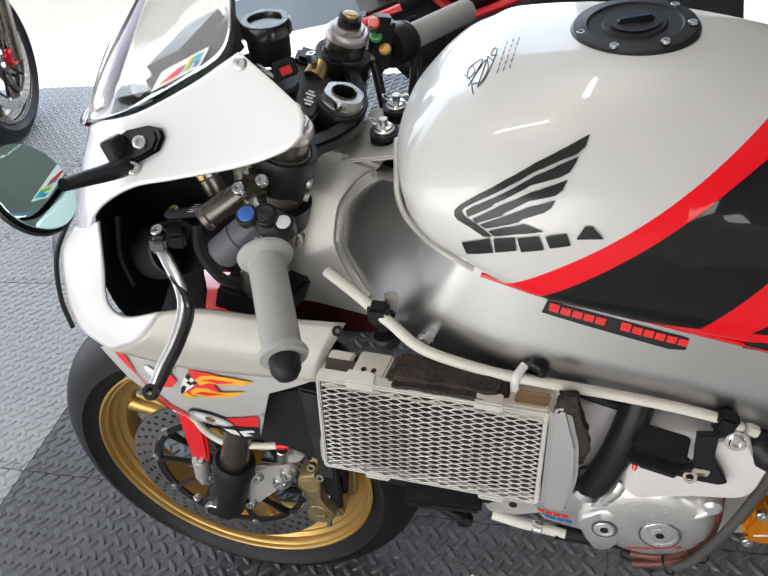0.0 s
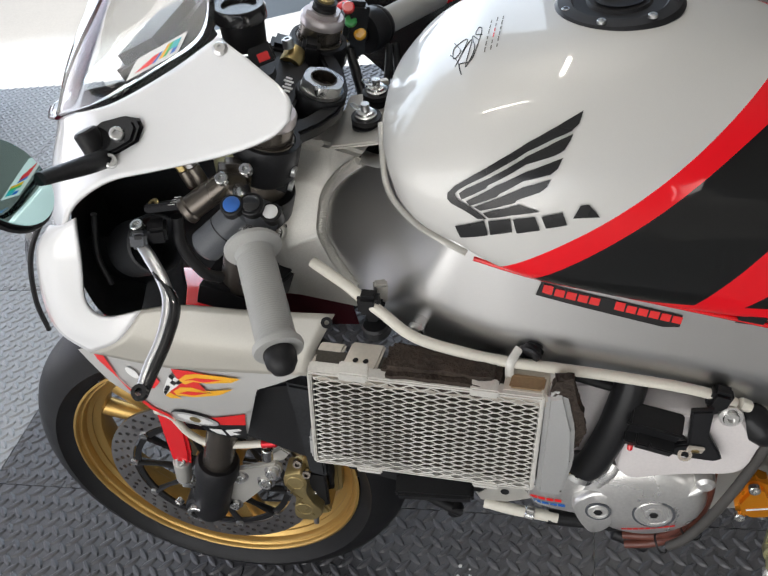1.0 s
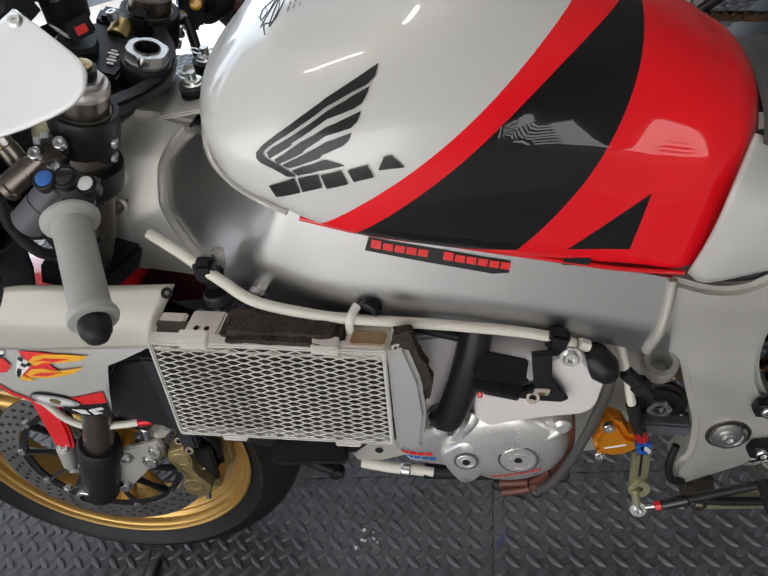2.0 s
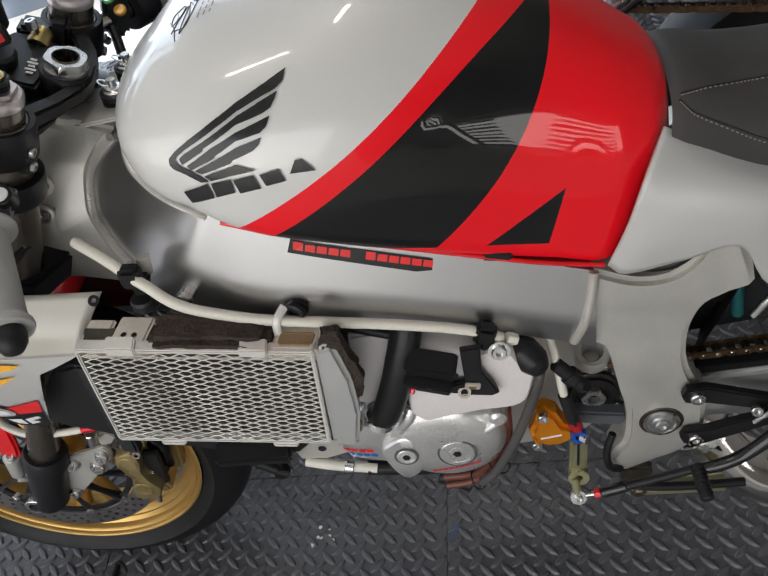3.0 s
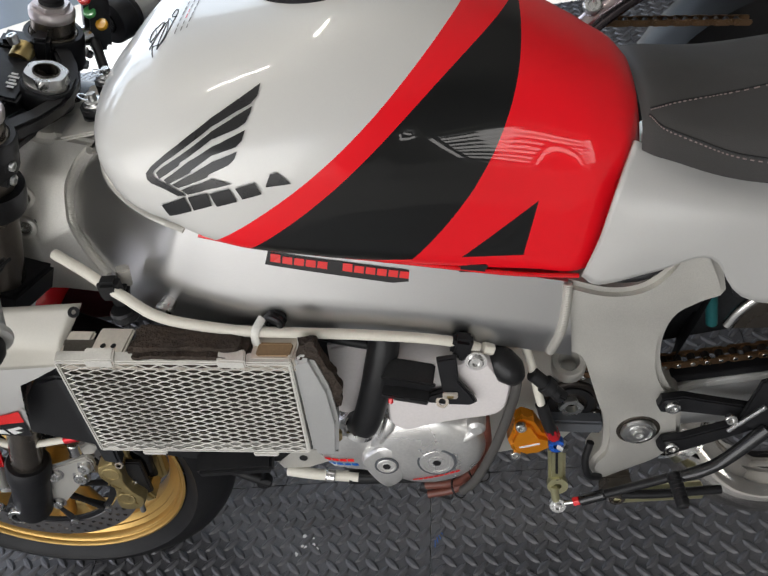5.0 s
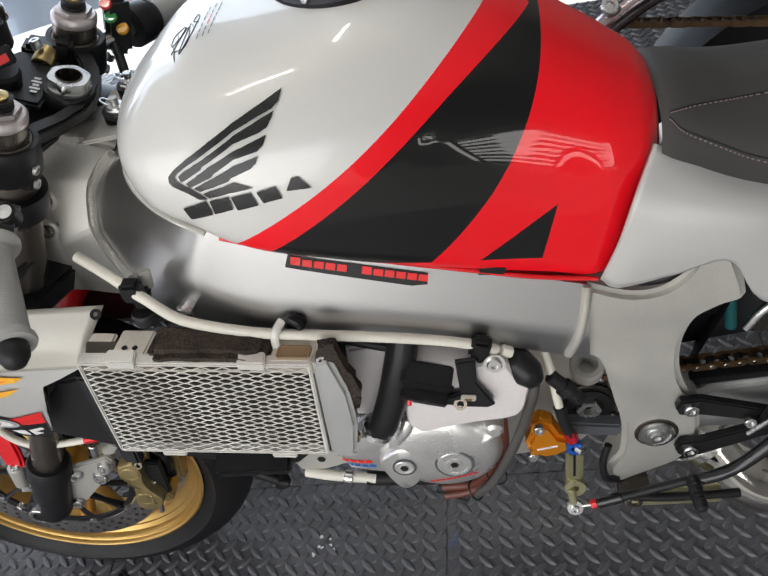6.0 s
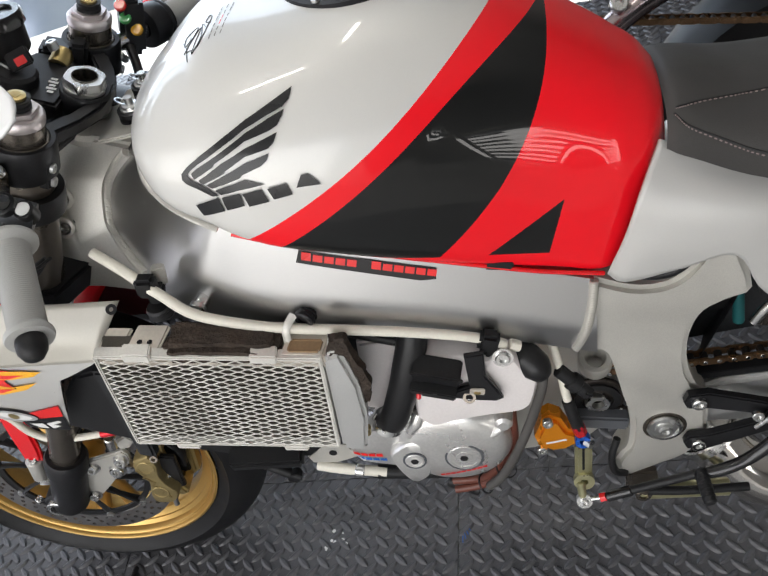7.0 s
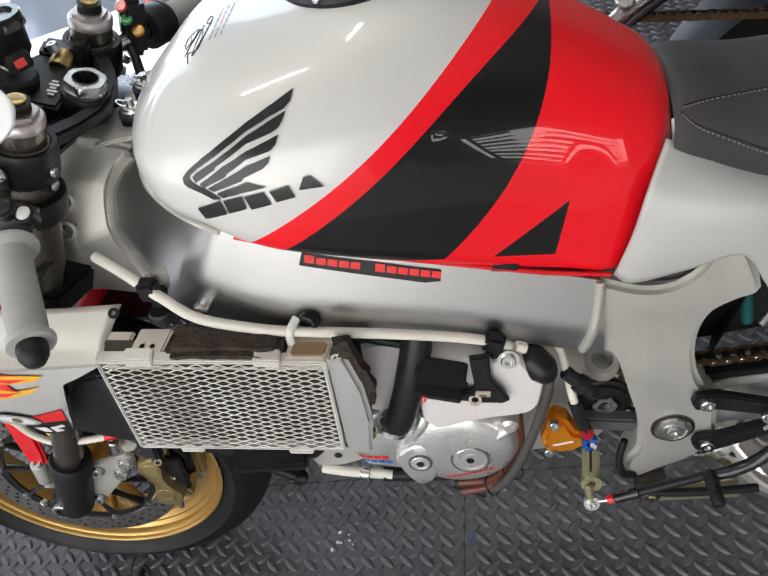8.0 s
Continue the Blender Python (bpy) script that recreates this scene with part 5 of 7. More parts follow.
chain((0.530, -0.086, 0.473), (0.945, -0.086, 0.502), 26, CHAIN_GOLD, STEEL, "gold-plated drive chain, oily")
chain((0.528, -0.088, 0.406), (0.60, -0.088, 0.400), 5, CHAIN_DARK, STEEL, "oily lower run of the drive chain")
part("chain_guard", plate([(0.60, 0.462), (0.95, 0.487), (0.95, 0.477), (0.60, 0.450)], 0.02, side(-0.078), 0.001), BLACK, bike)
# rear shock, sub-frame and dark parts seen above the chain
part("rear_shock_body", rod((0.672, -0.02, 0.52), (0.665, -0.02, 0.68), 0.028, 0.028, 28), BLACK, bike, "black rear shock absorber")
part("shock_spring_cover", rod((0.688, -0.050, 0.50), (0.676, -0.050, 0.64), 0.007, 0.007, 20), TEALHOSE, bike, "dark teal hose")
part("inner_fender", skin([[(0.62, -0.09, 0.44), (0.66, -0.09, 0.55), (0.70, -0.085, 0.66)], [(0.66, 0.0, 0.45), (0.70, 0.0, 0.56), (0.74, 0.0, 0.67)], [(0.62, 0.09, 0.44), (0.66, 0.09, 0.55), (0.70, 0.085, 0.66)]]), CARBON, bike, "matt black inner rear mudguard")
part("hugger_rail", tube([(0.690, -0.095, 0.545), (0.705, -0.098, 0.575), (0.735, -0.10, 0.60), (0.80, -0.10, 0.612)], 0.006), ALU, bike)
part("fender_panel", plate([(0.70, 0.53), (0.715, 0.575), (0.75, 0.598), (0.82, 0.605), (0.82, 0.52)], 0.004, side(-0.085), 0.001), BRONZE, bike, "brown-grey rear mudguard panel")

# shift linkage
arm = part("shift_arm", box((0.022, 0.014, 0.085), (0.490, -0.132, 0.345), (0, 2, 0), 0.004), KHAKI, bike, "olive anodised shift arm")
part("arm_slot", box((0.003, 0.002, 0.050), (0.490, -0.140, 0.365), (0, 2, 0), 0.0004), BLACK, arm)
part("arm_eye", lathe([(0.005, -0.006), (0.0125, -0.006), (0.0135, -0.003), (0.0135, 0.006), (0.005, 0.006)], (0.489, -0.140, 0.318), (0, -1, 0.2), 28), KHAKI, arm)
part("arm_fork", rod((0.484, -0.146, 0.320), (0.4855, -0.152, 0.296), 0.0055), KHAKI, arm)
ball = part("rod_end", lathe([(0.004, -0.004), (0.0105, -0.004), (0.012, 0), (0.0105, 0.004), (0.004, 0.004)], (0.487, -0.154, 0.290), (0, -1, 0.4), 28), STEEL, bike, "steel rod end bearing")
part("rod_bolt", bolt((0.487, -0.157, 0.290), (0, -1, 0.4), 0.0055, 0.005), STEEL, ball)
link = part("shift_rod", rod((0.522, -0.157, 0.303), (0.640, -0.160, 0.352), 0.0058), BLACK, bike, "black shift rod with a red nut")
part("rod_thread", rod((0.495, -0.155, 0.293), (0.515, -0.157, 0.300), 0.0035), STEEL, link)
part("rod_nut", hexnut((0.508, -0.1565, 0.2975), (0.92, -0.02, 0.38), 0.011, 0.008), RED, link, "red anodised lock nut")
part("rod_sleeve", rod((0.516, -0.157, 0.3005), (0.548, -0.158, 0.314), 0.0072), BLACKGLOSS, link)
pedal = part("shift_pedal", tube([(0.632, -0.163, 0.350), (0.660, -0.163, 0.360), (0.690, -0.158, 0.375), (0.735, -0.150, 0.420)], [0.0075, 0.008, 0.008, 0.009], 14, 8), BLACKGLOSS, bike, "black shift pedal")
part("toe_peg", rod((0.629, -0.160, 0.356), (0.634, -0.203, 0.345), 0.0080, 0.0080, 24, bevel=0.002), BLACK, pedal, "ribbed rubber toe peg")
for k in range(7):
    t = 0.15 + 0.11 * k
    part("peg_rib", lathe([(0.0079, -0.001), (0.0088, -0.0006), (0.0088, 0.0006), (0.0079, 0.001)], Vector((0.629, -0.160, 0.356)).lerp(Vector((0.634, -0.203, 0.345)), t), (0.007, -0.052, -0.011), 22), BLACK, pedal)

# side stand folded up under the pivot
stand = part("side_stand", rod((0.560, -0.125, 0.262), (0.680, -0.118, 0.250), 0.0125), KHAKI, bike, "brown side stand, folded")
part("stand_pivot", bolt((0.566, -0.132, 0.268), (0, -1, 0.1), 0.011, 0.008), BRONZE, stand)
part("stand_spring", tube([(0.572, -0.138, 0.280), (0.62, -0.138, 0.276), (0.70, -0.134, 0.272)], 0.006, 12, 10), BLACK, stand)
part("stand_lug", plate([(0.545, 0.30), (0.585, 0.30), (0.59, 0.262), (0.565, 0.25), (0.545, 0.265)], 0.012, side(-0.112), 0.002), BRONZE, stand)
part("stand_switch_wire", tube([(0.535, -0.118, 0.372), (0.527, -0.125, 0.345), (0.530, -0.13, 0.318), (0.545, -0.125, 0.305)], 0.005), HOSE, bike)

# exhaust under the right foot side
part("exhaust_pipe", tube([(0.600, -0.01, 0.330), (0.650, -0.035, 0.300), (0.700, -0.060, 0.232), (0.755, -0.075, 0.200), (0.84, -0.075, 0.205), (0.93, -0.05, 0.24)], 0.043, 28, 10), CHROME, bike, "bare stainless exhaust pipe")
part("exhaust_collar", lathe([(0.045, -0.006), (0.050, -0.006), (0.050, 0.006), (0.045, 0.006)], (0.668, -0.044, 0.277), (0.6, -0.3, -0.75), 36), STEEL, bike)

# ---- engine ----
def cover(points, depth, y, rise=0.0):
    return plate(points, depth, side(y), 0.010)


eng = part("crankcase", cover([(0.13, 0.40), (0.18, 0.46), (0.20, 0.52), (0.33, 0.56), (0.45, 0.55), (0.53, 0.50), (0.55, 0.36), (0.50, 0.30), (0.40, 0.285), (0.30, 0.30), (0.20, 0.34)], 0.16, 0.09), ALU_CAST, bike, "bare aluminium engine crankcase")
circle = [(0.329 + 0.078 * math.cos(2 * math.pi * k / 48), 0.410 + 0.073 * math.sin(2 * math.pi * k / 48) * (1.0 if math.sin(2 * math.pi * k / 48) < 0 else 1.06)) for k in range(48)]


def dome(points, centre, y, profile):
    """A cover over an outline of (x, z) that swells towards the left side: rings of (scale, depth)."""
    b2, rings = bmesh.new(), []
    for scale, d in profile:
        rings.append([b2.verts.new((centre[0] + (x - centre[0]) * scale, y - d, centre[1] + (z - centre[1]) * scale)) for x, z in points])
    for a, b_ in zip(rings, rings[1:]):
        for k in range(len(a)):
            n = (k + 1) % len(a)
            b2.faces.new((a[k], a[n], b_[n], b_[k]))
    b2.faces.new(rings[-1])
    return b2


cov = part("alternator_cover", dome(circle, (0.329, 0.410), -0.070, ((1.0, 0.0), (1.0, 0.046), (0.985, 0.058), (0.95, 0.067), (0.89, 0.074), (0.80, 0.079), (0.66, 0.0825), (0.45, 0.085), (0.2, 0.086))), ENGINE, bike, "bare alloy domed alternator cover")
NOSE = [(0.2506, 0.4195), (0.2762, 0.4378), (0.2953, 0.4285), (0.2984, 0.3931), (0.2911, 0.3639), (0.2703, 0.3499), (0.2549, 0.3742), (0.2466, 0.406)]
NOSE = [(p.x, p.y) for p in smooth_line([(x, z, 0) for x, z in NOSE + NOSE[:1]], 4)[:-1]]
part("cover_nose", dome(NOSE, (0.274, 0.395), -0.070, ((1.0, 0.0), (1.0, 0.076), (0.97, 0.081), (0.90, 0.0835), (0.5, 0.0845))), ENGINE, cov)
part("cover_web", dome([(0.186, 0.406), (0.197, 0.382), (0.225, 0.372), (0.26, 0.362), (0.31, 0.40), (0.33, 0.46), (0.33, 0.49), (0.288, 0.4875), (0.25, 0.478), (0.22, 0.466), (0.197, 0.44)], (0.255, 0.42), -0.070, ((1.0, 0.0), (1.0, 0.052), (0.96, 0.062), (0.86, 0.069), (0.6, 0.072))), ENGINE, cov)
part("cover_rib", tube([(0.372, -0.146, 0.430), (0.388, -0.146, 0.442), (0.400, -0.140, 0.455)], [0.004, 0.006, 0.008], 12, 6), ENGINE, cov)
part("cover_rib", tube([(0.296, -0.140, 0.482), (0.290, -0.146, 0.468), (0.276, -0.148, 0.446)], [0.009, 0.008, 0.005], 12, 6), ENGINE, cov)
part("cover_ear", rod((0.397, -0.11, 0.456), (0.397, -0.152, 0.457), 0.013, 0.011, 24, bevel=0.004), ENGINE, cov)
for (x, z, r) in ((0.278, 0.404, 0.0125), (0.342, 0.405, 0.0220)):
    part("plug_groove", lathe([(r, -0.002), (r + 0.0028, -0.002), (r + 0.0028, 0.0022), (r, 0.0022)], (x, -0.1545, z), (0, -1, 0.06), 40), GREYPOD, cov, "dark ring round the plug")
    pl = part("inspection_plug", lathe([(0, 0), (r, 0), (r, 0.0035), (r - 0.001, 0.0045), (r * 0.80, 0.0045), (r * 0.78, 0.0035), (r * 0.48, 0.0035), (r * 0.46, 0.0045), (0, 0.0045)], (x, -0.1535, z), (0, -1, 0.06), 40, closed=False), ENGINE, cov, "machined inspection plug")
    part("plug_socket", lathe([(0, 0), (0.0058, 0), (0.0052, 0.0006), (0, 0.0006)], (x, -0.1578, z + 0.0004), (0, -1, 0.06), 6, closed=False), BLACK, pl)
cov_tree = BVHTree.FromPolygons([v.co for o in (cov, *cov.children) for v in o.data.vertices],
                                [[i + base for i in p.vertices] for o, base in zip((cov, *cov.children), itertools.accumulate([0] + [len(o.data.vertices) for o in (cov, *cov.children)])) for p in o.data.polygons])
for n, x0, z0, dx, dz, mm in ((4, 0.1965, 0.4035, 0.0098, -0.0012, DECALRED), (4, 0.2005, 0.3935, 0.0098, -0.0012, DECALBLUE), (9, 0.3060, 0.3640, 0.0070, 0.0016, DECALRED)):
    for k in range(n):
        x, z, w, h = x0 + dx * k, z0 + dz * k, abs(dx) * 0.86, 0.0058 if n == 4 else 0.0040
        part("cover_mark", drape([(x, z), (x + w, z + dz * 0.86), (x + w, z + dz * 0.86 + h), (x, z + h)], cov_tree, 0.0008, 0.01), mm, cov, "coloured mark")
# filler sheet that stops a light leak and draws the dark gap
part("engine_shroud", plate([(0.18, 0.44), (0.30, 0.46), (0.31, 0.60), (0.30, 0.655), (0.19, 0.67)], 0.008, side(-0.096), 0.002), CARBON, bike, "matt black filler sheet for the dark gap behind the hose")
part("cylinder_head", box((0.26, 0.15, 0.10), (0.345, 0.0, 0.595), (0, 18, 0), 0.015), ENGINE, bike, "alloy cylinder head under the beam")
part("throttle_body", rod((0.30, -0.085, 0.60), (0.30, -0.02, 0.60), 0.022, 0.022, 28, bevel=0.003), ALU_CAST, bike)
# overflow bottle
BOT = [(0.3133, 0.5958), (0.3649, 0.5894), (0.394, 0.5857), (0.4037, 0.5972), (0.4167, 0.5931), (0.425, 0.5762), (0.434, 0.5554), (0.4454, 0.5472), (0.4425, 0.529), (0.4345, 0.5007), (0.4184, 0.4893), (0.3832, 0.4858), (0.3411, 0.479), (0.3129, 0.4724), (0.2996, 0.4838), (0.2966, 0.5003), (0.302, 0.55)]
BOT = [(p.x, p.y) for p in smooth_line([(x, z, 0) for x, z in BOT + BOT[:1]], 4)[:-1]]
bot = part("overflow_bottle", dome(BOT, (0.368, 0.532), -0.122, ((1.0, 0.0), (1.0, 0.026), (0.985, 0.031), (0.95, 0.034), (0.85, 0.035), (0.5, 0.0355))), BOTTLE, bike, "milky plastic overflow bottle")
part("bottle_wing", plate([(0.240, 0.595), (0.285, 0.600), (0.310, 0.590), (0.300, 0.465), (0.262, 0.468), (0.228, 0.476)], 0.012, side(-0.112), 0.004), BOTTLE, bot)
part("bottle_stay", tube([(0.225, -0.128, 0.628), (0.262, -0.132, 0.615), (0.300, -0.132, 0.600)], 0.0065, 12, 6), BLACK, bike, "black stay above the bottle")
part("bottle_screw", bolt((0.409, -0.157, 0.588), (0, -1, 0.2), 0.0085, 0.005), STEEL, bot)
part("bottle_screw_washer", lathe([(0.004, 0), (0.012, 0), (0.012, 0.0015), (0.004, 0.0015)], (0.409, -0.1565, 0.588), (0, -1, 0.2), 26), ALU, bot)
# connector block and bracket
con = part("connector_block", box((0.054, 0.026, 0.030), (0.334, -0.160, 0.577), (20, 14, -6), 0.002), BLACK, bike, "black electrical connector block")
part("connector_plug", box((0.040, 0.018, 0.014), (0.334, -0.172, 0.560), (20, 14, -6), 0.0015), BLACK, con)
part("connector_plug", box((0.014, 0.016, 0.012), (0.309, -0.168, 0.564), (20, 14, -6), 0.0015), BLACK, con)
part("connector_latch", box((0.005, 0.005, 0.014), (0.330, -0.181, 0.564), (20, 14, -6), 0.001), BLACK, con)
part("connector_ridge", box((0.060, 0.004, 0.006), (0.334, -0.174, 0.583), (20, 14, -6), 0.001), BLACK, con)
part("connector_seal", rod((0.310, -0.172, 0.557), (0.309, -0.176, 0.550), 0.003), RED, con)
bk = part("wiring_bracket", plate([(0.368, 0.608), (0.390, 0.610), (0.388, 0.572), (0.400, 0.545), (0.404, 0.532), (0.396, 0.528), (0.372, 0.532), (0.342, 0.540), (0.344, 0.549), (0.368, 0.556)], 0.008, side(-0.162), 0.002), ANOBLACK, bike, "black wiring bracket")
part("clip_nut", box((0.017, 0.004, 0.013), (0.376, -0.171, 0.550), (20, 8, 0), 0.001), BRACKET, bk, "tan clip nut")
part("clip_nut_centre", box((0.008, 0.005, 0.007), (0.376, -0.172, 0.550), (20, 8, 0), 0.001), BRASS, bk)
part("clip_washer", lathe([(0.004, 0), (0.0075, 0), (0.0075, 0.0015), (0.004, 0.0015)], (0.366, -0.171, 0.541), (0, -1, 0.5), 22), BRONZE, bk)
# hoses
part("radiator_hose", tube([(0.318, -0.10, 0.655), (0.313, -0.130, 0.622), (0.300, -0.148, 0.577), (0.285, -0.154, 0.534), (0.266, -0.152, 0.488), (0.252, -0.13, 0.462)], [0.0175, 0.0175, 0.0185, 0.018, 0.0175, 0.0175], 24, 8), HOSE, bike, "black rubber radiator hose")
cl = part("hose_clamp", lathe([(0.0180, -0.004), (0.0197, -0.004), (0.0197, 0.004), (0.0180, 0.004)], (0.2565, -0.149, 0.474), (0.35, 0.2, 0.9), 32), STEEL, bike, "steel hose clamp")
part("clamp_screw", rod((0.232, -0.164, 0.478), (0.235, -0.166, 0.494), 0.005, segs=14), BRASS, cl)
part("hose_neck", box((0.040, 0.02, 0.018), (0.243, -0.138, 0.463), (25, 0, 0), 0.007), ENGINE, cov)
part("vent_hose", tube([(0.452, -0.145, 0.552), (0.4493, -0.15, 0.5312), (0.4428, -0.15, 0.5026), (0.4273, -0.15, 0.4525), (0.4077, -0.15, 0.3989), (0.3838, -0.148, 0.3468), (0.3648, -0.144, 0.320)], 0.0060, 16, 8), GREYHOSE, bike, "grey rubber vent hose")
for k, line in enumerate((((0.410, -0.115, 0.475), (0.4075, -0.126, 0.4456), (0.4062, -0.128, 0.4053), (0.3979, -0.128, 0.3635), (0.3788, -0.126, 0.3226), (0.3525, -0.122, 0.292), (0.3139, -0.12, 0.280)),
                          ((0.400, -0.115, 0.475), (0.3985, -0.126, 0.4446), (0.3965, -0.128, 0.4011), (0.3868, -0.128, 0.357), (0.3694, -0.126, 0.3228), (0.345, -0.118, 0.300), (0.312, -0.112, 0.290)))):
    part("drain_hose", tube(line, 0.0056, 16, 8), COPPER, bike, "red-brown drain hose")
for x, y, z, ax_ in ((0.390, -0.136, 0.348, (0.45, -0.05, 0.9)), (0.358, -0.128, 0.303, (0.8, -0.1, 0.55))):
    part("cable_tie", lathe([(0.0135, -0.0012), (0.0147, -0.0012), (0.0147, 0.0012), (0.0135, 0.0012)], (x, y, z), ax_, 28), BLACK, bike)
boot = part("breather_boot", tube([(0.424, -0.128, 0.574), (0.434, -0.138, 0.566), (0.444, -0.146, 0.556), (0.450, -0.148, 0.544)], [0.013, 0.0175, 0.018, 0.012], 24, 8), HOSE, bike, "black rubber breather boot")
part("coupling", rod((0.468, -0.136, 0.536), (0.500, -0.142, 0.497), 0.0085, 0.0085, 20), BLACK, bike, "black wiring coupling")
part("coupling_collar", rod((0.481, -0.138, 0.520), (0.489, -0.140, 0.510), 0.0115, 0.0115, 20), BLACK, bike)
part("coupling_nose", box((0.012, 0.012, 0.016), (0.498, -0.143, 0.500), (20, 40, 0), 0.002), BLACK, bike)
part("clutch_line", tube([(0.462, -0.118, 0.572), (0.470, -0.130, 0.535), (0.474, -0.140, 0.500), (0.480, -0.146, 0.465)], 0.0052, 14, 8), WHITEHOSE, bike, "white braided clutch line")
part("line_sleeve", tube([(0.476, -0.143, 0.488), (0.481, -0.147, 0.462), (0.486, -0.149, 0.442)], 0.0075, 16, 8), BLACK, bike)
part("line_nut", hexnut((0.4845, -0.1485, 0.447), (0.25, -0.1, -0.95), 0.0145, 0.016), REDMETAL, bike, "red line nut")
part("banjo", lathe([(0.004, -0.006), (0.0095, -0.006), (0.010, 0), (0.0095, 0.006), (0.004, 0.006)], (0.490, -0.148, 0.416), (0, -1, 0.2), 26), BLUE, bike, "blue anodised banjo")
part("banjo_neck", rod((0.4865, -0.149, 0.436), (0.4895, -0.148, 0.420), 0.006), BLUE, bike)
part("banjo_bolt", hexnut((0.494, -0.150, 0.414), (0.7, -0.7, 0.1), 0.011, 0.009), STEEL, bike)
# orange slave cylinder
sl = part("slave_cylinder", plate([(0.432, 0.418), (0.436, 0.398), (0.452, 0.388), (0.470, 0.390), (0.488, 0.402), (0.490, 0.420), (0.474, 0.428), (0.466, 0.450), (0.452, 0.458), (0.443, 0.452), (0.440, 0.438)], 0.030, side(-0.115), 0.006), ORANGE, bike, "orange anodised clutch slave cylinder")
for x, z in ((0.450, 0.450), (0.440, 0.396)):
    part("cylinder_bolt", bolt((x, -0.143, z), (0, -1, 0.1), 0.0065, 0.007), STEEL, sl)
part("cylinder_mark", box((0.026, 0.0008, 0.003), (0.458, -0.1458, 0.412), (0, -12, 0), 0.0002), DECALWHITE, sl)
part("chain_cover", box((0.070, 0.02, 0.022), (0.516, -0.105, 0.400), (0, 10, 0), 0.003), GREYPOD, bike, "grey sprocket guard")
part("case_boss", lathe([(0.010, -0.02), (0.019, -0.02), (0.021, -0.017), (0.021, 0.010), (0.019, 0.013), (0.013, 0.012), (0.010, 0.002)], (0.514, -0.090, 0.496), (0, -0.45, 0.9), 32), ALU_CAST, bike, "cast engine mounting boss")
part("lower_tube", rod((0.300, -0.09, 0.262), (0.345, -0.10, 0.248), 0.011), HOSE, bike)

# ---- radiator ----
RTL, RTR, RBL, RBR = Vector((-0.001, -0.224, 0.712)), Vector((0.2212, -0.2008, 0.6545)), Vector((-0.0435, -0.1885, 0.522)), Vector((0.2031, -0.1945, 0.497))
R0, RX, RZ = RTL, RTR - RTL, RBL - RTL
RN = RX.cross(RZ).normalized()
RN = RN if RN.y < 0 else -RN


def on_rad(u, v, d=0.0):
    return RTL * (1 - u) * (1 - v) + RTR * u * (1 - v) + RBL * (1 - u) * v + RBR * u * v + RN * d


def rad_box(u0, u1, v0, v1, d0, d1, bevel=0.0015, bm=None):
    """A block in the radiator's own skewed frame."""
    bm = bm or bmesh.new()
    b2 = bmesh.new()
    vs = [b2.verts.new(on_rad(u, v, d)) for d in (d0, d1) for u, v in ((u0, v0), (u1, v0), (u1, v1), (u0, v1))]
    for f in ((0, 1, 2, 3), (7, 6, 5, 4), (0, 4, 5, 1), (1, 5, 6, 2), (2, 6, 7, 3), (3, 7, 4, 0)):
        b2.faces.new([vs[i] for i in f])
    bmesh.ops.recalc_face_normals(b2, faces=b2.faces)
    if bevel:
        bmesh.ops.bevel(b2, geom=b2.edges[:], offset=bevel, segments=2, affect="EDGES")
    return join(bm, b2)


radiator = part("radiator", rad_box(0, 1, 0, 1, -0.030, -0.012), FINS, bike, "side radiator behind a white wire grille")
for k in range(40):
    v = 0.015 + 0.97 * k / 39
    part("cooling_fin", rad_box(0.01, 0.99, v - 0.0035, v + 0.0035, -0.012, -0.009, 0), FINS, radiator, smooth=False)
for name, a in (("grille_top_bar", (-0.015, 1.005, -0.030, 0.0)), ("grille_bottom_bar", (-0.015, 1.005, 0.985, 1.012)), ("grille_side_bar", (-0.022, -0.004, 0, 1)), ("grille_side_bar", (0.993, 1.012, -0.04, 1))):
    part(name, rad_box(*a, -0.012, 0.0015), MESHWHITE, radiator)
for u in (0.115, 0.685):
    part("grille_tab", rad_box(u, u + 0.125, -0.062, 0.010, -0.012, 0.0035), MESHWHITE, radiator)
for u in (0.19, 0.735):
    part("grille_tab", rad_box(u, u + 0.12, 1.0, 1.04, -0.012, 0.0035), MESHWHITE, radiator)


ROWS_G, COLS_G = 35, 10.5
mesh_rnd = random.Random(11)


def strand(j, flip):
    """One zigzag wire of the expanded grille across the radiator."""
    pts = []
    for i in range(int(COLS_G * 2) + 1):
        up = (i + flip) % 2 == 0
        off = 0.5 if up else -0.5
        for e in (-0.07, 0.07):
            u = min(max((i + e) / (2 * COLS_G), 0.0), 1.0)
            wob = mesh_rnd.uniform(-0.07, 0.07)
            pts.append(on_rad(0.002 + 0.990 * u, (j + 0.5 + off * (0.94 + wob)) / ROWS_G * 0.98 + 0.006, 0.0005 + 0.0006 * off))
    return tube(pts, 0.00085, 6, 1, flat=0.8)


for j in range(ROWS_G):
    part("grille_wire", strand(j, j % 2), MESHWHITE, radiator)


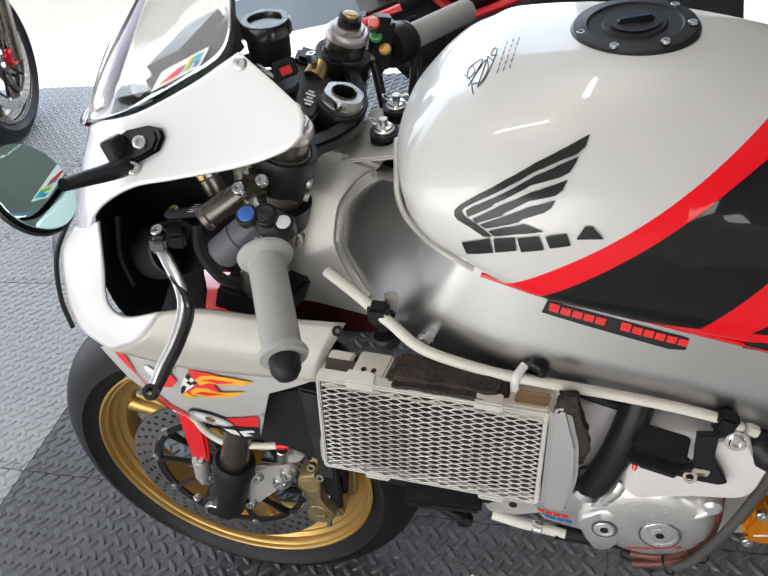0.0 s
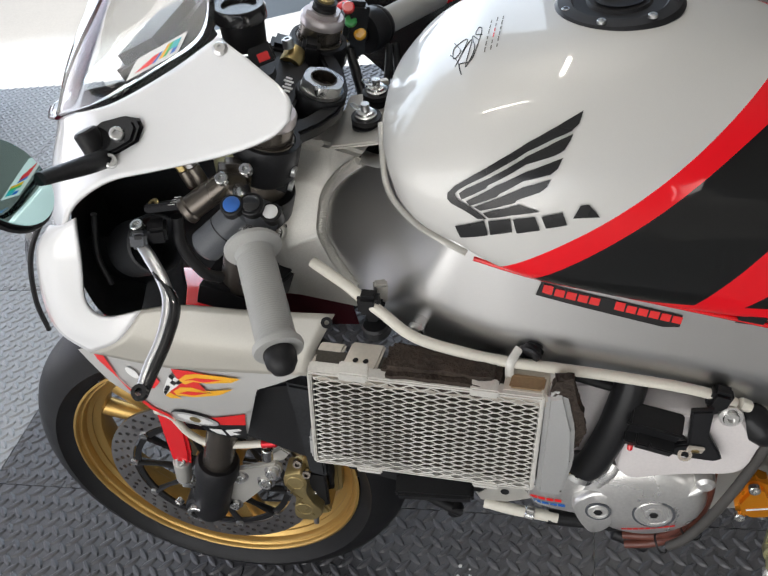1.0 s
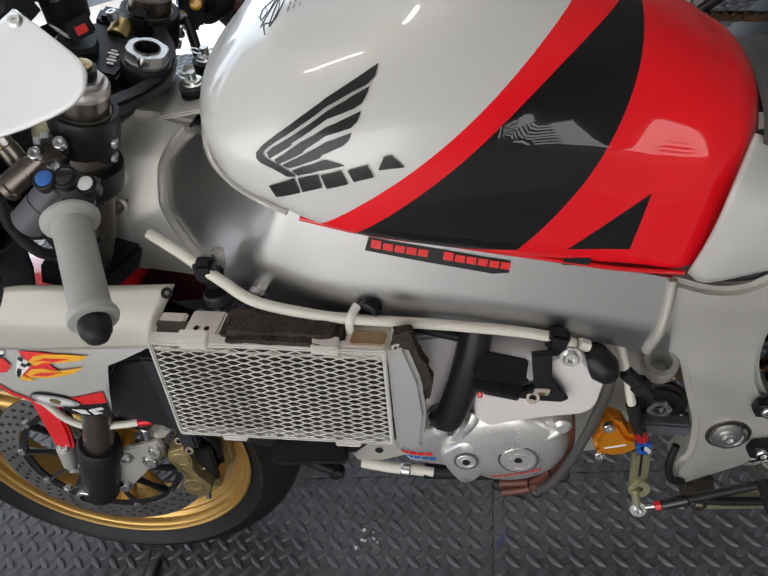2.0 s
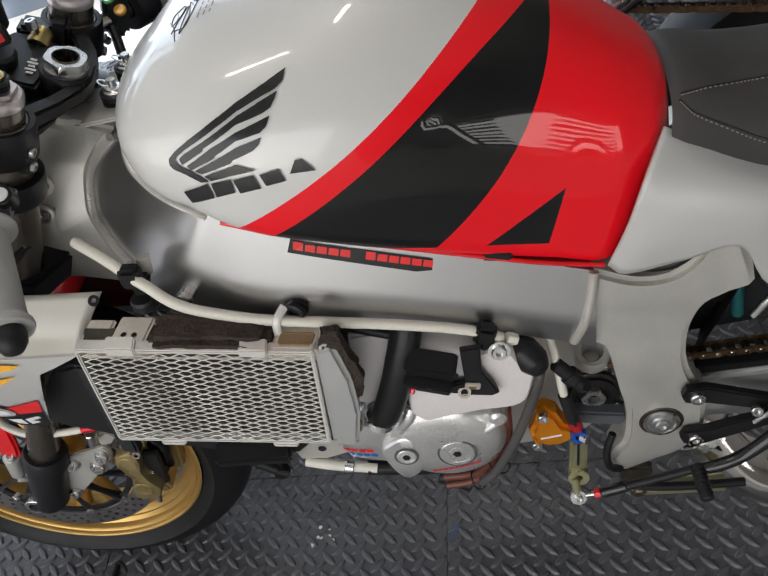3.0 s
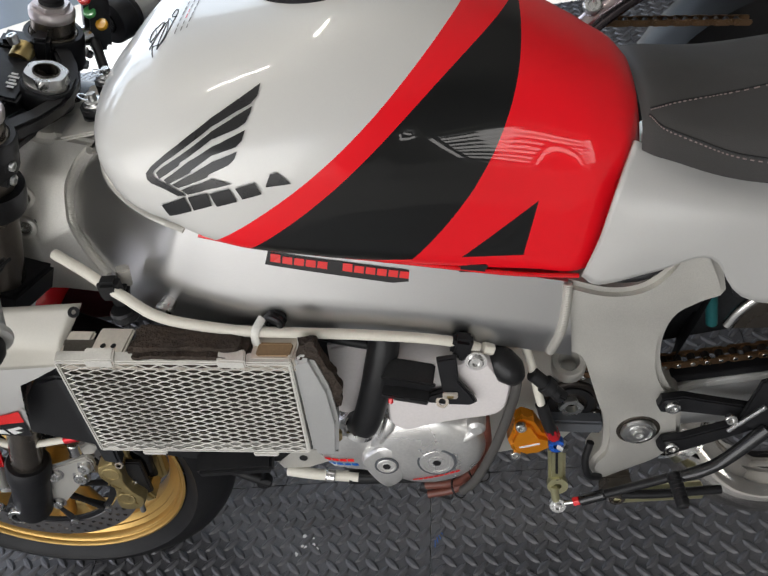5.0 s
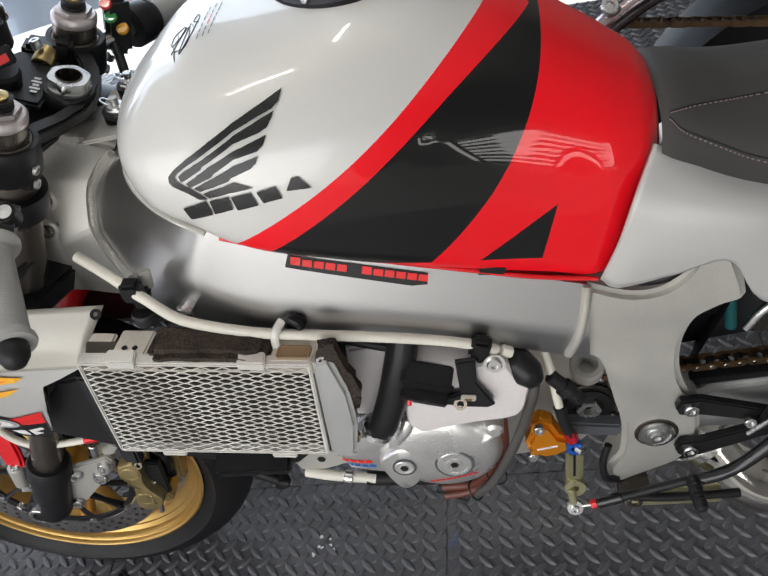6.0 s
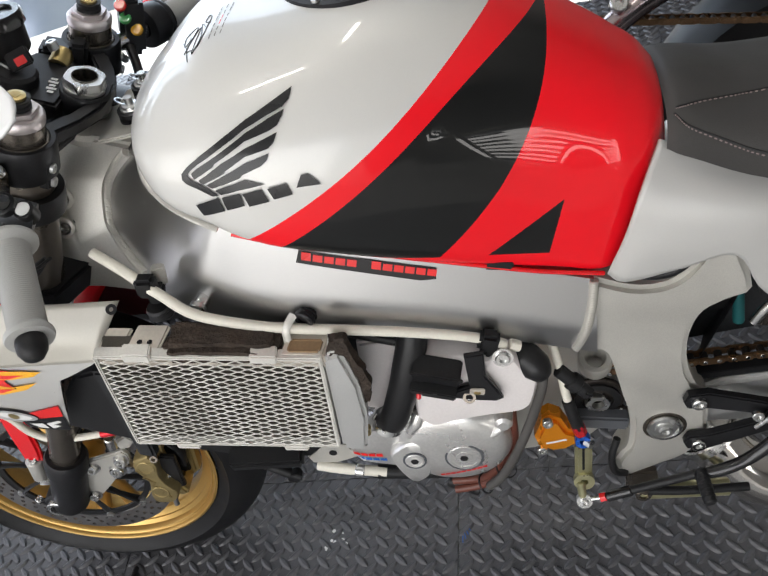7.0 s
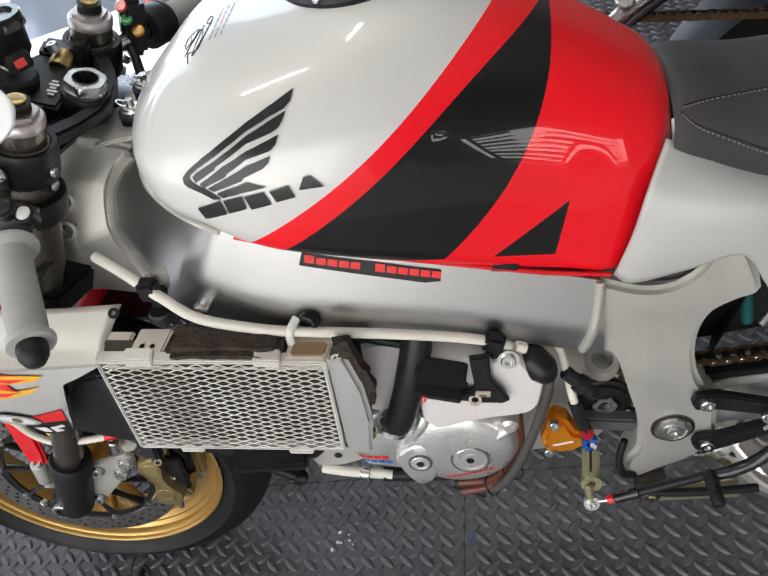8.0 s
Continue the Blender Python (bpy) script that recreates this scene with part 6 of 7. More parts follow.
def rad_poly(points, d0, d1, bevel):
    b2 = bmesh.new()
    lo, hi = [b2.verts.new(on_rad(u, v, d0)) for u, v in points], [b2.verts.new(on_rad(u, v, d1)) for u, v in points]
    b2.faces.new(lo[::-1])
    b2.faces.new(hi)
    for k in range(len(points)):
        n = (k + 1) % len(points)
        b2.faces.new((lo[k], lo[n], hi[n], hi[k]))
    bmesh.ops.recalc_face_normals(b2, faces=b2.faces)
    bmesh.ops.bevel(b2, geom=b2.edges[:], offset=bevel, segments=2, affect="EDGES")
    return b2


part("end_tank", rad_poly([(1.016, -0.04), (1.06, -0.06), (1.10, -0.10), (1.16, 0.28), (1.172, 0.645), (1.142, 1.03), (1.125, 1.055), (1.022, 1.04)], -0.036, 0.001, 0.005), ALU_PAINT, radiator, "silver radiator end tank")
part("end_tank", rad_box(-0.045, -0.02, 0.78, 1.03, -0.036, -0.006, 0.004), ALU_PAINT, radiator)
# brackets, foam and rubber mounts on the radiator's top edge
up_ = (-RZ).normalized()


def on_top(u, back, h):
    """A point over the radiator's top edge: along it, behind it and above it."""
    return on_rad(u, 0) + Vector((0.02, 0.10, 0.012)).normalized() * back + Vector((0, 0, 1)) * h


def top_block(u0, u1, b0, b1, h0, h1, bevel=0.002):
    b2 = bmesh.new()
    vs = [b2.verts.new(on_top(u, b, h)) for h in (h0, h1) for u, b in ((u0, b0), (u1, b0), (u1, b1), (u0, b1))]
    for f in ((0, 1, 2, 3), (7, 6, 5, 4), (0, 4, 5, 1), (1, 5, 6, 2), (2, 6, 7, 3), (3, 7, 4, 0)):
        b2.faces.new([vs[i] for i in f])
    bmesh.ops.recalc_face_normals(b2, faces=b2.faces)
    bmesh.ops.bevel(b2, geom=b2.edges[:], offset=bevel, segments=2, affect="EDGES")
    return b2


part("radiator_header", top_block(-0.02, 1.02, 0.004, 0.034, -0.016, -0.007), BRACKET, radiator, "cream radiator header")
tabp = part("mount_bracket", top_block(0.115, 0.265, 0.004, 0.042, 0.0, 0.005), BRACKET, radiator, "cream mounting bracket")
for k in range(2):
    part("bracket_hole", lathe([(0, 0), (0.003, 0), (0.003, 0.0006), (0, 0.0006)], on_top(0.165 + 0.045 * k, 0.018, 0.0052), (0, 0, 1), 14, closed=False), BLACK, tabp)
part("mount_bracket", top_block(-0.03, 0.085, 0.006, 0.042, -0.005, 0.0), BRACKET, radiator)
part("rubber_grommet", lathe([(0, 0), (0.013, 0), (0.015, 0.003), (0.011, 0.007), (0.015, 0.011), (0.013, 0.014), (0, 0.014)], on_top(0.20, 0.058, 0.002), (0, 0, 1), 26, closed=False), HOSE, bike, "black rubber grommet")


def foam_block(u0, u1, b0, b1, h0, h1, seed):
    """A torn strip of foam with a rough, pitted skin."""
    b2 = top_block(u0, u1, b0, b1, h0, h1, 0.006)
    bmesh.ops.subdivide_edges(b2, edges=[e for e in b2.edges if e.calc_length() > 0.02], cuts=14, use_grid_fill=True)
    for v in b2.verts:
        v.co += noise.noise_vector(v.co * 60 + Vector((seed, 0, 0))) * 0.0030 + noise.noise_vector(v.co * 220) * 0.0012
    return b2


part("foam_strip", foam_block(0.295, 0.81, 0.001, 0.042, -0.012, 0.016, 3.0), FOAM, bike, "worn brown-black foam strip")
part("white_duct", top_block(0.82, 1.02, 0.002, 0.034, -0.008, 0.006), BRACKET, radiator, "cream duct end")
part("duct_inlay", top_block(0.85, 1.0, 0.006, 0.022, 0.0062, 0.0075), TAN, radiator, "brown inlay strip")
part("stay_bracket", tube([on_top(0.835, 0.020, 0.000), on_top(0.84, 0.024, 0.020), on_top(0.87, 0.036, 0.030)], 0.0045, 10, 8, flat=0.4), MESHWHITE, radiator, "white bent stay")
fo = plate([(0.2344, 0.677), (0.2516, 0.6785), (0.254, 0.6616), (0.263, 0.6227), (0.2624, 0.5896), (0.2567, 0.5678), (0.2487, 0.5652), (0.239, 0.5393), (0.2346, 0.5379), (0.2387, 0.5664), (0.2333, 0.6015), (0.225, 0.6394), (0.2286, 0.6625)], 0.012, side(-0.184), 0.0)
bmesh.ops.triangulate(fo, faces=fo.faces[:])
for _ in range(3):
    bmesh.ops.subdivide_edges(fo, edges=[e for e in fo.edges if e.calc_length() > 0.004], cuts=1)
    bmesh.ops.triangulate(fo, faces=fo.faces[:])
for v in fo.verts:
    v.co += noise.noise_vector(v.co * 70) * 0.0035 + noise.noise_vector(v.co * 260) * 0.0016
    v.co.y += 0.010 * (0.677 - v.co.z) / 0.14
part("foam_flap", fo, FOAM, bike, "torn hanging foam flap")

# white hose along the frame with black clips, and the frame's stub bolts
part("frame_hose", tube([(-0.0097, -0.128, 0.7764), (0.0262, -0.148, 0.7635), (0.0503, -0.162, 0.752), (0.067, -0.169, 0.742), (0.0882, -0.175, 0.7229), (0.112, -0.177, 0.7094), (0.1564, -0.177, 0.6929), (0.1854, -0.176, 0.6843), (0.2359, -0.171, 0.6702), (0.2962, -0.163, 0.651), (0.3567, -0.155, 0.6293), (0.3974, -0.150, 0.6109), (0.4122, -0.146, 0.5977)], 0.0058, 16, 8), WHITEHOSE, bike, "off-white hose along the frame")
part("hose_nut", hexnut((0.418, -0.146, 0.597), (0.8, 0.1, -0.5), 0.012, 0.012), WHITEHOSE, bike)
for x, y, z, r in ((0.052, -0.161, 0.750, 20), (0.396, -0.152, 0.612, 5)):
    c_ = part("hose_clip", box((0.022, 0.018, 0.026), (x, y, z), (0, 25 - r, 0), 0.004), BLACK, bike, "black hose clip")
    part("clip_foot", box((0.016, 0.016, 0.026), (x + 0.002, y + 0.008, z - 0.018), (0, 20, 0), 0.003), BLACK, c_)
for x, y, z, r, mm in ((0.093, -0.150, 0.709, 0.0085, ALU), (0.207, -0.160, 0.687, 0.0105, HOSE)):
    b_ = part("frame_stub", rod((x + 0.010, y + 0.014, z + 0.006), (x + 0.002, y - 0.007, z + 0.001), r * 0.9, r, 26), mm, bike, "stub bolt on the frame beam")
    part("stub_head", bolt((x + 0.002, y - 0.006, z + 0.001), (-0.33, -0.93, -0.15), r * 1.12, 0.006), STEEL if r < 0.01 else ANOBLACK, b_)
    if r > 0.01:
        for k in range(3):
            part("stub_rib", lathe([(r * 0.9, -0.001), (r * 1.15, -0.0006), (r * 1.15, 0.0006), (r * 0.9, 0.001)], (x + 0.006 - 0.0018 * k, y + 0.003 - 0.005 * k, z + 0.003 - 0.0011 * k), (-0.33, -0.93, -0.2), 24), HOSE, b_)
part("clip_weld_tab", box((0.014, 0.012, 0.024), (0.060, -0.142, 0.748), (0, 10, 20), 0.002), ALU_CAST, bike)

# black duct beside the radiator and the under-tray
part("air_duct", plate([(-0.128, 0.585), (-0.105, 0.612), (-0.045, 0.625), (-0.030, 0.60), (-0.058, 0.478), (-0.075, 0.482), (-0.155, 0.522)], 0.020, side(-0.135), 0.004), BLACK, bike, "black plastic air duct")
part("duct_wall", plate([(-0.060, 0.640), (-0.030, 0.632), (-0.048, 0.470), (-0.068, 0.478)], 0.018, side(-0.157), 0.003), CARBON, bike)
part("under_tray", plate([(-0.050, 0.44), (0.185, 0.425), (0.19, 0.400), (0.14, 0.382), (0.04, 0.392), (-0.04, 0.420)], 0.03, side(-0.095), 0.004), BLACK, bike, "black under-tray below the radiator")
part("tray_block", box((0.10, 0.03, 0.022), (0.075, -0.135, 0.405), (20, 6, 4), 0.004), BLACK, bike)
part("fairing_stay", tube([(0.02, -0.10, 0.39), (0.055, -0.115, 0.365), (0.085, -0.12, 0.345), (0.10, -0.12, 0.335)], [0.010, 0.009, 0.008, 0.009], 12, 6), BLACK, bike, "black fairing stay")
part("stay_end", lathe([(0, 0), (0.011, 0), (0.012, 0.004), (0.010, 0.012), (0, 0.012)], (0.092, -0.115, 0.338), (0.2, -1, 0), 24, closed=False), BLACK, bike)
lugp = part("engine_lug", plate([(0.125, 0.385), (0.155, 0.412), (0.20, 0.408), (0.20, 0.38), (0.165, 0.368), (0.13, 0.370)], 0.008, side(-0.118), 0.002), ALU_CAST, bike, "pierced alloy engine lug")
part("lug_hole", lathe([(0, 0), (0.0055, 0), (0.0055, 0.0006), (0, 0.0006)], (0.163, -0.1265, 0.392), (0, -1, 0), 18, closed=False), BLACK, lugp)
part("coolant_pipe", tube([(0.135, -0.125, 0.365), (0.17, -0.13, 0.360), (0.205, -0.13, 0.352), (0.228, -0.13, 0.346)], 0.0075, 14, 8), WHITEHOSE, bike, "white coolant pipe")
part("pipe_joint", rod((0.186, -0.132, 0.358), (0.198, -0.132, 0.354), 0.0095), ALU, bike)
part("corrugated_hose", tube([(0.215, -0.128, 0.346), (0.25, -0.125, 0.338), (0.30, -0.12, 0.328), (0.34, -0.11, 0.318)], 0.0105, 16, 8), HOSE, bike, "black corrugated hose")

# ---- seat and tail ----
seat = part("seat", skin([[(0.588, -0.098, 0.798), (0.592, -0.075, 0.812), (0.594, -0.04, 0.820), (0.594, 0.0, 0.824), (0.594, 0.04, 0.820), (0.592, 0.075, 0.812), (0.588, 0.098, 0.798)],
                          [(0.610, -0.110, 0.792), (0.614, -0.080, 0.812), (0.616, -0.04, 0.822), (0.616, 0.0, 0.826), (0.616, 0.04, 0.822), (0.614, 0.080, 0.812), (0.610, 0.110, 0.792)],
                          [(0.70, -0.124, 0.762), (0.70, -0.090, 0.796), (0.70, -0.045, 0.806), (0.70, 0, 0.810), (0.70, 0.045, 0.806), (0.70, 0.090, 0.796), (0.70, 0.124, 0.762)],
                          [(0.90, -0.145, 0.745), (0.90, -0.105, 0.795), (0.90, -0.05, 0.808), (0.90, 0, 0.812), (0.90, 0.05, 0.808), (0.90, 0.105, 0.795), (0.90, 0.145, 0.745)]], 6, 6), SEAT, bike, "charcoal grey stitched seat")
seat_ray = BVHTree.FromPolygons([v.co for v in seat.data.vertices], [p.vertices for p in seat.data.polygons])


def on_seat(x, y, lift=0.0008):
    h = seat_ray.ray_cast(Vector((x, y, 1.3)), Vector((0, 0, -1)))
    return h[0] + Vector((0, 0, lift)) if h[0] is not None else Vector((x, y, 0.8))


for line in ([(0.602, -0.063), (0.616, -0.0594), (0.656, -0.044), (0.695, -0.034), (0.80, -0.014)], [(0.600, -0.070), (0.612, -0.0865), (0.645, -0.0985), (0.678, -0.1075), (0.74, -0.118)]):
    pts = smooth_line([(a, b, 0) for a, b in line], 16)
    part("seam_groove", tube([on_seat(p.x, p.y + 0.003, -0.0004) for p in pts[::3]], 0.0012, 6, 2), BLACK, seat)
    for k in range(0, len(pts) - 2, 2):
        part("stitch", rod(on_seat(pts[k].x, pts[k].y), on_seat(pts[k + 1].x, pts[k + 1].y), 0.0007, segs=6, bevel=0.0002), THREAD, seat)
tail = skin([[(0.527, -0.124, 0.668), (0.545, -0.124, 0.715), (0.562, -0.116, 0.765), (0.584, -0.088, 0.803)], [(0.545, -0.131, 0.660), (0.570, -0.131, 0.705), (0.592, -0.121, 0.752), (0.612, -0.090, 0.788)],
             [(0.600, -0.134, 0.674), (0.615, -0.134, 0.705), (0.635, -0.126, 0.745), (0.648, -0.094, 0.772)], [(0.652, -0.136, 0.686), (0.664, -0.135, 0.71), (0.675, -0.128, 0.738), (0.69, -0.098, 0.760)],
             [(0.70, -0.136, 0.62), (0.71, -0.136, 0.67), (0.72, -0.130, 0.72), (0.73, -0.102, 0.750)], [(0.86, -0.140, 0.60), (0.86, -0.140, 0.65), (0.86, -0.134, 0.70), (0.86, -0.108, 0.738)]], 6, 6)
thicken(part("tail_panel", tail, SILVER, bike, "silver tail side panel"), 0.006)
# the dark gap below the tail panel, laid in as a black strip
part("tail_gap", tube([(0.535, -0.120, 0.663), (0.59, -0.122, 0.660), (0.625, -0.122, 0.690), (0.655, -0.124, 0.700), (0.672, -0.124, 0.68), (0.688, -0.122, 0.62)], 0.006, 10, 8), BLACK, bike, "black strip drawn for the dark gap between panel and frame")

# ---- fairing ----
fa = skin([[(-0.345, -0.01, 0.80), (-0.315, -0.09, 0.825), (-0.270, -0.15, 0.85), (-0.232, -0.192, 0.862)], [(-0.315, -0.02, 0.885), (-0.275, -0.09, 0.90), (-0.235, -0.145, 0.905), (-0.205, -0.190, 0.898)],
           [(-0.235, -0.105, 0.945), (-0.212, -0.13, 0.942), (-0.185, -0.160, 0.935), (-0.160, -0.188, 0.922)], [(-0.160, -0.132, 0.970), (-0.142, -0.15, 0.962), (-0.122, -0.172, 0.950), (-0.105, -0.192, 0.934)],
           [(-0.098, -0.123, 0.993), (-0.076, -0.148, 0.980), (-0.052, -0.176, 0.964), (-0.036, -0.196, 0.949)], [(-0.058, -0.115, 1.012), (-0.028, -0.142, 0.998), (0.000, -0.168, 0.982), (0.008, -0.190, 0.960)],
           [(-0.046, -0.114, 1.018), (-0.008, -0.140, 1.002), (0.024, -0.166, 0.986), (0.026, -0.182, 0.972)]], 6, 6)
upper = part("upper_fairing", fa, WHITE, bike, "pearl white upper fairing")
thicken(upper, 0.004)
part("fairing_screw", lathe([(0, 0), (0.0066, 0), (0.0066, 0.0015), (0.0045, 0.0035), (0.002, 0.0035), (0.002, 0.002), (0, 0.002)], (-0.042, -0.125, 1.0115), (0.3, -0.6, 0.75), 26, closed=False), STEEL, upper, "domed steel screw")
fb_rows = [[(-0.244, -0.184, 0.872), (-0.226, -0.190, 0.876), (-0.208, -0.191, 0.884)], [(-0.262, -0.196, 0.85), (-0.238, -0.204, 0.845), (-0.214, -0.204, 0.838)], [(-0.283, -0.198, 0.79), (-0.256, -0.207, 0.79), (-0.230, -0.205, 0.788)],
           [(-0.283, -0.202, 0.745), (-0.248, -0.209, 0.752), (-0.218, -0.203, 0.766)], [(-0.255, -0.206, 0.717), (-0.212, -0.208, 0.738), (-0.180, -0.194, 0.768)], [(-0.170, -0.206, 0.696), (-0.152, -0.203, 0.73), (-0.138, -0.184, 0.766)],
           [(-0.085, -0.203, 0.688), (-0.075, -0.198, 0.72), (-0.068, -0.176, 0.752)], [(-0.018, -0.200, 0.682), (-0.006, -0.188, 0.708), (0.014, -0.164, 0.736)]]
# the shelf's shade is put into its colour; the column keeps plain white
shelf = part("side_fairing", skin(fb_rows[4:], 6, 6), SHADED_PEARL, bike, "pearl fairing side shelf with its shade in the colour")
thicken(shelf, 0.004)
column = part("fairing_column", skin(fb_rows[:5], 6, 6), WHITE, bike, "pearl white fairing edge before the opening")
thicken(column, 0.004)
part("shelf_hole", lathe([(0.0025, 0), (0.006, 0), (0.006, 0.0012), (0.0025, 0.0012)], (0.006, -0.171, 0.731), (0.2, -0.6, 0.8), 20), ANOBLACK, shelf)
lens = skin([[(-0.245, -0.172, 0.905), (-0.232, -0.186, 0.898)], [(-0.285, -0.176, 0.852), (-0.266, -0.196, 0.85)], [(-0.300, -0.182, 0.80), (-0.288, -0.199, 0.79)], [(-0.302, -0.188, 0.752), (-0.290, -0.203, 0.745)]], 5, 6)
part("headlight_lens", lens, SCREEN, bike, "clear headlight lens edge").visible_shadow = False
part("lens_seal", tube([(-0.235, -0.188, 0.893), (-0.268, -0.198, 0.848), (-0.289, -0.201, 0.79), (-0.290, -0.205, 0.750)], 0.0028, 8, 8), BLACK, bike, "black rubber lens seal")
# dark lining behind the side opening
part("cowl_lining", skin([[(-0.205, -0.188, 0.90), (-0.225, -0.13, 0.905), (-0.235, -0.06, 0.91), (-0.24, 0.0, 0.915)], [(-0.228, -0.195, 0.83), (-0.262, -0.13, 0.83), (-0.282, -0.06, 0.83), (-0.288, 0.0, 0.83)],
                          [(-0.222, -0.197, 0.765), (-0.262, -0.13, 0.755), (-0.285, -0.06, 0.75), (-0.29, 0.0, 0.75)], [(-0.185, -0.190, 0.760), (-0.215, -0.13, 0.735), (-0.24, -0.06, 0.725), (-0.25, 0.0, 0.72)]]), CARBON, bike, "matt black inner cowl")
# added sheet that covers the bright leaks beside the lining
part("cowl_screen", plate([(-0.315, 0.70), (-0.315, 0.85), (-0.26, 0.93), (-0.13, 0.95), (-0.13, 0.70)], 0.004, side(-0.020), 0.001), CARBON, bike, "matt black sheet added to block light leaks in the cowl")
part("cowl_skirt", plate([(-0.285, 0.80), (-0.165, 0.79), (-0.176, 0.725), (-0.19, 0.69), (-0.265, 0.686), (-0.300, 0.723)], 0.004, side(-0.105), 0.001), CARBON, bike, "matt black lower inner panel")
part("cowl_bracket", tube([(-0.10, -0.10, 0.93), (-0.16, -0.10, 0.915), (-0.215, -0.09, 0.90), (-0.25, -0.05, 0.88)], 0.009), BLACK, bike)
part("instrument_pod", box((0.07, 0.13, 0.05), (-0.155, 0.0, 0.965), (0, -20, 0), 0.012), BLACK, bike, "black instrument pod")
part("cowl_rib", tube([(-0.205, -0.165, 0.87), (-0.222, -0.165, 0.82), (-0.222, -0.165, 0.78)], 0.003), BLACK, bike)
part("ram_duct", lathe([(0.028, 0), (0.031, 0), (0.031, 0.06), (0.029, 0.062), (0.028, 0.06)], (-0.205, -0.125, 0.795), (0.5, -0.3, 0.3), 30), CARBON, bike, "black intake tube")
part("cowl_inner_right", skin([[(-0.24, 0.0, 0.915), (-0.22, 0.10, 0.90), (-0.16, 0.19, 0.89)], [(-0.29, 0.0, 0.80), (-0.26, 0.12, 0.80), (-0.20, 0.20, 0.80)], [(-0.25, 0.0, 0.72), (-0.22, 0.12, 0.72), (-0.17, 0.20, 0.72)]]), CARBON, bike)
for k in range(3):
    part("hydraulic_line", tube([(-0.105 - 0.012 * k, -0.138, 0.905), (-0.12 - 0.01 * k, -0.12, 0.925), (-0.15, -0.08, 0.93), (-0.17, -0.03, 0.92 - 0.01 * k)], 0.004), HOSE, bike)
part("loom_sleeve", tube([(-0.118, -0.165, 0.865), (-0.122, -0.168, 0.83), (-0.112, -0.165, 0.795), (-0.105, -0.15, 0.775)], 0.006), HOSE, bike, "black wiring sleeve")
part("lever_switch", box((0.018, 0.02, 0.02), (-0.135, -0.178, 0.858), (10, 10, 20), 0.003), BLACK, bike)

# screen with a sticker and a dark front edge
scr_rows = [[(-0.235, -0.108, 0.948), (-0.160, -0.135, 0.973), (-0.098, -0.126, 0.996), (-0.052, -0.117, 1.02), (-0.035, -0.112, 1.07)], [(-0.270, -0.070, 0.930), (-0.216, -0.098, 0.985), (-0.160, -0.100, 1.03), (-0.10, -0.095, 1.065), (-0.065, -0.09, 1.10)],
            [(-0.294, 0.0, 0.915), (-0.244, 0.0, 0.99), (-0.186, 0.0, 1.055), (-0.14, 0.0, 1.10), (-0.09, 0.0, 1.125)], [(-0.270, 0.070, 0.930), (-0.216, 0.098, 0.985), (-0.160, 0.100, 1.03), (-0.10, 0.095, 1.065), (-0.065, 0.09, 1.10)],
            [(-0.235, 0.108, 0.948), (-0.160, 0.135, 0.973), (-0.098, 0.126, 0.996), (-0.052, 0.117, 1.02), (-0.035, 0.112, 1.07)]]
sb = skin(scr_rows, 6, 6)
screen_tree = BVHTree.FromBMesh(sb)
screen = part("windscreen", sb, SCREEN, bike, "clear domed windscreen with a rainbow sticker")
screen.visible_shadow = False
thicken(screen, 0.0015)
part("screen_rim", tube([(-0.250, -0.092, 0.938), (-0.276, -0.062, 0.925), (-0.292, -0.03, 0.917), (-0.296, 0.0, 0.914), (-0.272, 0.010, 0.950), (-0.244, 0.012, 0.988), (-0.216, 0.012, 1.022), (-0.186, 0.012, 1.053), (-0.14, 0.01, 1.098)], [0.005, 0.008, 0.011, 0.013, 0.014, 0.014, 0.013, 0.011, 0.007], 10, 8, flat=0.5), SCREEN_EDGE, screen, "dark maroon rim")


def on_screen(pts, lift):
    return drape(pts, screen_tree, lift, 0.008)


part("sticker", on_screen([(-0.1385, 0.9885), (-0.0840, 1.0085), (-0.0700, 1.0260), (-0.1242, 1.0060)], 0.002), DECALWHITE, screen, "white rainbow-coloured sticker")
U_, V_, O_ = Vector((0.0545, 0.020)), Vector((0.0142, 0.0175)), Vector((-0.1385, 0.9885))
for mm, shape in ((DECALRED, ((0.16, 0.15), (0.50, 0.15), (0.56, 0.62), (0.44, 0.62))), (DECALBLUE, ((0.50, 0.15), (0.56, 0.15), (0.62, 0.62), (0.56, 0.62))), (YELLOW, ((0.62, 0.2), (0.70, 0.2), (0.72, 0.85), (0.66, 0.85))),
                  (DECALGREEN, ((0.70, 0.2), (0.76, 0.2), (0.78, 0.85), (0.72, 0.85))), (DECALTEAL, ((0.76, 0.45), (0.92, 0.45), (0.92, 0.85), (0.77, 0.85))), (DECALBLUE, ((0.84, 0.16), (0.93, 0.16), (0.93, 0.45), (0.84, 0.45)))):
    part("sticker_colour", on_screen([tuple(O_ + U_ * a + V_ * b_) for a, b_ in shape], 0.004), mm, screen, "coloured sticker field")

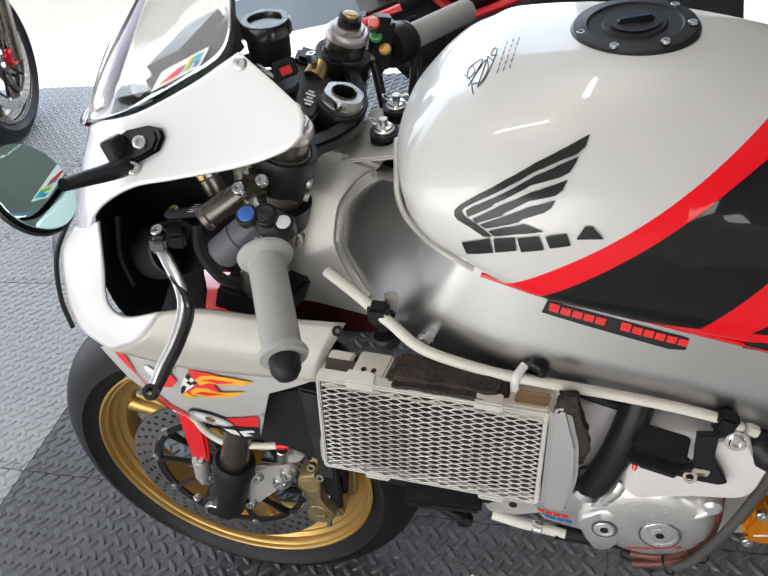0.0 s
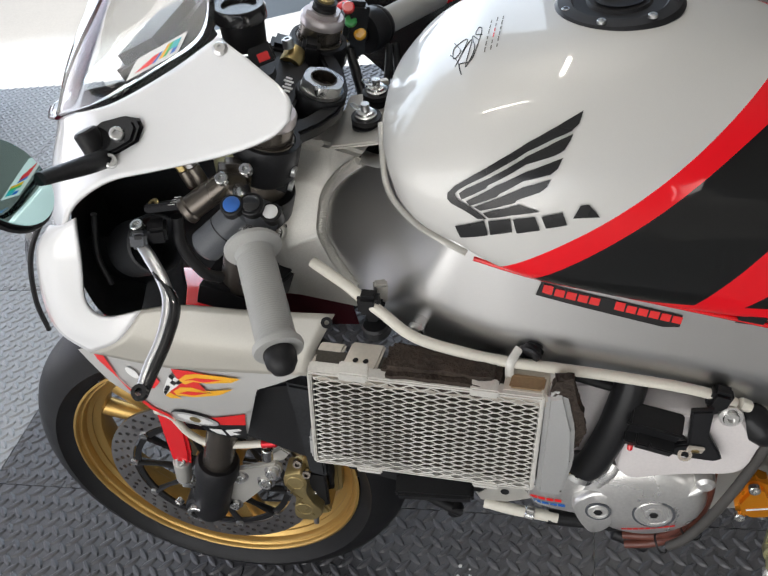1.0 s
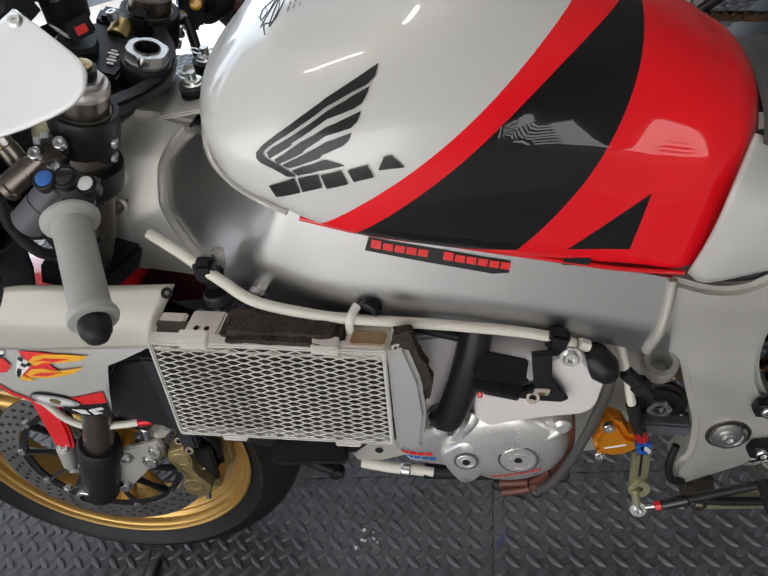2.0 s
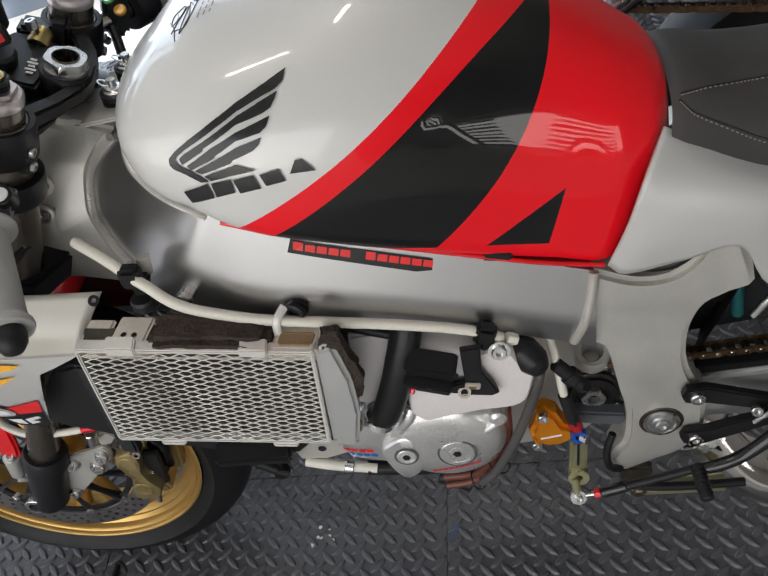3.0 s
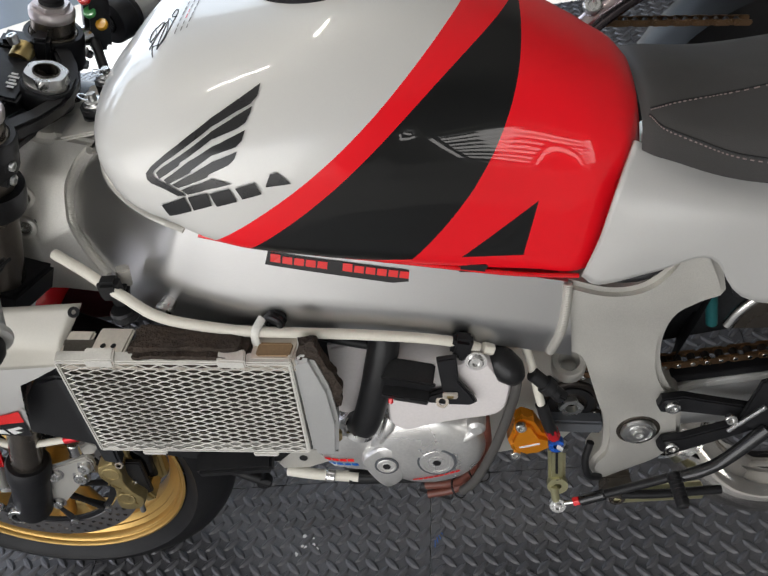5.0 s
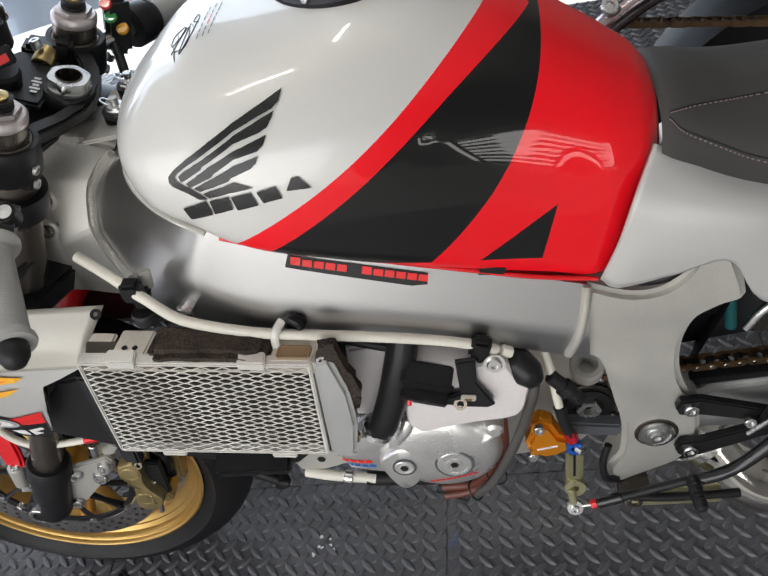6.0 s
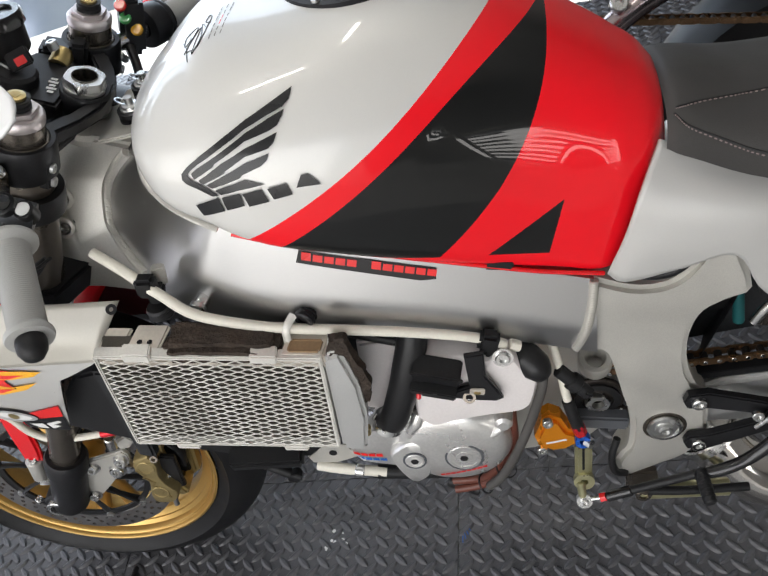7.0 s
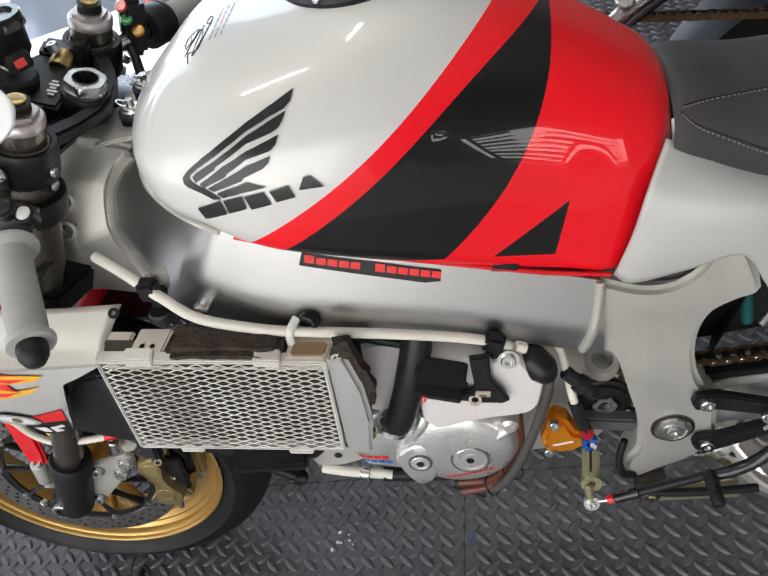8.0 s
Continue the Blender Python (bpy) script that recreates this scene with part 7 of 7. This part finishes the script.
# mirror on the fairing
MC, MN = Vector((-0.172, -0.286, 0.986)), Vector((0.84, 0.18, 0.50)).normalized()
mx = Vector((0, 0, 1)).cross(MN).normalized()
my = MN.cross(mx)
MM = Matrix.Identity(4)
for k, vec in enumerate((mx, my, MN)):
    for j in range(3):
        MM[j][k] = vec[j]
MM.translation = MC
egg = [((0.043 + 0.004 * math.cos(t)) * math.cos(t), 0.0385 * math.sin(t) * (1 + 0.12 * math.cos(t))) for t in (2 * math.pi * k / 40 for k in range(40))]
mirror = part("mirror", plate([(x * 1.05, y * 1.06) for x, y in egg], 0.010, MM @ pose(0, 0, -0.0105), 0.003), BLACK, bike, "oval mirror in a black housing")
part("mirror_glass", plate(egg, 0.0012, MM, 0.0003), MIRROR, mirror, "silvered mirror glass")
part("mirror_back", lathe([(0, -0.026), (0.02, -0.024), (0.032, -0.016), (0.036, -0.009), (0, -0.009)], MC, MN, 32, closed=False), ALU_PAINT, mirror)
part("mirror_arm", tube([(-0.158, -0.168, 0.936), (-0.160, -0.20, 0.948), (-0.166, -0.235, 0.962), (-0.168, -0.255, 0.970)], [0.009, 0.0085, 0.007, 0.006], 14, 8), BLACK, mirror, "black mirror arm")
part("arm_knuckle", rod((-0.176, -0.164, 0.962), (-0.166, -0.170, 0.930), 0.0115, 0.011, 24, bevel=0.002), BLACK, mirror)
upper_tree = BVHTree.FromPolygons([v.co for v in upper.data.vertices], [p.vertices for p in upper.data.polygons])
BASE = [(-0.1155, 0.960), (-0.120, 0.951), (-0.142, 0.9415), (-0.172, 0.9335), (-0.185, 0.937), (-0.186, 0.945), (-0.165, 0.9575), (-0.138, 0.9645), (-0.121, 0.9645)]
for k, (sc, up) in enumerate(((1.0, 0.003), (0.93, 0.006), (0.80, 0.008))):
    part("arm_base", drape([(-0.150 + (x + 0.150) * sc, 0.949 + (z - 0.949) * sc) for x, z in BASE], upper_tree, up, 0.006), BLACKGLOSS, mirror, "black mirror base")
for x, y, z in ((-0.143, -0.168, 0.957), (-0.152, -0.180, 0.937)):
    part("arm_bolt", bolt((x, y, z), (0.4, -0.5, 0.7), 0.0065, 0.007), STEEL, mirror)

# lower fairing panel with its decals
helper = skin([[(-0.31, -0.185, 0.73), (-0.16, -0.199, 0.72), (0.0, -0.196, 0.715)], [(-0.31, -0.180, 0.64), (-0.16, -0.196, 0.64), (0.0, -0.193, 0.64)], [(-0.31, -0.160, 0.53), (-0.16, -0.172, 0.53), (0.0, -0.172, 0.53)]], 8, 8)
panel_tree = BVHTree.FromBMesh(helper)
helper.free()
OUT = [(-0.286, 0.702), (-0.255, 0.712), (-0.16, 0.695), (-0.07, 0.687), (-0.020, 0.682), (-0.0354, 0.6746), (-0.0579, 0.6646), (-0.0827, 0.6549), (-0.0965, 0.6452), (-0.1051, 0.6267), (-0.1115, 0.6062), (-0.1268, 0.555), (-0.171, 0.562), (-0.207, 0.575), (-0.222, 0.590), (-0.268, 0.650)]
panel = part("lower_fairing", drape(OUT, panel_tree, 0.0, 0.012), SILVER, bike, "silver lower fairing panel with flame decals")
part("panel_back", drape(OUT, panel_tree, -0.003, 0.012), CARBON, panel, "black inner side of the panel")


def decal(name, pts, mm, lift, label):
    part(name, drape(pts, panel_tree, lift + 0.002, 0.01), mm, panel, label)


decal("red_edge", [(-0.262, 0.715), (-0.254, 0.713), (-0.25, 0.682), (-0.248, 0.661), (-0.228, 0.608), (-0.212, 0.593), (-0.211, 0.579), (-0.222, 0.592), (-0.234, 0.602), (-0.25, 0.664), (-0.263, 0.692), (-0.265, 0.704)], DECALRED, 0.0004, "red leading edge band")
decal("red_band", [(-0.157, 0.596), (-0.1115, 0.608), (-0.1195, 0.582), (-0.155, 0.579)], DECALRED, 0.0004, "red lower band")
decal("black_band", [(-0.18, 0.574), (-0.155, 0.579), (-0.1195, 0.582), (-0.130, 0.545), (-0.166, 0.551), (-0.179, 0.562)], BLACKPAINT, 0.0006, "black lower band")
decal("flame_field", [(-0.172, 0.689), (-0.152, 0.687), (-0.126, 0.681), (-0.109, 0.677), (-0.149, 0.666), (-0.166, 0.655), (-0.141, 0.654), (-0.136, 0.65), (-0.17, 0.643), (-0.192, 0.643), (-0.184, 0.661), (-0.169, 0.669)], DECALRED, 0.0005, "red flame field")
decal("flame", [(-0.166, 0.674), (-0.157, 0.681), (-0.144, 0.683), (-0.12, 0.681), (-0.095, 0.676), (-0.107, 0.67), (-0.136, 0.668), (-0.151, 0.67), (-0.162, 0.665), (-0.17, 0.668)], YELLOW, 0.0009, "yellow flame decal")
decal("flame", [(-0.183, 0.65), (-0.171, 0.659), (-0.157, 0.66), (-0.147, 0.654), (-0.108, 0.659), (-0.128, 0.648), (-0.16, 0.642), (-0.181, 0.643)], YELLOW, 0.0009, "yellow flame decal")
decal("flame", [(-0.197, 0.64), (-0.189, 0.648), (-0.186, 0.642), (-0.177, 0.637), (-0.192, 0.636)], YELLOW, 0.0009, "yellow flame decal")
decal("flame_core", [(-0.162, 0.672), (-0.146, 0.677), (-0.116, 0.674), (-0.139, 0.67), (-0.151, 0.673)], DECALRED, 0.0013, "red flame core")
decal("flame_core", [(-0.177, 0.648), (-0.164, 0.653), (-0.139, 0.652), (-0.159, 0.646)], DECALRED, 0.0013, "red flame core")
decal("red_field", [(-0.221, 0.666), (-0.21, 0.678), (-0.197, 0.676), (-0.194, 0.665), (-0.206, 0.652), (-0.221, 0.65)], DECALRED, 0.0005, "red decal field")
decal("flag_field", [(-0.206, 0.683), (-0.198, 0.69), (-0.188, 0.69), (-0.197, 0.677)], DECALWHITE, 0.0007, "white flag field")
decal("flag_field", [(-0.183, 0.671), (-0.175, 0.681), (-0.165, 0.668), (-0.182, 0.654), (-0.197, 0.641), (-0.196, 0.65)], DECALWHITE, 0.0007, "white flag field")
decal("flag_square", [(-0.198, 0.69), (-0.193, 0.69), (-0.197, 0.684), (-0.202, 0.686)], BLACKPAINT, 0.0012, "black flag square")
decal("flag_square", [(-0.197, 0.684), (-0.191, 0.684), (-0.197, 0.677), (-0.202, 0.68)], BLACKPAINT, 0.0012, "black flag square")
decal("flag_square", [(-0.175, 0.681), (-0.171, 0.677), (-0.176, 0.671), (-0.179, 0.676)], BLACKPAINT, 0.0012, "black flag square")
decal("flag_square", [(-0.176, 0.671), (-0.172, 0.666), (-0.177, 0.662), (-0.181, 0.666)], BLACKPAINT, 0.0012, "black flag square")
decal("flag_square", [(-0.168, 0.672), (-0.165, 0.668), (-0.172, 0.663), (-0.174, 0.667)], BLACKPAINT, 0.0012, "black flag square")
decal("flag_square", [(-0.187, 0.661), (-0.183, 0.659), (-0.189, 0.65), (-0.194, 0.652)], BLACKPAINT, 0.0012, "black flag square")
decal("flag_square", [(-0.189, 0.65), (-0.196, 0.642), (-0.196, 0.647), (-0.194, 0.651)], BLACKPAINT, 0.0012, "black flag square")
decal("white_spot", [(-0.225 + 0.005 * math.cos(k * math.pi / 14) + -0.005 * math.sin(k * math.pi / 14), 0.676 + -0.008 * math.cos(k * math.pi / 14) + -0.004 * math.sin(k * math.pi / 14)) for k in range(28)], DECALWHITE, 0.0008, "white decal spot")
decal("oval_badge", [(-0.179 + 0.027 * math.cos(k * math.pi / 14) + -0.006 * math.sin(k * math.pi / 14), 0.592 + -0.011 * math.cos(k * math.pi / 14) + -0.013 * math.sin(k * math.pi / 14)) for k in range(28)], BLACKPAINT, 0.0012, "dark rim of the oval badge")
decal("oval_badge", [(-0.179 + 0.026 * math.cos(k * math.pi / 14) + -0.006 * math.sin(k * math.pi / 14), 0.592 + -0.01 * math.cos(k * math.pi / 14) + -0.011 * math.sin(k * math.pi / 14)) for k in range(28)], ALU_PAINT, 0.0017, "silver oval badge")
decal("oval_badge", [(-0.179 + 0.02 * math.cos(k * math.pi / 14) + -0.004 * math.sin(k * math.pi / 14), 0.592 + -0.008 * math.cos(k * math.pi / 14) + -0.007 * math.sin(k * math.pi / 14)) for k in range(28)], DECALWHITE, 0.0021, "white field of the oval badge")
decal("oval_badge", [(-0.179 + 0.006 * math.cos(k * math.pi / 14) + -0.003 * math.sin(k * math.pi / 14), 0.592 + -0.003 * math.cos(k * math.pi / 14) + -0.006 * math.sin(k * math.pi / 14)) for k in range(28)], CALIPER, 0.0026, "small brown mark of the oval badge")
decal("white_block", [(-0.172, 0.569), (-0.155, 0.568), (-0.154, 0.554), (-0.165, 0.557)], DECALWHITE, 0.0012, "white letter block")
decal("white_block", [(-0.151, 0.567), (-0.131, 0.573), (-0.129, 0.568), (-0.143, 0.563), (-0.135, 0.558), (-0.149, 0.553)], DECALWHITE, 0.0012, "white letter block")

# ---- front mudguard, in red, over the tyre ----
rows = []
for k in range(9):
    a = radians(62 + 40 * k / 8)
    r = 0.322
    c, s_ = math.cos(a), math.sin(a)
    rows.append([(AX.x + (r - 0.045) * c, -0.078, AX.z + (r - 0.045) * s_), (AX.x + (r - 0.012) * c, -0.070, AX.z + (r - 0.012) * s_), (AX.x + r * c, -0.04, AX.z + r * s_), (AX.x + (r + 0.004) * c, 0, AX.z + (r + 0.004) * s_),
                 (AX.x + r * c, 0.04, AX.z + r * s_), (AX.x + (r - 0.012) * c, 0.070, AX.z + (r - 0.012) * s_), (AX.x + (r - 0.045) * c, 0.078, AX.z + (r - 0.045) * s_)])
guard = part("front_mudguard", skin(rows, 4, 3), RED, bike, "red front mudguard with fork guards")
thicken(guard, 0.003, (0, 0, 1))
part("fork_guard", plate([(-0.300, 0.545), (-0.262, 0.535), (-0.272, 0.470), (-0.284, 0.400), (-0.292, 0.374), (-0.318, 0.382), (-0.312, 0.440)], 0.012, side(-0.086), 0.004), RED, guard, "red fork guard")
# red inner fairing whose shadow is painted in as maroon
part("inner_fairing", plate([(-0.19, 0.50), (-0.05, 0.50), (-0.06, 0.62), (-0.17, 0.63)], 0.006, side(0.072), 0.002), RED_IN_SHADE, bike, "red inner fairing with shadow in its colour")
part("guard_stripe", box((0.004, 0.03, 0.06), (-0.165, -0.03, 0.602), (0, 40, 12), 0.001), DECALWHITE, guard)
sens = part("guard_bracket", rod((-0.307, -0.092, 0.376), (-0.316, -0.094, 0.335), 0.013, 0.011, 22), ALU_CAST, bike, "alloy guard bracket")
part("bracket_screw", bolt((-0.305, -0.096, 0.380), (0.1, -0.6, 0.8), 0.008, 0.006), STEEL, sens)
part("bracket_foot", box((0.022, 0.014, 0.02), (-0.312, -0.094, 0.328), (0, 20, 10), 0.004), STEEL, sens)

# ---- caliper ----
CAL = [(-0.150, 0.3652), (-0.1255, 0.3715), (-0.1195, 0.3506), (-0.1257, 0.3243), (-0.1213, 0.2981), (-0.1116, 0.2784), (-0.1266, 0.2553), (-0.1539, 0.2564), (-0.1549, 0.2804), (-0.1454, 0.3127), (-0.1561, 0.344)]
CAL = [(p.x, p.y) for p in smooth_line([(x, z, 0) for x, z in CAL + CAL[:1]], 3)[:-1]]
cal = part("brake_caliper", dome(CAL, (-0.137, 0.312), -0.070, ((1.0, 0.0), (1.0, 0.026), (0.95, 0.0295), (0.88, 0.030), (0.4, 0.030))), CALIPER, bike, "dull gold four-piston brake caliper")
part("caliper_inner", plate([(-0.140, 0.375), (-0.100, 0.368), (-0.088, 0.32), (-0.098, 0.258), (-0.130, 0.236), (-0.150, 0.25)], 0.026, side(-0.022), 0.005), CALIPER, cal)
part("caliper_bridge", box((0.016, 0.060, 0.030), (-0.116, -0.055, 0.372), (0, 12, 0), 0.004), CALIPER, cal)
part("caliper_bridge", box((0.018, 0.060, 0.024), (-0.118, -0.055, 0.262), (0, -20, 0), 0.004), CALIPER, cal)
for x, z in ((-0.137, 0.347), (-0.138, 0.284)):
    part("piston_cap", lathe([(0, 0), (0.0135, 0), (0.014, 0.001), (0.0130, 0.0022), (0.011, 0.0022), (0.0105, 0.0014), (0, 0.0014)], (x, -0.0995, z), (0, -1, 0.03), 28, closed=False), CALIPER, cal)
for x, z in ((-0.1265, 0.385), (-0.1185, 0.362)):
    b_ = part("caliper_bolt", bolt((x, -0.092, z), (0.1, -0.9, 0.4), 0.0068, 0.007), BRONZE, cal, "dark steel caliper bolt")
for (x0, z0), (x1, z1) in (((-0.1217, 0.306), (-0.1226, 0.275)), ((-0.1235, 0.270), (-0.1242, 0.246))):
    part("pad_pin", rod((x0, -0.086, z0), (x1 + 0.004, -0.060, z1), 0.0036), STEEL, cal)
part("bleed_nipple", rod((-0.1285, -0.088, 0.262), (-0.131, -0.093, 0.238), 0.0042), DISC, cal)
for k in range(7):
    part("caliper_mark", box((0.0035, 0.0008, 0.013), (-0.150 + 0.0035 * k, -0.1006, 0.338 - 0.0105 * k), (0, 35 if k % 2 else -35, 0), 0.0002), BRASS, cal)
for y in (-0.074, -0.046):
    part("brake_pad", plate([(-0.128, 0.350), (-0.098, 0.345), (-0.106, 0.272), (-0.128, 0.264)], 0.009, side(y), 0.002), BLACK, cal, "black brake pad")
part("pad_spring", tube([(-0.112, -0.058, 0.352), (-0.098, -0.060, 0.330), (-0.102, -0.062, 0.300)], [0.006, 0.009, 0.006], 10, 6, flat=0.5), BLACK, cal)
brk = part("caliper_bracket", plate([(-0.2241, 0.3666), (-0.160, 0.3865), (-0.1535, 0.378), (-0.1546, 0.3645), (-0.1894, 0.3273), (-0.2560, 0.2630), (-0.2625, 0.268), (-0.2606, 0.2898)], 0.009, side(-0.088), 0.002), ALU_CAST, bike, "machined alloy caliper bracket")
for x, z, r in ((-0.2198, 0.3543, 0.0092), (-0.1671, 0.3680, 0.0092), (-0.1829, 0.3448, 0.0105), (-0.2467, 0.2846, 0.0080)):
    part("bracket_bolt", bolt((x, -0.096, z), (0, -1, 0.12), r, 0.010), STEEL, brk)
    part("bolt_washer", lathe([(r * 0.5, 0), (r + 0.003, 0), (r + 0.003, 0.0012), (r * 0.5, 0.0012)], (x, -0.0968, z), (0, -1, 0.12), 22), DISC, brk)
part("bracket_ear", plate([(-0.166, 0.380), (-0.150, 0.384), (-0.136, 0.400), (-0.146, 0.412), (-0.166, 0.400)], 0.010, side(-0.080), 0.002), ALU_CAST, brk)
part("hose_union", rod((-0.165, -0.100, 0.402), (-0.160, -0.100, 0.425), 0.0085), ALU, bike)
part("brake_hose", tube([(-0.270, -0.135, 0.540), (-0.266, -0.118, 0.507), (-0.259, -0.112, 0.467), (-0.236, -0.112, 0.446), (-0.210, -0.111, 0.443), (-0.180, -0.110, 0.444), (-0.158, -0.109, 0.446)], 0.0052, 14, 8), WHITEHOSE, bike, "white braided brake hose")
part("hose_end", rod((-0.160, -0.109, 0.446), (-0.138, -0.106, 0.446), 0.0064), REDMETAL, bike, "red hose end")
part("brake_line", tube([(-0.138, -0.106, 0.446), (-0.105, -0.10, 0.418), (-0.08, -0.09, 0.40), (-0.06, -0.06, 0.40)], 0.004), HOSE, bike)
part("line_collar", rod((-0.098, -0.100, 0.412), (-0.088, -0.097, 0.406), 0.0058), BLUE, bike)
part("lower_yoke", plate([(-0.20, -0.135), (-0.13, -0.135), (-0.10, -0.05), (-0.10, 0.05), (-0.13, 0.135), (-0.20, 0.135), (-0.185, 0.0)], 0.035, pose(0.03, 0, 0.645, 0, 23, 0), 0.004), ANOBLACK, bike, "black lower yoke")

# ---- neighbours: another bike's front wheel and a third bike behind ----
other = thing("parked_motorcycle", (0, 0, 0), "front wheel and fork of a dark parked motorcycle", "motorcycle", "parked motorcycles")
ow = part("front_wheel", lathe([(0.011, 0.09), (0.014, 0.09), (0.014, -0.09), (0.011, -0.09)], (0, 0, 0.3), (0, -1, 0), 24), STEEL, other, "dark wheel with large drilled discs")
wheel(ow, Vector((0, 0, 0.3)), 0.30, 0.12, 0.2275, 0.094, 5, BRONZE, -0.06, 0.16)
brake_disc(ow, Vector((0, 0, 0.3)), -0.064, 0.178)
part("axle_nut", lathe([(0.016, 0), (0.030, 0), (0.032, 0.004), (0.032, 0.022), (0.026, 0.028), (0.018, 0.028), (0.016, 0.02)], (0, -0.085, 0.3), (0, -1, 0), 12), REDMETAL, ow, "red anodised axle nut")
for s in (-1, 1):
    part("fork_leg", rod((0.01, s * 0.106, 0.28), (0.30, s * 0.106, 0.97), 0.026), BRONZE, other)
part("fork_yoke", box((0.10, 0.27, 0.03), (0.27, 0, 0.90), (0, 23, 0), 0.006), ANOBLACK, other)
other.location, other.rotation_euler = (-1.90, 1.54, 0), (0, 0, radians(103))

third = thing("parked_motorcycle", (0.25, 0.62, 0), "black and red motorcycle parked beside, silver windscreen", "motorcycle", "parked motorcycles")
part("side_fairing", skin([[(-0.13, 0.47, 0.835), (-0.10, 0.46, 0.75), (0.0, 0.47, 0.60), (0.05, 0.50, 0.30)], [(0.10, 0.46, 0.86), (0.12, 0.45, 0.72), (0.16, 0.45, 0.50), (0.20, 0.50, 0.25)], [(0.50, 0.47, 0.74), (0.50, 0.46, 0.62), (0.50, 0.46, 0.45), (0.50, 0.50, 0.25)]]), BLACKGLOSS, third, "gloss black side fairing")
for a, m_, b_ in (((-0.128, 0.445, 0.804), (-0.03, 0.435, 0.838), (0.07, 0.44, 0.872)), ((-0.005, 0.44, 0.790), (0.075, 0.432, 0.818), (0.16, 0.435, 0.845)), ((-0.004, 0.445, 0.850), (0.026, 0.437, 0.826), (0.055, 0.435, 0.806))):
    part("frame_tube", tube([a, m_, b_], 0.0105, 14, 6, flat=0.6), RED, third, "red frame tube")
part("tube_bolt", bolt((-0.045, 0.44, 0.795), (0, -1, 0.2), 0.008, 0.008), STEEL, third)
part("screen_cowl", skin([[(-0.40, 0.50, 0.76), (-0.38, 0.60, 0.85), (-0.36, 0.72, 0.79)], [(-0.25, 0.455, 0.795), (-0.23, 0.58, 0.88), (-0.21, 0.74, 0.83)], [(-0.115, 0.46, 0.812), (-0.10, 0.58, 0.90), (-0.09, 0.74, 0.85)]]), SILVERBLUE, third, "silver-blue nose fairing")
part("fuel_tank", skin([[(0.10, 0.50, 0.72), (0.10, 0.62, 0.82), (0.10, 0.74, 0.72)], [(0.25, 0.48, 0.74), (0.25, 0.62, 0.86), (0.25, 0.76, 0.74)], [(0.45, 0.52, 0.72), (0.45, 0.62, 0.80), (0.45, 0.72, 0.72)]]), BLACKGLOSS, third, "gloss black fuel tank")
part("mirror_stalk", tube([(-0.045, 0.42, 0.842), (-0.02, 0.43, 0.85), (0.02, 0.45, 0.87)], [0.012, 0.018, 0.010], 14, 6), BLACK, third)
part("engine_block", box((0.45, 0.28, 0.34), (0.30, 0.62, 0.40), bevel=0.02), ANOBLACK, third, "dark engine block")
part("rear_wheel", lathe([(0.22, -0.085), (0.30, -0.07), (0.315, -0.03), (0.32, 0), (0.315, 0.03), (0.30, 0.07), (0.22, 0.085)], (0.98, 0.62, 0.32), (0, -1, 0), 64), RUBBER, third, "black rear tyre")
part("front_wheel", lathe([(0.22, -0.05), (0.28, -0.058), (0.295, -0.03), (0.30, 0), (0.295, 0.03), (0.28, 0.058), (0.22, 0.05)], (-0.40, 0.62, 0.30), (0, -1, 0), 64), RUBBER, third, "black front tyre")
for cx, rr in ((0.98, 0.22), (-0.40, 0.22)):
    part("wheel_disc", lathe([(0.03, -0.02), (rr, -0.035), (rr, 0.035), (0.03, 0.02)], (cx, 0.62, 0.31), (0, -1, 0), 48), ANOBLACK, third, "dark wheel")
chain((0.58, 0.50, 0.640), (0.86, 0.50, 0.600), 18, CHAIN_GOLD, CHAIN_GOLD, "gold chain of the bike behind", third)
part("exhaust_pipe", tube([(0.56, 0.48, 0.58), (0.605, 0.49, 0.625), (0.66, 0.50, 0.66), (0.75, 0.51, 0.70)], 0.020, 20, 8), TITAN, third, "heat-tinted titanium pipe")
part("pipe_joint", lathe([(0.0205, -0.006), (0.024, -0.006), (0.024, 0.006), (0.0205, 0.006)], (0.600, 0.489, 0.620), (0.7, 0.1, 0.65), 30), DECALBLUE, third, "blue heat-tinted ring")
part("footrest_boss", bolt((0.62, 0.49, 0.665), (0, -0.8, 0.6), 0.014, 0.02), STEEL, third)
part("swingarm", box((0.50, 0.05, 0.07), (0.78, 0.53, 0.34), (0, 4, 0), 0.01), ANOBLACK, third)
part("tail_seat", skin([[(0.50, 0.54, 0.74), (0.50, 0.62, 0.77), (0.50, 0.70, 0.74)], [(0.75, 0.53, 0.76), (0.75, 0.62, 0.80), (0.75, 0.71, 0.76)], [(1.0, 0.56, 0.84), (1.0, 0.62, 0.87), (1.0, 0.68, 0.84)]]), SEAT, third)
